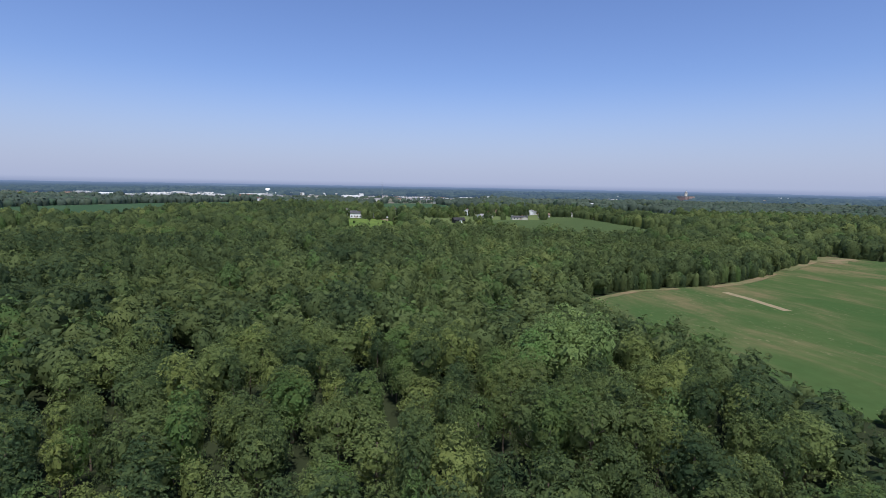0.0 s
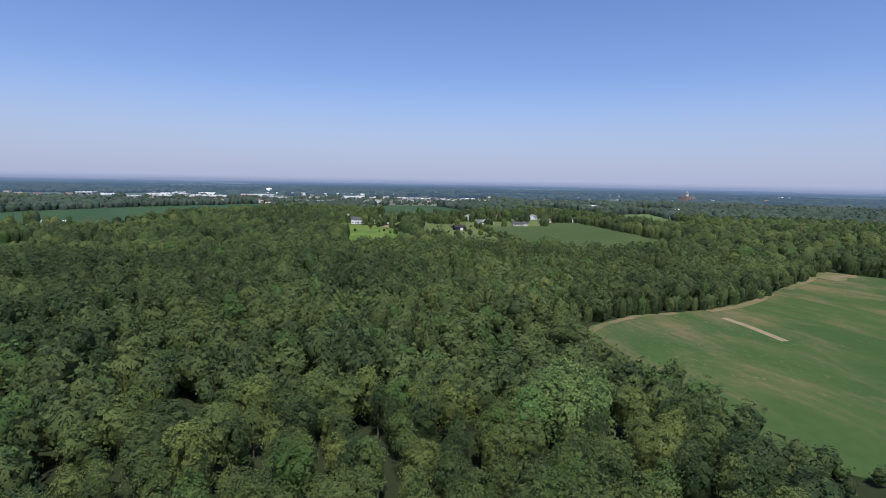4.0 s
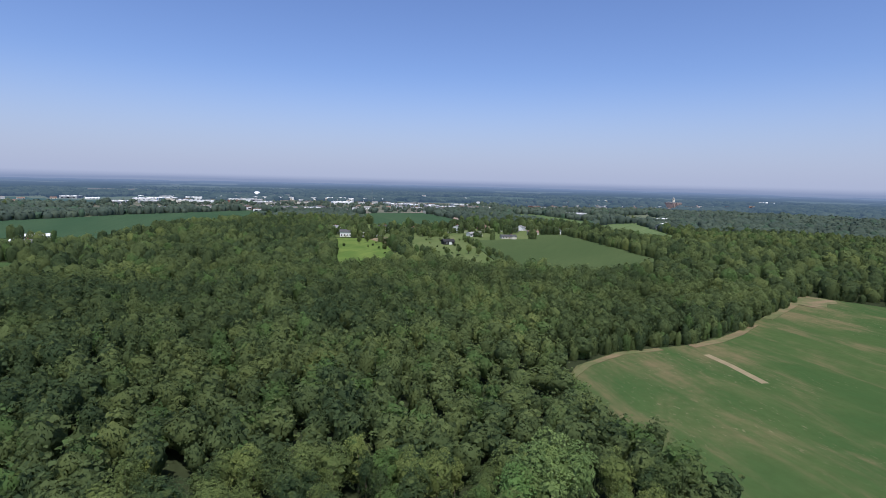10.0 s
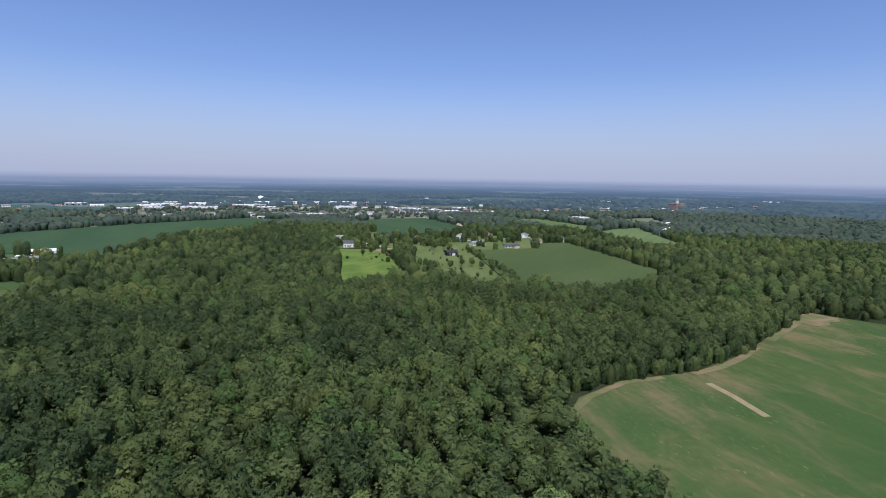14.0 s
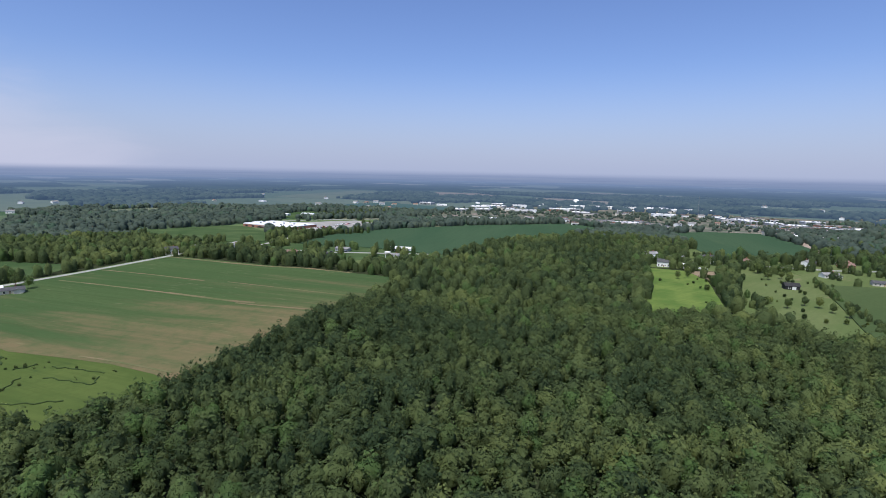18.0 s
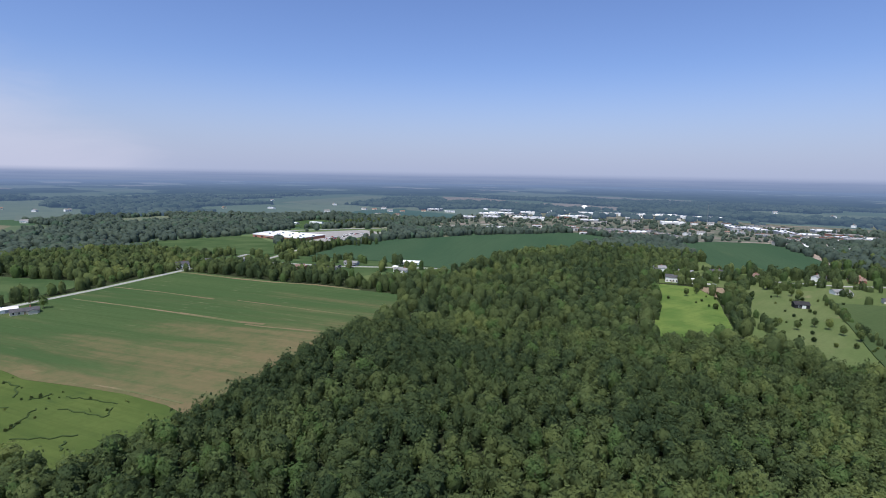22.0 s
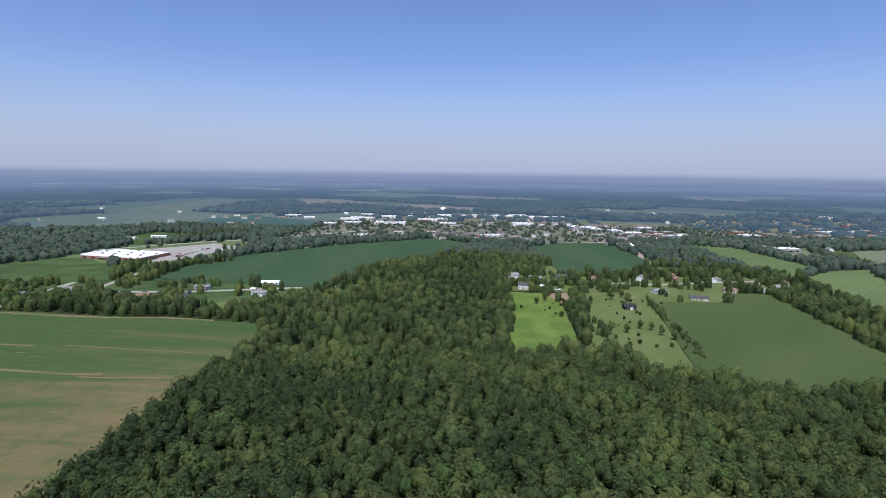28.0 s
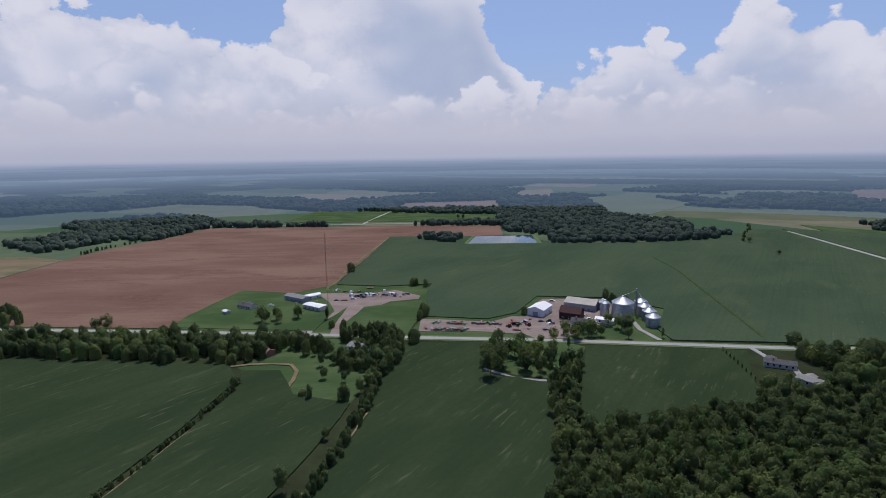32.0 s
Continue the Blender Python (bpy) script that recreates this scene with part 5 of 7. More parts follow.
def forest_tint(px, py):
    """Patches of darker and lighter kinds of tree."""
    base = np.array([0.5 + 0.45 * noise.noise((x * 0.022, y * 0.022, 0.0)) + 0.55 * noise.noise((x * 0.0085, y * 0.0085, 6.0)) for x, y in zip(px, py)])
    fine = np.array([noise.noise((x * 0.07, y * 0.07, 3.0)) for x, y in zip(px, py)])
    dark = np.max([np.exp(-((np.asarray(px) - x) ** 2 + (np.asarray(py) - y) ** 2) / r ** 2) for x, y, r in DARK_STANDS], 0)
    return np.clip(base * 0.80 + 0.30 * fine + rng.random(len(px)) * 0.56 - 0.22 - 0.10 * (np.asarray(py) < -40) - 0.75 * dark, 0, 1)


NEAR = (-54, 46, 30, 96)      # the stand of trees that the flight starts over
px, py = scatter(0, 335, 5.1)
BRIGHT = ((18, 87, 1.1), (22, 91, 1.15), (26, 88, 1.1), (15, 84, 0.95), (21, 83, 1.0), (30, 66, 0.75), (-182, 190, 1.0), (-60, 150, 0.9))
free = np.min([np.hypot(px - x, py - y) for x, y, _ in BRIGHT], 0) > 3.2
px, py = px[free], py[free]
in_near = (px > NEAR[0]) & (px < NEAR[1]) & (py > NEAR[2]) & (py < NEAR[3])
near_pts = np.stack([px[in_near], py[in_near]], 1)
mid_pts = np.stack([px[~in_near], py[~in_near]], 1)

near_kinds = []
NEAR_LOOKS = [(3.7, 14.0, 1.0, "broadleaf tree with a dense dark-green summer crown"), (4.3, 13.0, 1.05, "spreading broadleaf tree with a rounded mid-green crown"),
              (3.2, 15.5, 0.95, "tall narrow broadleaf tree with olive-green leaves"), (4.0, 14.5, 1.0, "woodland tree with an uneven lobed green crown"),
              (3.5, 12.5, 1.0, "younger woodland tree with a light green crown")]
for i, (r, h, slim, label) in enumerate(NEAR_LOOKS):
    v, f = crown(1250, 0.225, r, h, 0.12, 20 + i, slim, None)
    near_kinds.append((quads("crown", v, f, M["near_leaf"]), trunk_mesh(h, 0.22, i), label))
for k, (x, y) in enumerate(near_pts[:296]):
    cr, tk, label = near_kinds[int(rng.integers(0, len(near_kinds)))]
    (s, sh), = crown_sizes([x], [y], 0.56, 1.16)
    sh *= edge_height(x, y)
    m = Matrix.Translation((x, y, 0)) @ Matrix.Rotation(rng.uniform(0, 6.28), 4, "Z") @ Matrix.Diagonal((s, s, sh, 1))
    tree = thing("tree", m, label, "tree", "trees of the wood")
    part("trunk", tk, tree)
    part("crown", cr, tree)

v, f = crown(1250, 0.23, 3.8, 13.0, 0.12, 33, 1.0, None)
bright = (quads("crown", v, f, M["bright_leaf"]), trunk_mesh(13.0, 0.22, 9))
for x, y, s in BRIGHT:
    tree = thing("tree", Matrix.Translation((x, y, 0)) @ Matrix.Rotation(x * 0.7, 4, "Z") @ Matrix.Diagonal((s * 1.15, s * 1.15, s * 1.06, 1)), "vivid light-green broadleaf tree rising from the wood", "tree", "bright trees of the wood")
    part("trunk", bright[1], tree)
    part("crown", bright[0], tree)

temps_mid = [crown(70, 0.66, 4.0, 13.5, 0.03, 40 + i, (1.0, 0.86, 1.06)[i % 3], (5, 7), 0.71) for i in range(9)]
temps_far = [leafy_dome(26, 0.92, 4.5, 13.0, 60 + i, 3, 7) for i in range(8)]
mid_pts = np.concatenate([mid_pts, near_pts[296:]]) if len(near_pts) > 296 else mid_pts
sz = crown_sizes(mid_pts[:, 0], mid_pts[:, 1], 0.62, 1.24)
deep = np.max([np.exp(-((mid_pts[:, 0] - x) ** 2 + (mid_pts[:, 1] - y) ** 2) / r ** 2) for x, y, r in DARK_STANDS], 0)
sz *= (1 + 0.28 * deep * rng.uniform(0, 1, len(sz)))[:, None]
scrub = inside(mid_pts[:, 0], mid_pts[:, 1], SPARSE[2][1])
sz[:, 1] *= np.array([edge_height(x, y) for x, y in mid_pts])
low_edge = (mid_pts[:, 0] > 54) & (mid_pts[:, 0] < 130) & (mid_pts[:, 1] > 20) & (mid_pts[:, 1] < 90)
sz[low_edge] *= 0.45
sz[mid_pts[:, 1] < -40] *= (0.80, 0.92)
mass = np.array([noise.noise((x * 0.03, y * 0.03, 2.0)) for x, y in mid_pts[scrub]])
sz[scrub] *= np.where(mass > -0.12, rng.uniform(0.40, 0.95, len(mass)), rng.uniform(0.14, 0.42, len(mass)))[:, None]
az = np.degrees(np.arctan2(mid_pts[:, 0], mid_pts[:, 1]))
under = (np.hypot(mid_pts[:, 0], mid_pts[:, 1]) < 145) & (np.abs(az) > 52) | (np.hypot(mid_pts[:, 0], mid_pts[:, 1]) < 26)
stuff_trees("inner_woodland", mid_pts[under], sz[under], forest_tint(mid_pts[under, 0], mid_pts[under, 1]), temps_far, M["wood_leaf"], "dense broadleaf wood round the launch place")
mid_pts, sz = mid_pts[~under], sz[~under]
stuff_trees("woodland", mid_pts, sz, forest_tint(mid_pts[:, 0], mid_pts[:, 1]), temps_mid, M["wood_leaf"], "dense broadleaf wood with a rolling green canopy")

px, py = scatter(335, 760, 8.7)
pts = np.stack([px, py], 1)
sz = crown_sizes(px, py, 0.75, 1.38)
stuff_trees("outer_woodland", pts, sz, forest_tint(px, py), temps_far, M["wood_leaf"], "broadleaf woods and tree rows between the fields")

hp, hs = [], []
for width, gap, factor, line in HEDGES:
    for (x0, y0), (x1, y1) in zip(line, line[1:]):
        n = max(1, int(math.hypot(x1 - x0, y1 - y0) / gap * max(1.0, width / gap)))
        for i in range(n):
            t = rng.random()
            hp.append((x0 + (x1 - x0) * t + rng.uniform(-width, width) * 0.5, y0 + (y1 - y0) * t + rng.uniform(-width, width) * 0.5))
            hs.append((factor * rng.uniform(0.55, 1.15), factor * rng.uniform(0.5, 1.15)))
hp, hs = np.array(hp), np.array(hs)
stuff_trees("hedgerow", hp, hs, rng.random(len(hp)) * np.where(hp[:, 1] < -150, 0.52, 0.75), temps_far, M["wood_leaf"], "uneven hedgerows of shrubs and small trees")

sp = []
for n, poly in ((300, SPARSE[2][1]), (70, [(-321, -200), (-375, -138), (-352, -120), (-297, -102), (-280, -150)]), (110, [(-285, -95), (-247, -85), (-206, -98), (-150, -110), (-148, -130), (-190, -148), (-260, -160)])):
    got = 0
    while got < n:
        x, y = rng.uniform(min(p[0] for p in poly), max(p[0] for p in poly)), rng.uniform(min(p[1] for p in poly), max(p[1] for p in poly))
        if inside(np.array([x]), np.array([y]), poly)[0] and noise.noise((x * 0.035, y * 0.035, 12.0)) > -0.10 + rng.uniform(-0.25, 0.15):
            sp.append((x, y))
            got += 1
sp = np.array(sp)
ss = rng.uniform(0.16, 0.52, (len(sp), 1)) * rng.uniform(0.85, 1.15, (len(sp), 2)) * (1.15, 0.75)
stuff_trees("scrub", sp, ss, rng.random(len(sp)) * 0.7, temps_far, M["wood_leaf"], "dense green shrubs and young trees in rough grass")

# single trees that stand apart
lone_kinds = []
for i, (r, h, base, label) in enumerate([(4.2, 11.0, 0.12, "round dark-green shade tree standing alone"), (3.2, 9.0, 0.12, "small round green yard tree"), (1.8, 13.0, 0.05, "slim dark-green columnar tree"), (2.2, 5.0, 0.05, "young green tree in grass")]):
    v, f = crown(260, 0.48, r, h, base, 80 + i, 1.0, None)
    lone_kinds.append((quads("crown", v, f, M["near_leaf"]), trunk_mesh(h, 0.2, 30 + i), label))


LOOK = {"sapling": "young green tree planted in the pasture", "shrub": "low dark-green shrub in open grass", "conifer": "small slim evergreen planted in a row"}


def lone_tree(kind, x, y, s=1.0, name="tree"):
    cr, tk, label = lone_kinds[kind]
    tree = thing(name, Matrix.Translation((x, y, 0)) @ Matrix.Rotation(x * 1.7 + y, 4, "Z") @ Matrix.Diagonal((s, s, s, 1)), label if name == "tree" else LOOK[name], name, "single trees" if name == "tree" else name + "s")
    part("trunk", tk, tree)
    part("crown", cr, tree)


LONE = [(0, -118, -346, 1.1), (0, -126, -338, 1.2), (0, -112, -354, 1.0), (0, -122, -326, 1.1), (0, -132, -348, 1.2), (0, -116, -312, 1.0), (0, -453, 157, 0.9), (0, -437, 159, 0.95), (1, -353, 87, 1.0), (1, -376, 59, 0.7), (0, -406, 94, 1.0), (0, -399, 96, 0.9), (0, -437, 92, 1.2), (0, -395, 77, 1.1), (0, -420, 74, 1.2), (0, -472, 80, 1.3), (0, -478, 70, 1.2), (0, -498, 70, 1.2), (0, -450, 63, 1.1), (0, -405, 56, 1.0), (0, -449, 84, 1.2), (0, -460, 92, 1.1), (0, -484, 88, 1.2), (0, -613, 108, 1.0), (0, -609, 95, 1.1), (0, -624, 119, 1.0), (0, -617, 86, 1.0), (0, -639, 131, 0.9), (0, -630, 124, 1.0), (0, -612, 100, 0.9),
        (0, 235, -350, 1.0), (2, 213, -356, 0.8), (0, 252, -332, 1.1), (0, 243, -336, 0.9), (1, 177, -317, 1.0), (0, 64, -300, 1.35), (0, 70, -296, 1.3), (0, 52, -309, 1.3),
        (2, 21, -262, 1.1), (2, 19, -278, 1.2), (2, 23, -302, 1.0), (0, 24, -357, 1.0), (0, 16, -367, 1.1), (1, 8, -370, 1.0), (0, -7, -384, 1.0), (2, -32, -378, 0.6),
        (0, -603, 169, 1.2), (0, -694, 162, 1.2), (1, -622, 110, 1.2), (0, -308, -129, 0.9), (1, -300, -118, 0.8), 
        (0, -175, -834, 0.9), (0, -206, -996, 0.9), (1, 298, -1041, 1.2), (1, 310, -1046, 1.1), (1, -189, -740, 0.7),
        (0, -10, 560, 1.1), (0, 8, 566, 1.0), (1, 14, 530, 1.0), (1, -3, 545, 0.9), (1, -62, 512, 0.9), (1, -60, 500, 0.7), (0, 4, -396, 1.0), (0, -3, -391, 1.0), (1, -10, -388, 1.0), (0, 20, -374, 0.9), (0, 14, -377, 1.0), (1, 26, -366, 0.9), (0, 38, -350, 1.0), (0, 58, -316, 1.2), (0, 44, -318, 1.1), (0, 30, -358, 0.9), (1, 45, -340, 0.9), (0, 36, -330, 0.9)]
LONE += [(1, -66, 486, 0.8), (3, -40, 450, 1.0), (3, -41, 491, 1.1), (1, -19, 508, 0.8), (0, -1, 529, 0.9), (1, 9, 541, 0.9), (1, 13, 524, 0.7), (1, 22, 435, 0.8), (1, 12, 420, 0.8), (1, 30, 433, 0.9), (0, -1, 411, 0.8), (1, 37, 422, 0.8), (1, 45, 413, 0.9), (1, 2, 429, 0.6),
         (0, 258, -335, 1.25), (0, 249, -342, 1.1), (0, 237, -352, 1.0), (2, 212, -354, 0.75), (0, 354, -283, 1.3), (0, 362, -281, 1.0), (0, 32, -368, 1.0), (0, 23, -363, 1.15), (0, 14, -368, 1.1), (1, -10, -370, 0.9), (0, -10, -395, 1.0), (2, 27, -339, 0.7), (0, 65, -281, 1.6), (0, 61, -293, 1.5), (0, 73, -303, 1.2), (0, 48, -297, 1.4), (0, 45, -311, 1.3), (2, 18, -281, 1.3), (2, 28, -274, 1.1)]
for row in LONE:
    lone_tree(*row)
g = random.Random(5)
for i in range(34):       # young trees in the pasture
    t, w = g.random(), g.random()
    x, y = -8 + 52 * w + 12 * t, 525 - 145 * t + 8 * w
    lone_tree(3, x, y, g.uniform(0.35, 0.75), "sapling")
for i in range(44):       # shrubs along the ditches of the meadow
    x, y = g.choice(g.choice(DITCHES))
    lone_tree(3, x + g.uniform(-4, 4), y + g.uniform(-4, 4), g.uniform(0.14, 0.34), "shrub")
for i in range(14):       # shrubs in the lime meadow
    lone_tree(3, g.uniform(-78, -30), g.uniform(440, 515), g.uniform(0.3, 0.7), "shrub")
for i in range(34):       # shrubs in the southern meadow
    lone_tree(3 if g.random() < 0.7 else 1, g.uniform(-375, -215), g.uniform(-135, -40), g.uniform(0.4, 0.9), "shrub")
for i in range(13):       # row of young trees by the drive
    lone_tree(2, -66 - 1.1 * i, -361 + 5.6 * i, 0.27, "conifer")

# ---- distant woods ----


def land_height(px, py):
    s = tree_share(px, py)
    lump = np.array([noise.noise((x * 0.045, y * 0.045, 5.0)) + 0.6 * noise.noise((x * 0.012, y * 0.012, 9.0)) for x, y in zip(px, py)])
    keep = rng.random(len(px)) < s
    return np.where(keep, np.where(s < 0.95, 0.55, 1.0) * (5.0 + 1.0 * lump + rng.uniform(-1.6, 1.6, len(px))), -2.0), keep


def polar_woods(name, r0, r1, step_r, segs, mat, label):
    radii = [r0]
    while radii[-1] < r1:
        radii.append(radii[-1] * (1 + step_r))
    nr = len(radii)
    a = np.linspace(0, 2 * np.pi, segs, endpoint=False)
    R, A = np.meshgrid(radii, a, indexing="ij")
    A = A + (rng.random(A.shape) - 0.5) * (2 * np.pi / segs) * 0.6
    R = R * (1 + (rng.random(R.shape) - 0.5) * step_r * 0.7)
    px, py = (R * np.sin(A)).ravel(), (R * np.cos(A)).ravel()
    z, wood = land_height(px, py)
    i, j = np.meshgrid(np.arange(nr - 1), np.arange(segs), indexing="ij")
    k = (j + 1) % segs
    f = np.stack([i * segs + j, i * segs + k, (i + 1) * segs + k, (i + 1) * segs + j], -1).reshape(-1, 4)[:, ::-1]
    z = np.where(wood & (np.hypot(px, py) > 2250), z, 0.03)
    az = np.degrees(np.arctan2(px, py)) % 360
    hidden = (az > 60) & (az < 108)
    f = f[~hidden[f].all(1)]
    used, inv = np.unique(f, return_inverse=True)
    tint = np.where(wood, rng.uniform(0.1, 0.4, len(px)), 0.62 + 0.36 * plot_hash(px, py))[used]
    ob = new(name, quads(name, np.stack([px, py, z], 1)[used], inv.reshape(-1, 4), mat, tint, True))
    return tagged(ob, label, "woods", kind="structure")


temps_tiny = [leafy_dome(8, 1.35, 5.6, 12.5, 90 + i, 3, 7) for i in range(7)]
px, py = scatter(745, 1290, 11.2)
pts = np.stack([px, py], 1)
sz = crown_sizes(px, py, 0.9, 1.7)
town_side = (tree_share(px, py) < 0.9)
sz[town_side] *= 0.62
stuff_trees("distant_woodland", pts, sz, forest_tint(px, py), temps_tiny, M["hazed_leaf"], "distant woods, tree belts and town trees in haze-paled green")


temps_far_off = [crown(7, 2.6, 6.6, 12.5, 0.0, 110 + i, 1.0, (2, 5), 0.85) for i in range(5)]
px, py = scatter(60, 1290, 15.5, True)
stuff_trees("eastern_woodland", np.stack([px, py], 1), crown_sizes(px, py, 0.9, 1.6), forest_tint(px, py), temps_far_off, M["wood_leaf"], "broadleaf woods closing the country to the east")
temps_haze = [dome(10.5, 12.0, 130 + i, 3, 7) for i in range(6)]
px, py = scatter(HAZE_FROM, 2300, 20.0)
stuff_trees("backdrop_woods", np.stack([px, py], 1), crown_sizes(px, py, 0.8, 1.5), forest_tint(px, py), temps_haze, hazy("painted_haze_leaves", "wood"), "far blue-green woods and tree belts under painted haze")

polar_woods("backdrop", HAZE_FROM, 4940, 0.012, 900, hazy("painted_haze_plain", "land"), "wooded plain at the horizon under painted blue haze")

# ---- buildings ----


def gable_house(w, d, h, pitch, wall, roof, label, windows=4, chimney=True, wing=0.0, name="house", category="house", door="wood_plank", big_door=False):
    """A gabled building along x: walls, roof, doors, windows and chimney as parts."""
    root = thing(name, Matrix.Identity(4), label, category)
    rise = d / 2 * pitch
    s = Shape()
    s.add([(-w / 2, -d / 2, -0.3), (w / 2, -d / 2, -0.3), (w / 2, d / 2, -0.3), (-w / 2, d / 2, -0.3), (-w / 2, -d / 2, h), (w / 2, -d / 2, h), (w / 2, d / 2, h), (-w / 2, d / 2, h), (-w / 2, 0, h + rise), (w / 2, 0, h + rise)],
          [(0, 1, 5, 4), (2, 3, 7, 6), (1, 2, 6, 9, 5), (3, 0, 4, 8, 7)])
    if wing:
        s.add([(w * 0.1, -d / 2 - wing, -0.3), (w * 0.42, -d / 2 - wing, -0.3), (w * 0.42, -d / 2, -0.3), (w * 0.1, -d / 2, -0.3), (w * 0.1, -d / 2 - wing, h), (w * 0.42, -d / 2 - wing, h), (w * 0.42, -d / 2, h), (w * 0.1, -d / 2, h), (w * 0.26, -d / 2 - wing, h + w * 0.16 * pitch)],
              [(0, 1, 5, 8, 4), (1, 2, 6, 5), (3, 0, 4, 7)])
    part("wall", s.make("wall", M[wall]), root)
    o, t = 0.45, 0.18
    s = Shape()
    drop = o * pitch
    for sg in (-1, 1):
        a = [(-w / 2 - o, 0, h + rise + 0.02), (w / 2 + o, 0, h + rise + 0.02), (w / 2 + o, sg * (d / 2 + o), h - drop + 0.02), (-w / 2 - o, sg * (d / 2 + o), h - drop + 0.02)]
        v = a + [(x, y, z + t) for x, y, z in a]
        f = [(3, 2, 1, 0), (4, 5, 6, 7), (0, 1, 5, 4), (1, 2, 6, 5), (2, 3, 7, 6), (3, 0, 4, 7)]
        s.add(v, f if sg < 0 else [q[::-1] for q in f])
    if wing:
        rw = w * 0.16
        for sg in (-1, 1):
            a = [(w * 0.26, -d / 2 - wing - o, h + rw * pitch + 0.03), (w * 0.26, -d * 0.18, h + rw * pitch + 0.03), (w * 0.26 + sg * (rw + o), -d * 0.18, h - drop + 0.03), (w * 0.26 + sg * (rw + o), -d / 2 - wing - o, h - drop + 0.03)]
            v = a + [(x, y, z + t) for x, y, z in a]
            s.add(v, [(3, 2, 1, 0), (4, 5, 6, 7), (0, 1, 5, 4), (1, 2, 6, 5), (2, 3, 7, 6), (3, 0, 4, 7)])
    part("roof", s.make("roof", M[roof]), root)
    pane = Shape().box(-0.55, -0.04, -0.7, 0.55, 0.04, 0.7).make("window", M["glass"])
    trim = Shape().box(-0.66, -0.03, -0.81, 0.66, 0.03, -0.70).box(-0.66, -0.03, 0.70, 0.66, 0.03, 0.81).box(-0.66, -0.03, -0.70, -0.55, 0.03, 0.70).box(0.55, -0.03, -0.70, 0.66, 0.03, 0.70).make("window_frame", M["white_paint"])
    for sg in (-1, 1):
        for i in range(windows):
            x = -w / 2 + w * (i + 0.6) / (windows + 0.2)
            if wing and sg < 0 and w * 0.05 < x < w * 0.46:
                continue
            win = part("window", pane, root, at=Matrix.Translation((x, sg * (d / 2 + 0.02), min(1.6, h * 0.6))))
            part("window_frame", trim, win)
    dw, dh = (min(4.2, d * 0.4), min(3.8, h * 0.85)) if big_door else (1.0, 2.05)
    part("door", Shape().box(-dw / 2, -0.05, 0, dw / 2, 0.05, dh).make("door", M[door]), root, at=Matrix.Translation((0 if not big_door else w * 0.1, -d / 2 - 0.03, 0)))
    if big_door:
        part("door", Shape().box(-0.05, -dw / 2, 0, 0.05, dw / 2, dh).make("door", M[door]), root, at=Matrix.Translation((w / 2 + 0.03, 0, 0)))
    if chimney:
        part("chimney", Shape().box(-0.4, -0.4, h, 0.4, 0.4, h + rise + 1.0).box(-0.5, -0.5, h + rise + 1.0, 0.5, 0.5, h + rise + 1.15).make("chimney", M["brick"]), root, at=Matrix.Translation((w * 0.22, d * 0.12, 0)))
    return root


def set_down(root, spots, group=""):
    """Puts the first of a kind at the first spot and copies of it at the rest: (x, y, turn) each."""
    if group:
        root["group"] = group
    for i, (x, y, a) in enumerate(spots):
        m = pose(x, y, 0, 0, 0, a)
        if i == 0:
            root.matrix_basis = m
        else:
            copy_thing(root, m)


set_down(gable_house(14, 8, 2.9, 0.42, "white_paint", "grey_roof", "white clapboard farmhouse with a grey shingle roof", 4, True, 4.0), [(-323, 427, 14), (-84, 600, 10), (45, 578, 30), (-362, -436, 75), (-380, -187, 80), (-503, 374, 15), (157, -300, -14)], "houses")
set_down(gable_house(16, 8, 2.7, 0.36, "cream", "dark_roof", "low cream ranch house with a dark roof", 5, True, 3.0), [(-387, 392, 14), (80, 560, 8), (-432, 146, 75), (-355, -310, 78), (36, 651, 20), (-414, 22, 80), (-93, -343, -10), (295, -366, -12), (-398, -66, 80)], "houses")
set_down(gable_house(13, 8.5, 2.8, 0.4, "brick", "brown_roof", "brick house with a brown shingle roof", 4, True, 3.5), [(-415, 379, 12), (-433, 373, 16), (63, 656, 15), (-366, -258, 78), (-443, -28, 80), (213, -276, -15), (124, 694, 25), (-382, -148, 80)], "houses")
set_down(gable_house(15, 7.5, 2.8, 0.34, "grey_wall", "grey_roof", "grey-sided house with a pale shingle roof", 4, False, 3.0), [(-393, 430, 16), (-460, 365, 15), (-531, 346, 12), (95, 640, 25), (-386, -447, 75), (-422, 8, 80), (-103, -318, -40), (-409, 104, 74), (188, 697, 30)], "houses")
set_down(gable_house(12, 9, 4.8, 0.5, "white_paint", "dark_roof", "two-storey white farmhouse with a dark roof", 4, True, 0), [(-88, 548, 8), (-56, 606, 10), (-404, -432, 70), (-475, -82, 82), (-500, 37, 75), (23, -386, -14), (-511, 308, 72)], "houses")
set_down(gable_house(22, 9, 2.9, 0.42, "brick", "brown_roof", "long brick house with a tan and brown roof", 5, True, 5.0), [(-379, -16, 82)], "houses")
set_down(gable_house(24, 9, 3.0, 0.3, "white_paint", "white_roof", "long low white-roofed building", 6, False, 0, "long_shed", "shed"), [(-345, 470, 22)], "")
set_down(gable_house(10.5, 7, 3.2, 0.55, "black_wood", "black_wood", "black timber barn in the pasture", 2, False, 0, "barn", "barn", "white_paint", True), [(15, 497, 20)])
set_down(gable_house(19, 13, 5.6, 0.34, "white_paint", "white_roof", "white metal machine shed with a white roof", 2, False, 0, "machine_shed", "shed", "grey_wall", True), [(56, -414, 76)])
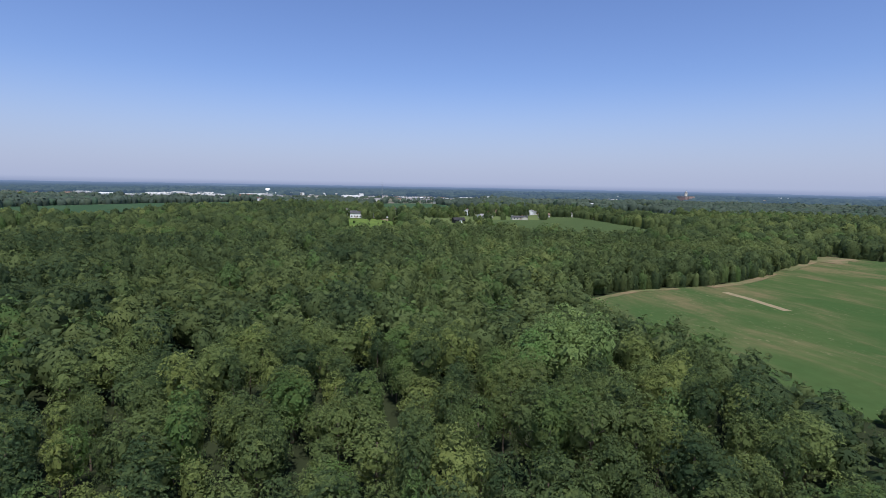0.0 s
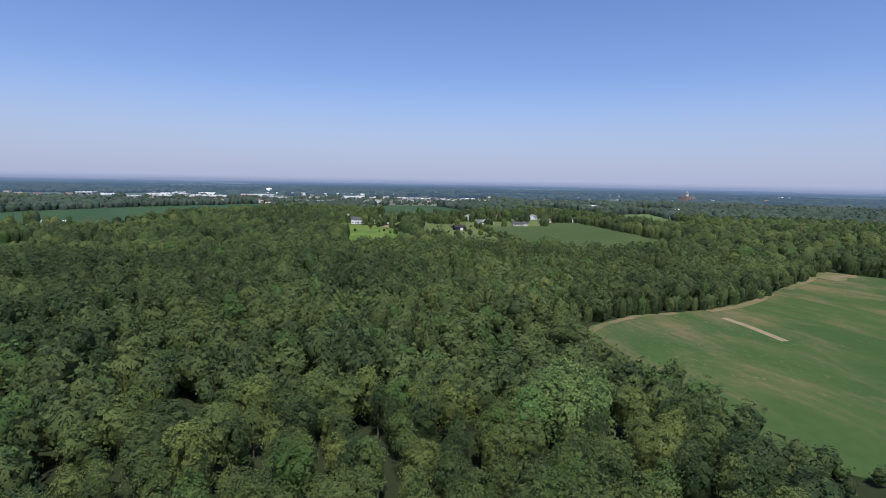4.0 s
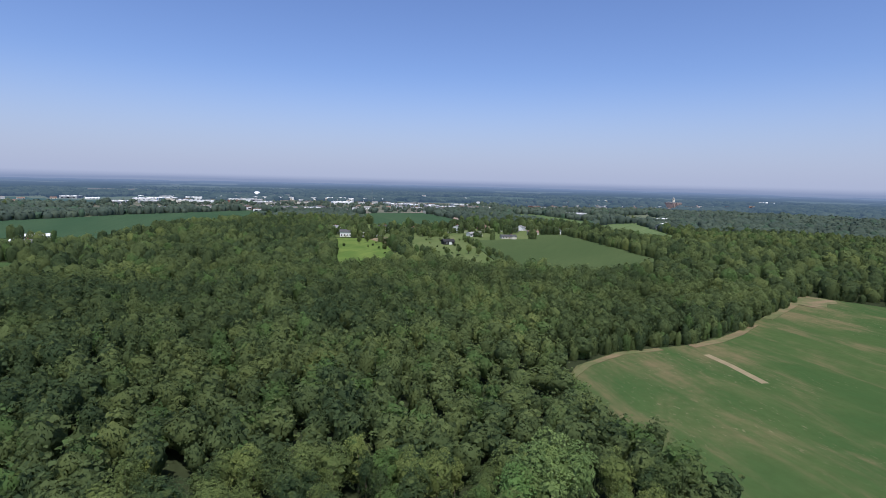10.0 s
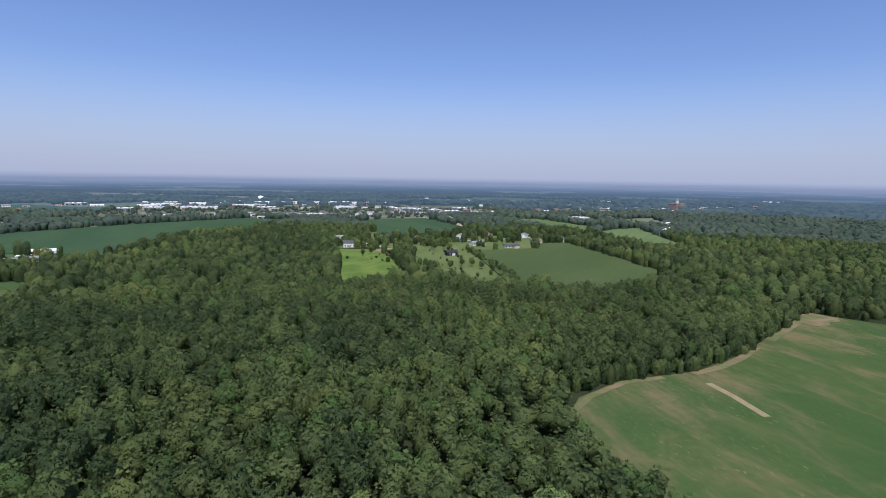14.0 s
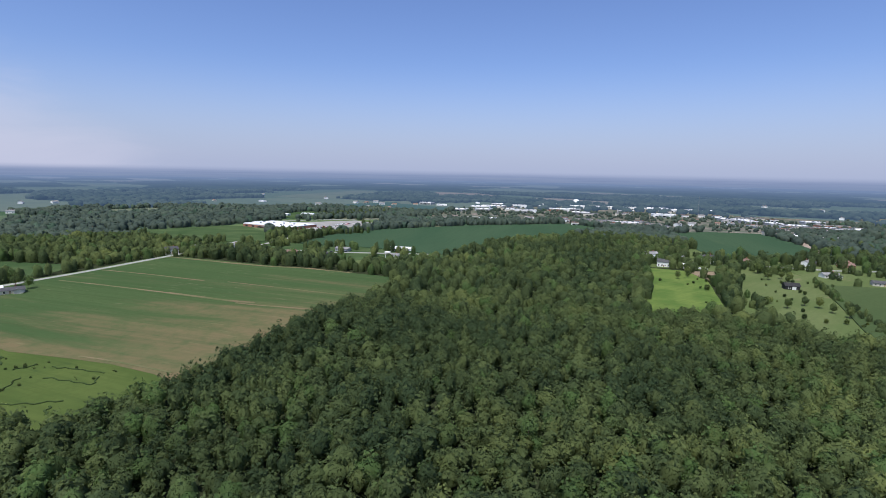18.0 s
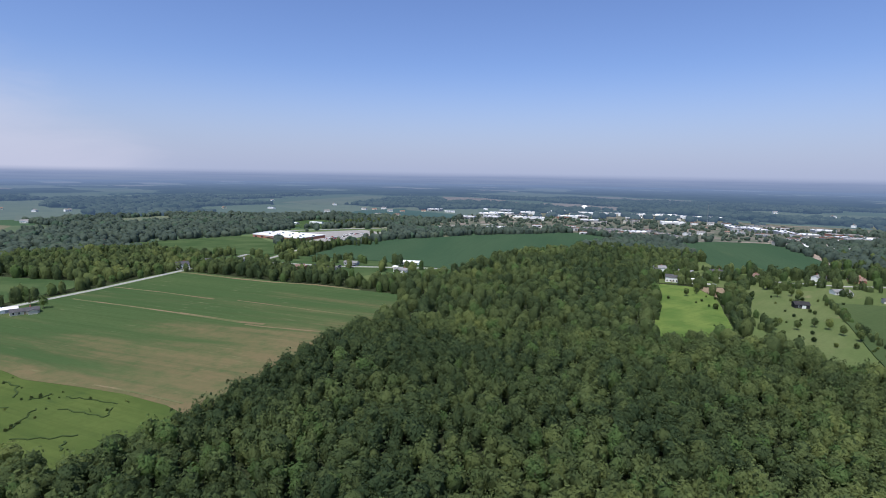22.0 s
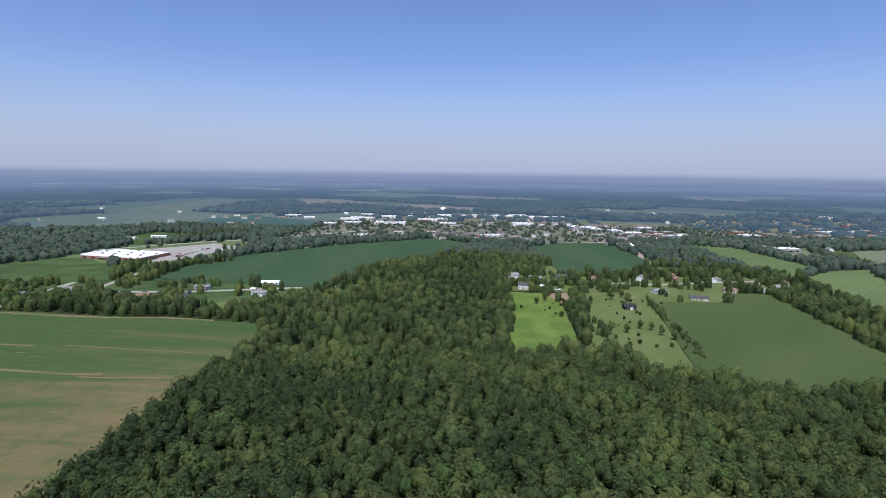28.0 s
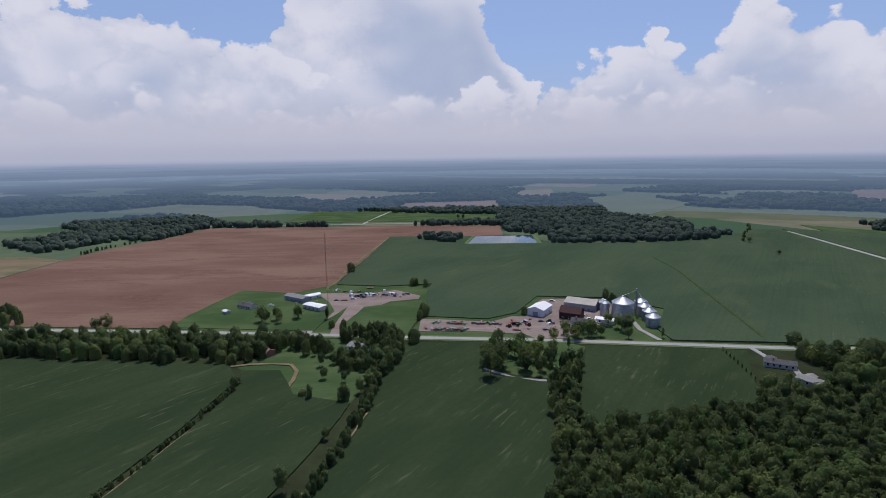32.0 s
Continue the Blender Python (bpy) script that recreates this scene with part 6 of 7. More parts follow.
set_down(gable_house(25, 19, 5.2, 0.26, "grey_wall", "tan_roof", "large open-fronted machine shed with a tan metal roof", 3, False, 0, "machine_shed", "shed", "black_wood", True), [(25, -441, -12)])
set_down(gable_house(16, 11, 5.5, 0.7, "red_wood", "red_wood", "old dark red wooden barn", 3, False, 0, "barn", "barn", "black_wood", True), [(31, -408, -12)])
set_down(gable_house(14, 7, 3.0, 0.3, "white_paint", "white_roof", "small white metal shed", 2, False, 0, "shed", "shed", "grey_wall", True), [(6, -403, -14), (259, -409, 60), (-395, -285, 78), (-444, 139, 75), (-500, 50, 10)], "small sheds")
set_down(gable_house(24, 9, 4.0, 0.3, "grey_wall", "grey_roof", "grey farm shed with a low roof", 4, False, 0, "shed", "shed", "white_paint", True), [(267, -398, -16), (-435, -108, 82), (-450, -72, 80)], "grey sheds")
set_down(gable_house(20, 9, 3.6, 0.14, "cream", "white_roof", "low workshop with a bright white roof", 4, False, 0, "workshop", "workshop", "white_paint", True), [(237, -378, -16)])
set_down(gable_house(5, 4, 2.3, 0.4, "cream", "white_roof", "small garden shed with a pale roof", 1, False, 0, "garden_shed", "shed"), [(301, -347, -20), (-375, -131, 75), (-396, -62, 70), (-440, 0, 80), (-340, 440, 10), (-70, 560, 5)], "garden sheds")


def flat_building(w, d, h, wall, roof, label, units=3, name="shop_building"):
    """A flat-roofed shop or works: walls, roof with parapet, canopy, windows, rooftop units."""
    root = thing(name, Matrix.Identity(4), label, "commercial building", "flat-roofed buildings of the town")
    part("wall", Shape().box(-w / 2, -d / 2, -0.3, w / 2, d / 2, h).make("wall", M[wall]), root)
    s = Shape().box(-w / 2 - 0.15, -d / 2 - 0.15, h, w / 2 + 0.15, d / 2 + 0.15, h + 0.25)
    for q in ((-w / 2 - 0.2, -d / 2 - 0.2, w / 2 + 0.2, -d / 2 + 0.2), (-w / 2 - 0.2, d / 2 - 0.2, w / 2 + 0.2, d / 2 + 0.2), (-w / 2 - 0.2, -d / 2 + 0.2, -w / 2 + 0.2, d / 2 - 0.2), (w / 2 - 0.2, -d / 2 + 0.2, w / 2 + 0.2, d / 2 - 0.2)):
        s.box(q[0], q[1], h + 0.26, q[2], q[3], h + 0.8)
    part("roof", s.make("roof", M[roof]), root)
    part("canopy", Shape().box(-w * 0.2, -d / 2 - 2.0, h * 0.62, w * 0.2, -d / 2, h * 0.62 + 0.4).make("canopy", M["grey_roof"]), root)
    for i in range(max(2, int(w / 12))):
        x = -w / 2 + w * (i + 0.5) / max(2, int(w / 12))
        part("window", Shape().box(-2.4, -0.05, 0.8, 2.4, 0.05, 3.0).make("window", M["glass"]), root, at=Matrix.Translation((x, -d / 2 - 0.03, 0)))
    unit = Shape().box(-1.4, -1.0, 0, 1.4, 1.0, 1.3).box(-1.0, -0.7, 1.3, 1.0, 0.7, 1.5).make("roof_unit", M["steel_dark"])
    for i in range(units):
        part("roof_unit", unit, root, at=Matrix.Translation((-w / 2 + w * (i + 0.5) / units, d * 0.15 * (-1) ** i, h + 0.25)))
    return root


store = flat_building(92, 56, 4.2, "brick", "white_roof", "very large store with a bright white flat roof and brick walls", 9, "superstore")
store.matrix_basis = pose(-629, 551, 0, 0, 0, 4)
part("annex", Shape().box(-58, -16, -0.3, -46.3, 20, 4.2).make("annex", M["white_roof"]), store, "lower white loading wing")
big_a = flat_building(60, 26, 6, "cream", "white_roof", "long white-roofed shop building", 4)
warehouse = flat_building(150, 40, 8, "white_paint", "white_roof", "very long white warehouse in the far woods", 6, "warehouse")
warehouse.matrix_basis = pose(1188, 1886, 0, 0, 0, 35)
set_down(big_a, [(-595, 1190, 5), (-490, 1112, 12), (-392, 1384, 6), (-270, 1405, 12), (434, 1303, 30), (577, 1774, 20), (-160, 1420, 12)])
row_shop = flat_building(46, 24, 6, "white_paint", "white_roof", "long white metal building with a bright roof in a row", 3)
set_down(row_shop, [(-610, 1156, 18), (-560, 1260, 20), (-525, 1385, 20), (-472, 1109, 18), (-432, 1213, 20), (-433, 1363, 22), (-388, 1382, 22), (-343, 1400, 22), (-299, 1419, 22), (-255, 1437, 22), (-205, 1412, 24), (-172, 1399, 24), (-203, 1212, 20)])
big_b = flat_building(36, 22, 5, "grey_wall", "white_roof", "white-roofed commercial building in town", 3)
set_down(big_b, [(-604, 1042, 14), (-565, 1085, 10), (-500, 1306, 12), (-413, 1258, 8), (-631, 1300, 5), (-300, 1290, 10), (470, 1337, 25), (246, 1170, 28), (627, 1731, 15), (-792, 1194, 5), (-361, 1151, 8), (30, 1120, 20), (-440, 868, 40)])
big_e = flat_building(30, 18, 5, "cream", "grey_roof", "grey-roofed commercial building in town", 3)
set_down(big_e, [(-330, 1120, 10), (-280, 1180, 12), (-450, 1320, 8), (-540, 1160, 6), (-220, 1330, 12), (300, 1200, 30), (400, 1360, 28), (560, 1420, 25), (-300, 970, 20), (40, 1095, 15)])
big_c = flat_building(24, 16, 5, "brick", "tan_roof", "brick commercial building with a tan roof", 2)
set_down(big_c, [(-281, 955, 15), (-251, 952, 30), (-212, 939, 20), (-300, 940, 40), (83, 1097, 20), (63, 1010, 25), (98, 1165, 20), (120, 1130, 15), (365, 1254, 35), (423, 1357, 30), (467, 1263, 32), (514, 1319, 30), (277, 1117, 30), (304, 1114, 28), (234, 1234, 30), (-188, 915, 35), (400, 1300, 30), (540, 1370, 28), (380, 1220, 33)])
big_d = flat_building(18, 13, 4.5, "white_paint", "brown_roof", "small shop with a reddish-brown roof", 2)
set_down(big_d, [(-260, 930, 10), (-235, 970, 28), (-320, 955, 33), (-345, 990, 20), (45, 1060, 15), (75, 1060, 24), (105, 1100, 22), (330, 1150, 30), (440, 1240, 30), (490, 1290, 35), (260, 1140, 26), (-404, 966, 20), (-289, 902, 12), (-246, 917, 14), (-207, 929, 16), (-236, 973, 14), (-213, 1019, 18), (-3, 985, 25), (15, 957, 25), (35, 1035, 25), (50, 950, 28), (77, 1017, 28), (99, 1109, 28), (-33, 1080, 24), (12, 1035, 10), (-170, 945, 30), (350, 1190, 12)])
low_sheds = gable_house(26, 10, 3.2, 0.2, "white_paint", "white_roof", "row of low white-roofed storage sheds", 4, False, 0, "storage_shed", "shed", "grey_wall", True)
set_down(low_sheds, [(-518, 782, 40), (-500, 800, 40), (-482, 812, 40), (-467, 832, 42), (-453, 850, 42), (-478, 838, 40), (-424, 880, 45), (-510, 812, 40), (-783, 694, 10), (-755, 730, 20)], "storage sheds")
g = random.Random(11)
town_a = gable_house(13, 9, 4.2, 0.45, "white_paint", "grey_roof", "white town house under a grey roof", 3, True, 0)
town_b = gable_house(12, 8, 3.2, 0.42, "cream", "brown_roof", "cream town house under a brown roof", 3, True, 0)
set_down(gable_house(13, 9, 5.0, 0.6, "white_paint", "white_roof", "tall bright white house at the meadow's end", 3, False, 3.0), [(318, 744, 30), (334, 758, 40), (312, 722, 25), (353, 838, 30), (370, 850, 40)])
for k, (x, y) in enumerate([(-407, 63), (-430, 77), (-473, 61), (-990, 239), (-958, 256), (-1056, 196), (-707, 307), (-807, 386), (-1138, 398), (-908, 277), (-700, 320), (-760, 350), (456, 1017), (405, 862), (427, 877), (447, 888), (470, 916), (518, 966), (447, 1029), (683, 968), (690, 948), (722, 922), (768, 965), (571, 918), (574, 943), (390, 1075), (330, 1010), (62, 672), (30, 640), (-20, 618), (-147, 590), (-175, 590), (-110, 600)]):
    copy_thing((town_a, town_b)[k % 2], pose(x, y, 0, 0, 0, 25 + 37 * k % 90))
ZONES = [(150, 1250, 420, 320), (-60, 1080, 150, 120), (560, 1330, 260, 250), (-860, 1050, 160, 160), (150, 640, 70, 50), (330, 1420, 300, 260), (900, 1250, 260, 200)]
spots = []
while len(spots) < 64:
    cx, cy, rx, ry = ZONES[len(spots) % len(ZONES)]
    x, y = cx + g.uniform(-rx, rx) * 0.7, cy + g.uniform(-ry, ry) * 0.7
    if all(math.hypot(x - q[0], y - q[1]) > 22 for q in spots):
        spots.append((x, y, g.uniform(0, 90)))
set_down(town_a, spots[:32], "houses of the town")
set_down(town_b, spots[32:], "houses of the town")

g = random.Random(21)
TOWN = [(300, 1170, 150, 60, 16), (470, 1310, 120, 70, 16), (-240, 945, 90, 40, 10), (70, 1080, 60, 90, 8), (-360, 1250, 220, 110, 8), (620, 1420, 150, 100, 12), (850, 1540, 180, 120, 10)]
for cx, cy, rx, ry, n in TOWN:
    for i in range(n):
        kind = (big_c, big_d, big_e, big_c, big_d, big_b)[g.randrange(6)]
        copy_thing(kind, pose(cx + g.uniform(-rx, rx), cy + g.uniform(-ry, ry), 0, 0, 0, 30 + g.choice((0, 90)) + g.uniform(-5, 5)))
for (x0, y0), (x1, y1), n in (((-85, 1218), (23, 1107), 7), ((1, 935), (100, 935), 7), ((174, 1066), (263, 975), 9), ((336, 1135), (463, 1083), 12), ((463, 1083), (554, 1208), 9), ((420, 1000), (510, 1010), 5), ((-120, 1260), (60, 1230), 6)):
    for i in range(n):
        t = (i + g.uniform(0.1, 0.9)) / n
        copy_thing((big_d, big_c, big_e, big_d, big_b)[g.randrange(5)], pose(x0 + (x1 - x0) * t + g.uniform(-14, 14), y0 + (y1 - y0) * t + g.uniform(-18, 18), 0, 0, 0, 28 + g.choice((0, 90)) + g.uniform(-5, 5)))
# farmsteads scattered through the distant fields
spots = []
while len(spots) < 26:
    a, r = radians(g.choice((g.uniform(-190, -20), g.uniform(-45, 38)))), g.uniform(1000, 1850)
    x, y = r * math.sin(a), r * math.cos(a)
    if tree_share(np.array([x, x + 20, x - 20, x, x]), np.array([y, y, y, y + 20, y - 20])).max() < 0.2 and not any(inside(np.array([x]), np.array([y]), f[4])[0] for f in FIELDS) and all(math.hypot(x - q[0], y - q[1]) > 60 for q in spots):
        spots.append((x, y))
        copy_thing((town_a, town_b, town_a, town_b, low_sheds)[g.randrange(5)], pose(x, y, 0, 0, 0, g.uniform(0, 180)))

# water tower
tower = thing("water_tower", pose(-493, 1521, -30), "white water tower with a bulb tank on legs", "water tower")
part("tank", Shape().ring(0, 0, [(0.5, 31), (6.5, 33), (9.0, 36.5), (9.0, 40), (7.2, 43.2), (3.5, 45), (0.4, 45.5)], 24).make("tank", M["white_paint"], True), tower)
part("riser", Shape().ring(0, 0, [(1.3, -0.3), (1.0, 31)], 12).make("riser", M["white_paint"]), tower)
leg = Shape().bar((9.5, 0, -0.3), (8.0, 0, 35), 0.45, 6).make("leg", M["white_paint"])
for i in range(6):
    part("leg", leg, tower, at=Matrix.Rotation(i * math.pi / 3, 4, "Z"))
part("balcony", Shape().ring(0, 0, [(9.1, 36.4), (10.2, 36.4), (10.2, 37.4), (9.1, 37.4)], 24, False).make("balcony", M["white_paint"]), tower)

# courthouse with a dome
court = thing("courthouse", pose(649, 1440, -1, 0, 0, 30), "red brick courthouse with a pale domed clock tower", "courthouse")
part("wall", Shape().box(-19, -13, -0.3, 19, 13, 15).box(-7, -16, -0.3, 7, 16, 16).make("wall", M["old_brick"]), court)
part("roof", Shape().box(-19.5, -13.5, 15, 19.5, 13.5, 16).box(-7.5, -16.5, 16, 7.5, 16.5, 17).make("roof", M["grey_roof"]), court)
part("drum", Shape().ring(0, 0, [(3.8, 17), (3.8, 23), (4.1, 23.2), (4.1, 24)], 16).make("drum", M["cream"]), court)
part("dome", Shape().ring(0, 0, [(3.7, 24), (3.4, 26), (2.6, 28), (1.1, 29.2), (0.4, 29.6), (0.3, 32)], 16).make("dome", M["grey_roof"], True), court)
for i in range(6):
    for sg in (-1, 1):
        part("window", Shape().box(-0.9, -0.05, 3, 0.9, 0.05, 12).make("window", M["glass"]), court, at=Matrix.Translation((-16.5 + 6.6 * i, sg * (13.03 if abs(-16.5 + 6.6 * i) > 7 else 16.03), 0)))

# thin lattice tower in the town
pylon = thing("radio_tower", pose(-150, 1330, 0), "thin grey lattice radio tower in the town", "radio tower")
s = Shape()
for i in range(3):
    a = 2 * math.pi * i / 3
    s.bar((1.2 * math.cos(a), 1.2 * math.sin(a), -0.3), (0.3 * math.cos(a), 0.3 * math.sin(a), 42), 0.14)
for k in range(14):
    r = 1.2 - 0.9 * k / 14
    for i in range(3):
        a, b = 2 * math.pi * i / 3, 2 * math.pi * (i + 1) / 3
        s.bar((r * math.cos(a), r * math.sin(a), k * 3), (r * math.cos(b), r * math.sin(b), k * 3 + 3), 0.08)
part("lattice", s.make("lattice", M["steel_dark"]), pylon)

# ---- grain farm ----


def grain_bin(r, h, cone, label):
    root = thing("grain_bin", Matrix.Identity(4), label, "grain bin")
    lv = [(r, -0.3)]
    k = int(h / 1.1)
    for i in range(k):
        z = h * i / k
        lv += [(r, z + 0.02), (r + 0.06, z + 0.10), (r, z + 0.2)]
    lv.append((r, h))
    part("wall", Shape().ring(0, 0, lv, 36, False).make("wall", M["steel"], True), root)
    part("roof", Shape().ring(0, 0, [(r + 0.25, h - 0.05), (r + 0.25, h + 0.12), (0.9, h + cone), (0.9, h + cone + 0.5), (0.1, h + cone + 0.7)], 36).make("roof", M["steel"]), root)
    rib = Shape().bar((r + 0.2, 0, h + 0.2), (0.9, 0, h + cone + 0.08), 0.07).make("roof_rib", M["steel"])
    for i in range(12):
        part("roof_rib", rib, root, at=Matrix.Rotation(i * math.pi / 6, 4, "Z"))
    s = Shape().bar((r + 0.35, -0.25, 0), (r + 0.35, -0.25, h), 0.04).bar((r + 0.35, 0.25, 0), (r + 0.35, 0.25, h), 0.04)
    for i in range(int(h / 0.6)):
        s.bar((r + 0.35, -0.25, 0.4 + i * 0.6), (r + 0.35, 0.25, 0.4 + i * 0.6), 0.03)
    part("ladder", s.make("ladder", M["steel_dark"]), root, at=Matrix.Rotation(0.9, 4, "Z"))
    part("hatch", Shape().box(r - 0.02, -0.5, 0.6, r + 0.16, 0.5, 1.9).make("hatch", M["steel_dark"]), root, at=Matrix.Rotation(2.2, 4, "Z"))
    return root


set_down(grain_bin(8.0, 13.0, 4.6, "large corrugated galvanised grain bin with a conical roof"), [(-6, -417, 0)])
set_down(grain_bin(5.2, 7.0, 3.0, "small corrugated galvanised grain bin with a shiny conical roof"), [(-20, -446, 0), (-22, -432, 20), (-25, -419, 40), (-27, -404, 10)], "small grain bins")
set_down(grain_bin(3.4, 11.0, 2.0, "slim galvanised storage bin"), [(7, -419, 0)])
set_down(grain_bin(4.2, 6.0, 2.2, "pale squat storage bin"), [(9, -440, 0)])
legt = thing("grain_elevator", pose(-16, -428, 0), "tall dark grain elevator leg with spouts", "grain elevator")
s = Shape()
for x in (-0.9, 0.9):
    for y in (-0.9, 0.9):
        s.bar((x, y, -0.3), (x, y, 19), 0.08)
for k in range(7):
    z = 2.6 * k
    for a, b in (((-0.9, -0.9), (0.9, -0.9)), ((0.9, -0.9), (0.9, 0.9)), ((0.9, 0.9), (-0.9, 0.9)), ((-0.9, 0.9), (-0.9, -0.9))):
        s.bar((*a, z), (*b, z + 2.6), 0.05).bar((*a, z + 2.6), (*b, z + 2.6), 0.05)
part("tower_frame", s.make("tower_frame", M["steel_dark"]), legt)
part("bucket_leg", Shape().box(-0.45, -0.3, 0, 0.45, 0.3, 20).box(-0.7, -0.5, 20, 0.7, 0.5, 21.4).make("bucket_leg", M["steel_dark"]), legt)
for q in ((10, 11, 18.2), (-4, -18, 10.5), (-9, 9, 10.5)):
    part("spout", Shape().bar((0, 0, 20), q, 0.11, 6).make("spout", M["steel"]), legt)

# radio mast with guys
mast = thing("radio_mast", pose(226, -380, 0), "slender guyed radio mast painted in red and white bands", "radio mast")
for k in range(8):
    s = Shape()
    z0, z1 = k * 8.0, k * 8.0 + 8.0
    pts = [(0.5 * math.cos(2 * math.pi * i / 3), 0.5 * math.sin(2 * math.pi * i / 3)) for i in range(3)]
    for i in range(3):
        s.bar((*pts[i], z0 if k else -0.3), (*pts[i], z1), 0.055)
        for j in range(5):
            s.bar((*pts[i], z0 + 1.6 * j), (*pts[(i + 1) % 3], z0 + 1.6 * j + 1.6), 0.03)
    part("mast_section", s.make("mast_section", M["mast_red" if k % 2 else "steel_dark"]), mast)
for i in range(3):
    a = 2 * math.pi * i / 3 + 0.4
    for z in (30, 62):
        part("guy_wire", Shape().bar((0, 0, z), (34 * math.cos(a), 34 * math.sin(a), 0), 0.025).make("guy_wire", M["steel_dark"]), mast)

# ---- vehicles and machines ----


def vehicle(paint, label, l=4.5, w=1.8, h=1.45, name="car"):
    root = thing(name, Matrix.Identity(4), label, name)
    prof = [(-l / 2, 0.35), (-l / 2, 0.85), (-l * 0.42, 0.95), (-l * 0.22, 0.95), (-l * 0.12, h), (l * 0.28, h), (l * 0.40, 0.95), (l / 2, 0.9), (l / 2, 0.35)]
    k = len(prof)
    v = [(x, -w / 2, z) for x, z in prof] + [(x, w / 2, z) for x, z in prof]
    part("body", Shape().add(v, [tuple(range(k)), tuple(range(k, 2 * k))[::-1]] + [(i, i + k, (i + 1) % k + k, (i + 1) % k) for i in range(k)]).make("body", M[paint]), root)
    for sg in (-1, 1):
        part("side_window", Shape().box(-l * 0.12, -0.02, 1.0, l * 0.3, 0.02, h - 0.1).make("side_window", M["glass"]), root, at=Matrix.Translation((0, sg * (w / 2 + 0.01), 0)))
    part("windscreen", Shape().add([(-l * 0.235, -w * 0.42, 0.99), (-l * 0.235, w * 0.42, 0.99), (-l * 0.135, w * 0.42, h - 0.03), (-l * 0.135, -w * 0.42, h - 0.03)], [(0, 1, 2, 3)]).make("windscreen", M["glass"]), root)
    wheel = Shape().ring(0, 0, [(0.34, -0.11), (0.34, 0.11)], 12).make("wheel", M["rubber"])
    for x in (-l * 0.31, l * 0.31):
        for y in (-w / 2, w / 2):
            part("wheel", wheel, root, at=Matrix.Translation((x, y, 0.34)) @ Matrix.Rotation(math.pi / 2, 4, "X"))
    return root


def machine(paint, label, name="tractor"):
    """A tractor: bonnet, cab, big rear and small front wheels."""
    root = thing(name, Matrix.Identity(4), label, name)
    part("bonnet", Shape().box(-2.2, -0.45, 0.8, 0.2, 0.45, 1.75).make("bonnet", M[paint]), root)
    part("cab", Shape().box(0.2, -0.75, 1.0, 1.7, 0.75, 2.75).make("cab", M["glass"]), root)
    part("cab_roof", Shape().box(0.1, -0.85, 2.75, 1.8, 0.85, 2.95).make("cab_roof", M[paint]), root)
    part("exhaust", Shape().ring(-1.0, 0.2, [(0.06, 1.75), (0.06, 2.8)], 8).make("exhaust", M["rubber"]), root)
    for x, r in ((-1.7, 0.5), (1.2, 0.85)):
        wh = Shape().ring(0, 0, [(r * 0.5, -0.22), (r, -0.2), (r, 0.2), (r * 0.5, 0.22)], 14).make("wheel", M["rubber"])
        for y in (-0.95, 0.95):
            part("wheel", wh, root, at=Matrix.Translation((x, y, r)) @ Matrix.Rotation(math.pi / 2, 4, "X"))
    return root


def implement(paint, label):
    """A towed farm implement: frame, drawbar, row of shanks and wheels."""
    root = thing("implement", Matrix.Identity(4), label, "farm implement")
    part("frame", Shape().box(-1.2, -3.0, 0.7, -1.0, 3.0, 0.9).box(0.6, -3.0, 0.7, 0.8, 3.0, 0.9).box(-1.0, -2.9, 0.7, 0.6, -2.7, 0.9).box(-1.0, 2.7, 0.7, 0.6, 2.9, 0.9).make("frame", M[paint]), root)
    part("drawbar", Shape().bar((-1.1, 0, 0.8), (-3.4, 0, 0.5), 0.1).make("drawbar", M[paint]), root)
    part("hopper", Shape().box(-0.6, -2.6, 0.9, 0.3, 2.6, 1.6).make("hopper", M[paint]), root)
    sh = Shape().bar((0, 0, 0.8), (0.3, 0, 0.05), 0.06).make("shank", M["steel_dark"])
    for i in range(7):
        part("shank", sh, root, at=Matrix.Translation((0.7, -2.7 + 0.9 * i, 0)))
    return root


g = random.Random(3)


def strew(root, n, box, turn=None):
    x0, y0, x1, y1, w = box
    out = []
    while len(out) < n:
        t = g.random()
        out.append((x0 + (x1 - x0) * t + g.uniform(-w, w), y0 + (y1 - y0) * t + g.uniform(-w, w), g.uniform(0, 180) if turn is None else turn))
    set_down(root, out)


for paint, label, n in (("rust", "faded red farm implement parked in the dirt row", 11), ("steel_dark", "rusty grey implement parked in the dirt row", 10), ("car_green", "green farm implement in the yard", 5)):
    strew(implement(paint, label), n, (126, -369, 80, -377, 2.5))
    strew(implement(paint, label), n, (132, -352, 98, -358, 2.0))
for paint, label, n in (("car_green", "green tractor parked in the farmyard", 3), ("car_red", "red tractor parked in the farmyard", 3)):
    strew(machine(paint, label), n, (75, -376, 42, -388, 6))
for paint, label, n in (("car_white", "white car parked on the lot", 10), ("car_dark", "dark car parked on the lot", 12), ("car_red", "red car parked on the lot", 6)):
    strew(vehicle(paint, label), n, (-590, 660, -562, 560, 9), 22)
strew(vehicle("car_white", "white pickup parked at the farm", 5.4, 2.0, 1.8, "pickup_truck"), 7, (42, -440, 10, -400, 5))
strew(vehicle("car_dark", "dark pickup parked in the work yard", 5.4, 2.0, 1.8, "pickup_truck"), 10, (236, -416, 178, -442, 5))
strew(vehicle("car_white", "white trailer van in the work yard", 7.0, 2.3, 2.7, "van"), 6, (240, -415, 185, -442, 5))
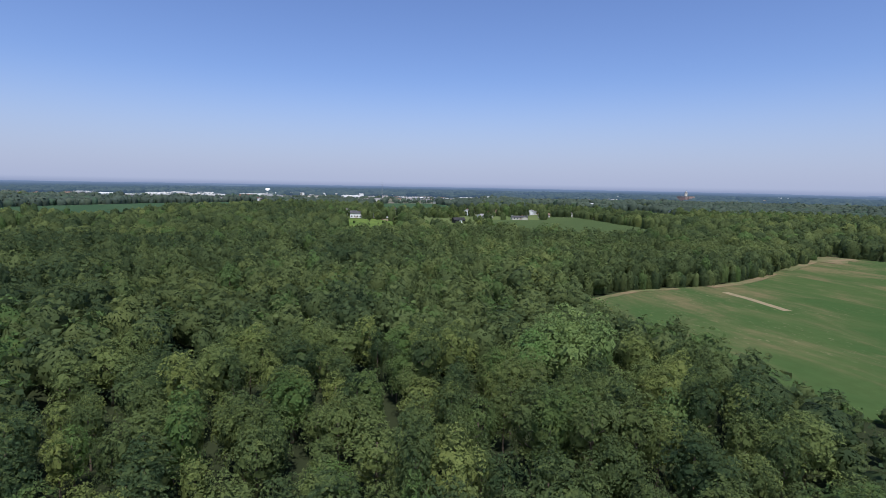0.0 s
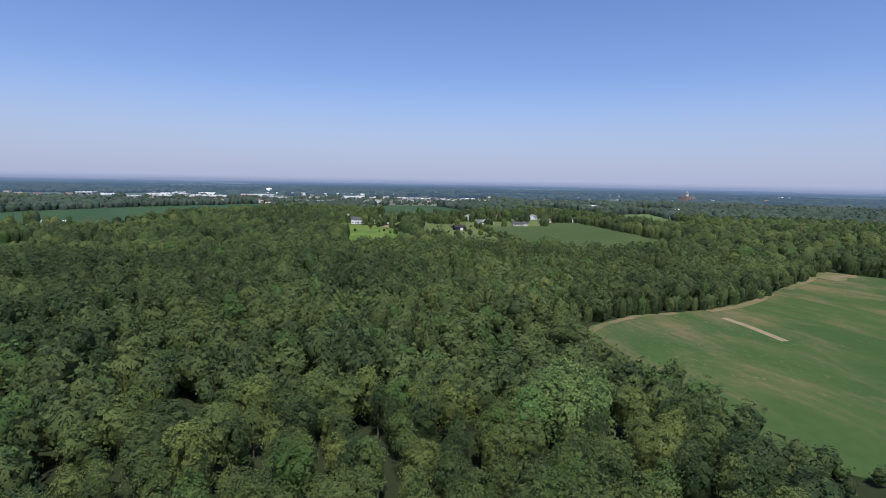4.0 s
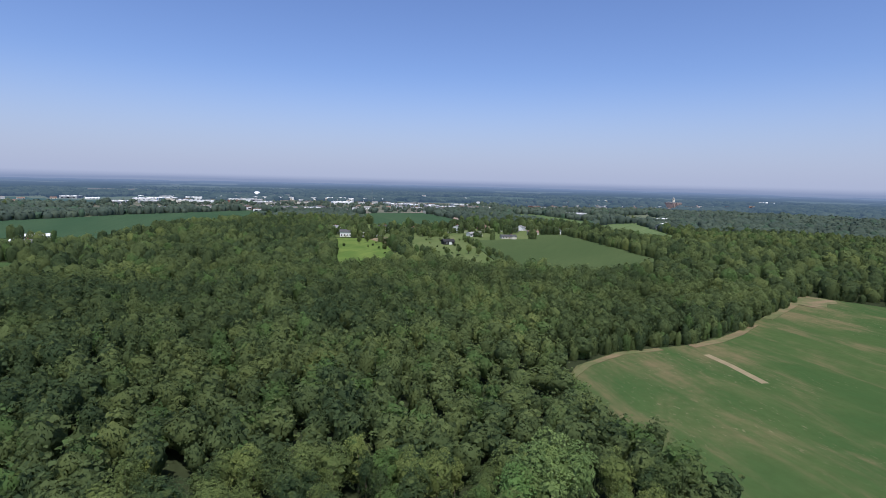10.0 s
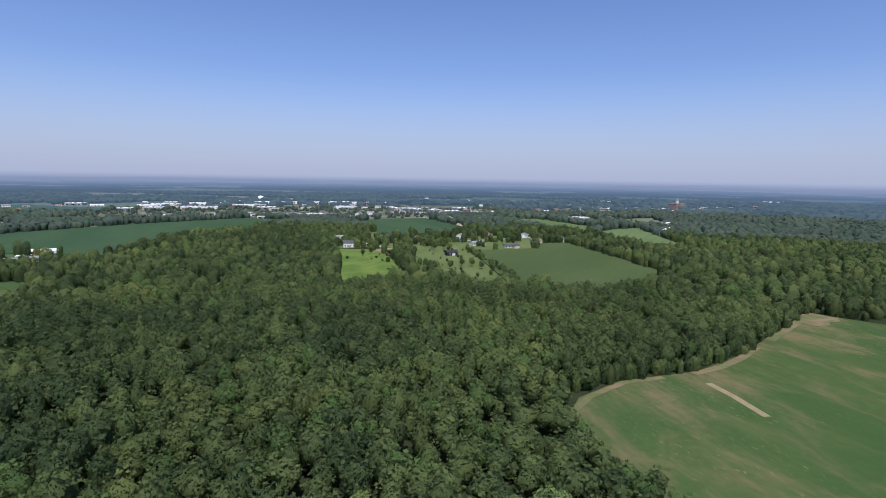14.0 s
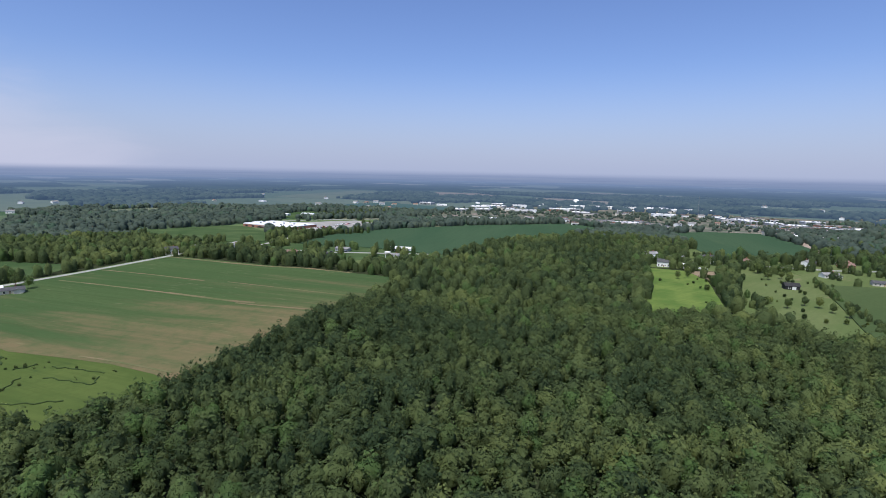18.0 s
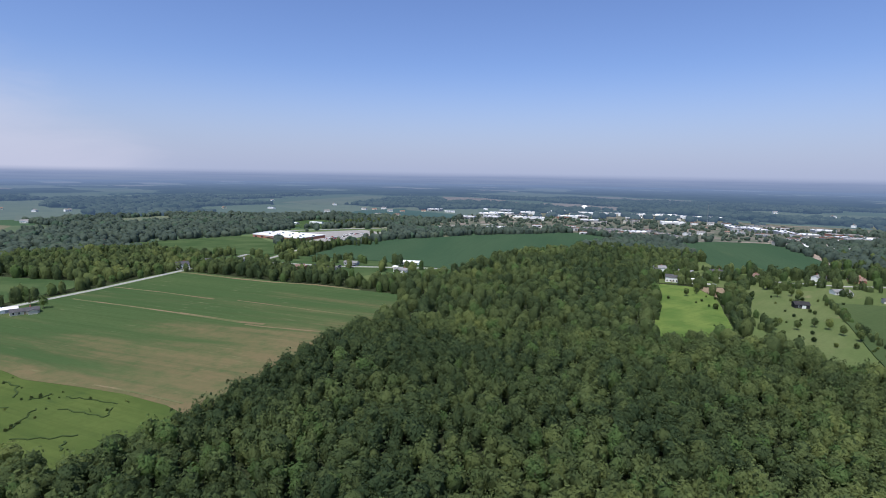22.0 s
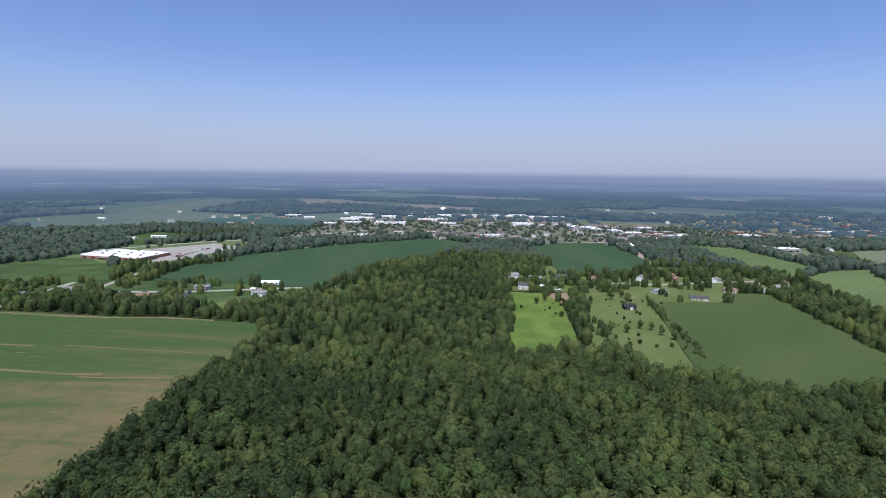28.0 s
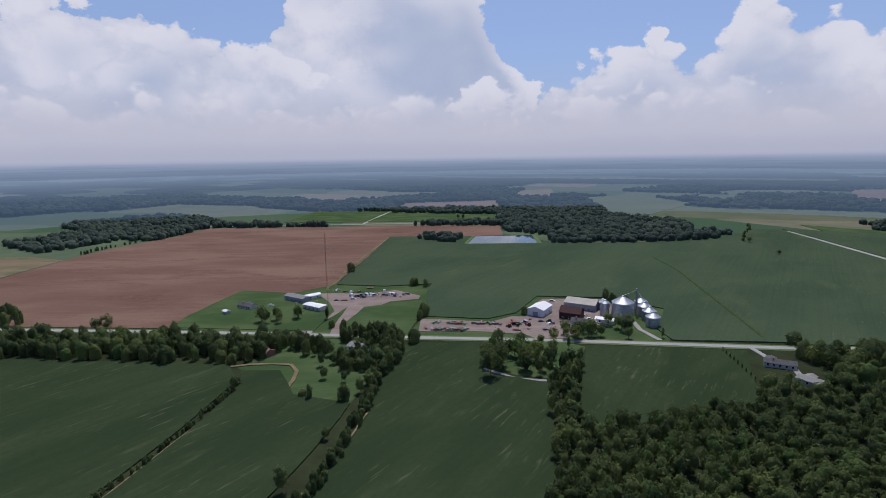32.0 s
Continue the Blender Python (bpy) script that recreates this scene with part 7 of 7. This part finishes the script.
strew(vehicle("car_white", "white car parked by a house", 4.5, 1.8, 1.5), 14, (-405, -440, -425, 20, 7), 80)
strew(vehicle("car_dark", "dark car parked by a house", 4.5, 1.8, 1.5), 12, (-470, 375, -330, 440, 7), 30)
strew(vehicle("car_white", "pale car on the white farm's forecourt", 4.5, 1.8, 1.5), 7, (-75, 545, -50, 556, 4), 10)
for paint, name, label, dims, spots in (
        ("car_white", "pickup_truck", "white pickup parked in the work yard", (5.4, 2.0, 1.8), [(279, -376, 30), (250, -439, 80), (234, -436, 100), (220, -413, 20), (45, -387, 60), (51, -452, 0), (11, -455, 40)]),
        ("car_dark", "car", "dark car parked in the work yard", (4.5, 1.8, 1.45), [(269, -354, 10), (241, -437, 75), (228, -440, 95), (233, -406, 30), (46, -373, 20), (43, -390, 120), (52, -392, 35)]),
        ("rust", "trailer", "rusty flat trailer standing in the yard", (6.5, 2.3, 1.2), [(226, -408, 15), (244, -378, 60), (224, -455, 40), (66, -367, 5), (70, -384, 170)]),
        ("steel", "trailer", "grey livestock trailer standing in the yard", (7.0, 2.3, 2.5), [(215, -430, 10), (190, -436, 80), (205, -446, 120), (5, -448, 70), (63, -386, 150)])):
    set_down(vehicle(paint, label, *dims, name), spots)
for x, y in ((262, -388), (248, -398), (229, -424), (208, -440), (199, -428), (182, -432), (74, -390), (58, -372), (61, -396), (38, -395), (20, -398), (13, -436)):
    pile = thing("junk_pile", pose(x, y, 0, 0, 0, x * 7 % 90), "low heap of scrap and timber in the dirt yard", "junk pile", "scrap heaps")
    part("crate", Shape().box(-1.2, -0.8, 0, 0.4, 0.7, 0.9).make("crate", M["wood_plank"]), pile)
    part("drum", Shape().ring(1.0, 0.3, [(0.45, 0), (0.45, 1.1), (0.3, 1.15)], 12).make("drum", M["rust"]), pile)
    part("beam", Shape().bar((-1.8, 1.0, 0.15), (1.6, 0.9, 0.9), 0.14).bar((-1.6, 1.3, 0.1), (1.9, 1.5, 0.3), 0.12).make("beam", M["steel_dark"]), pile)
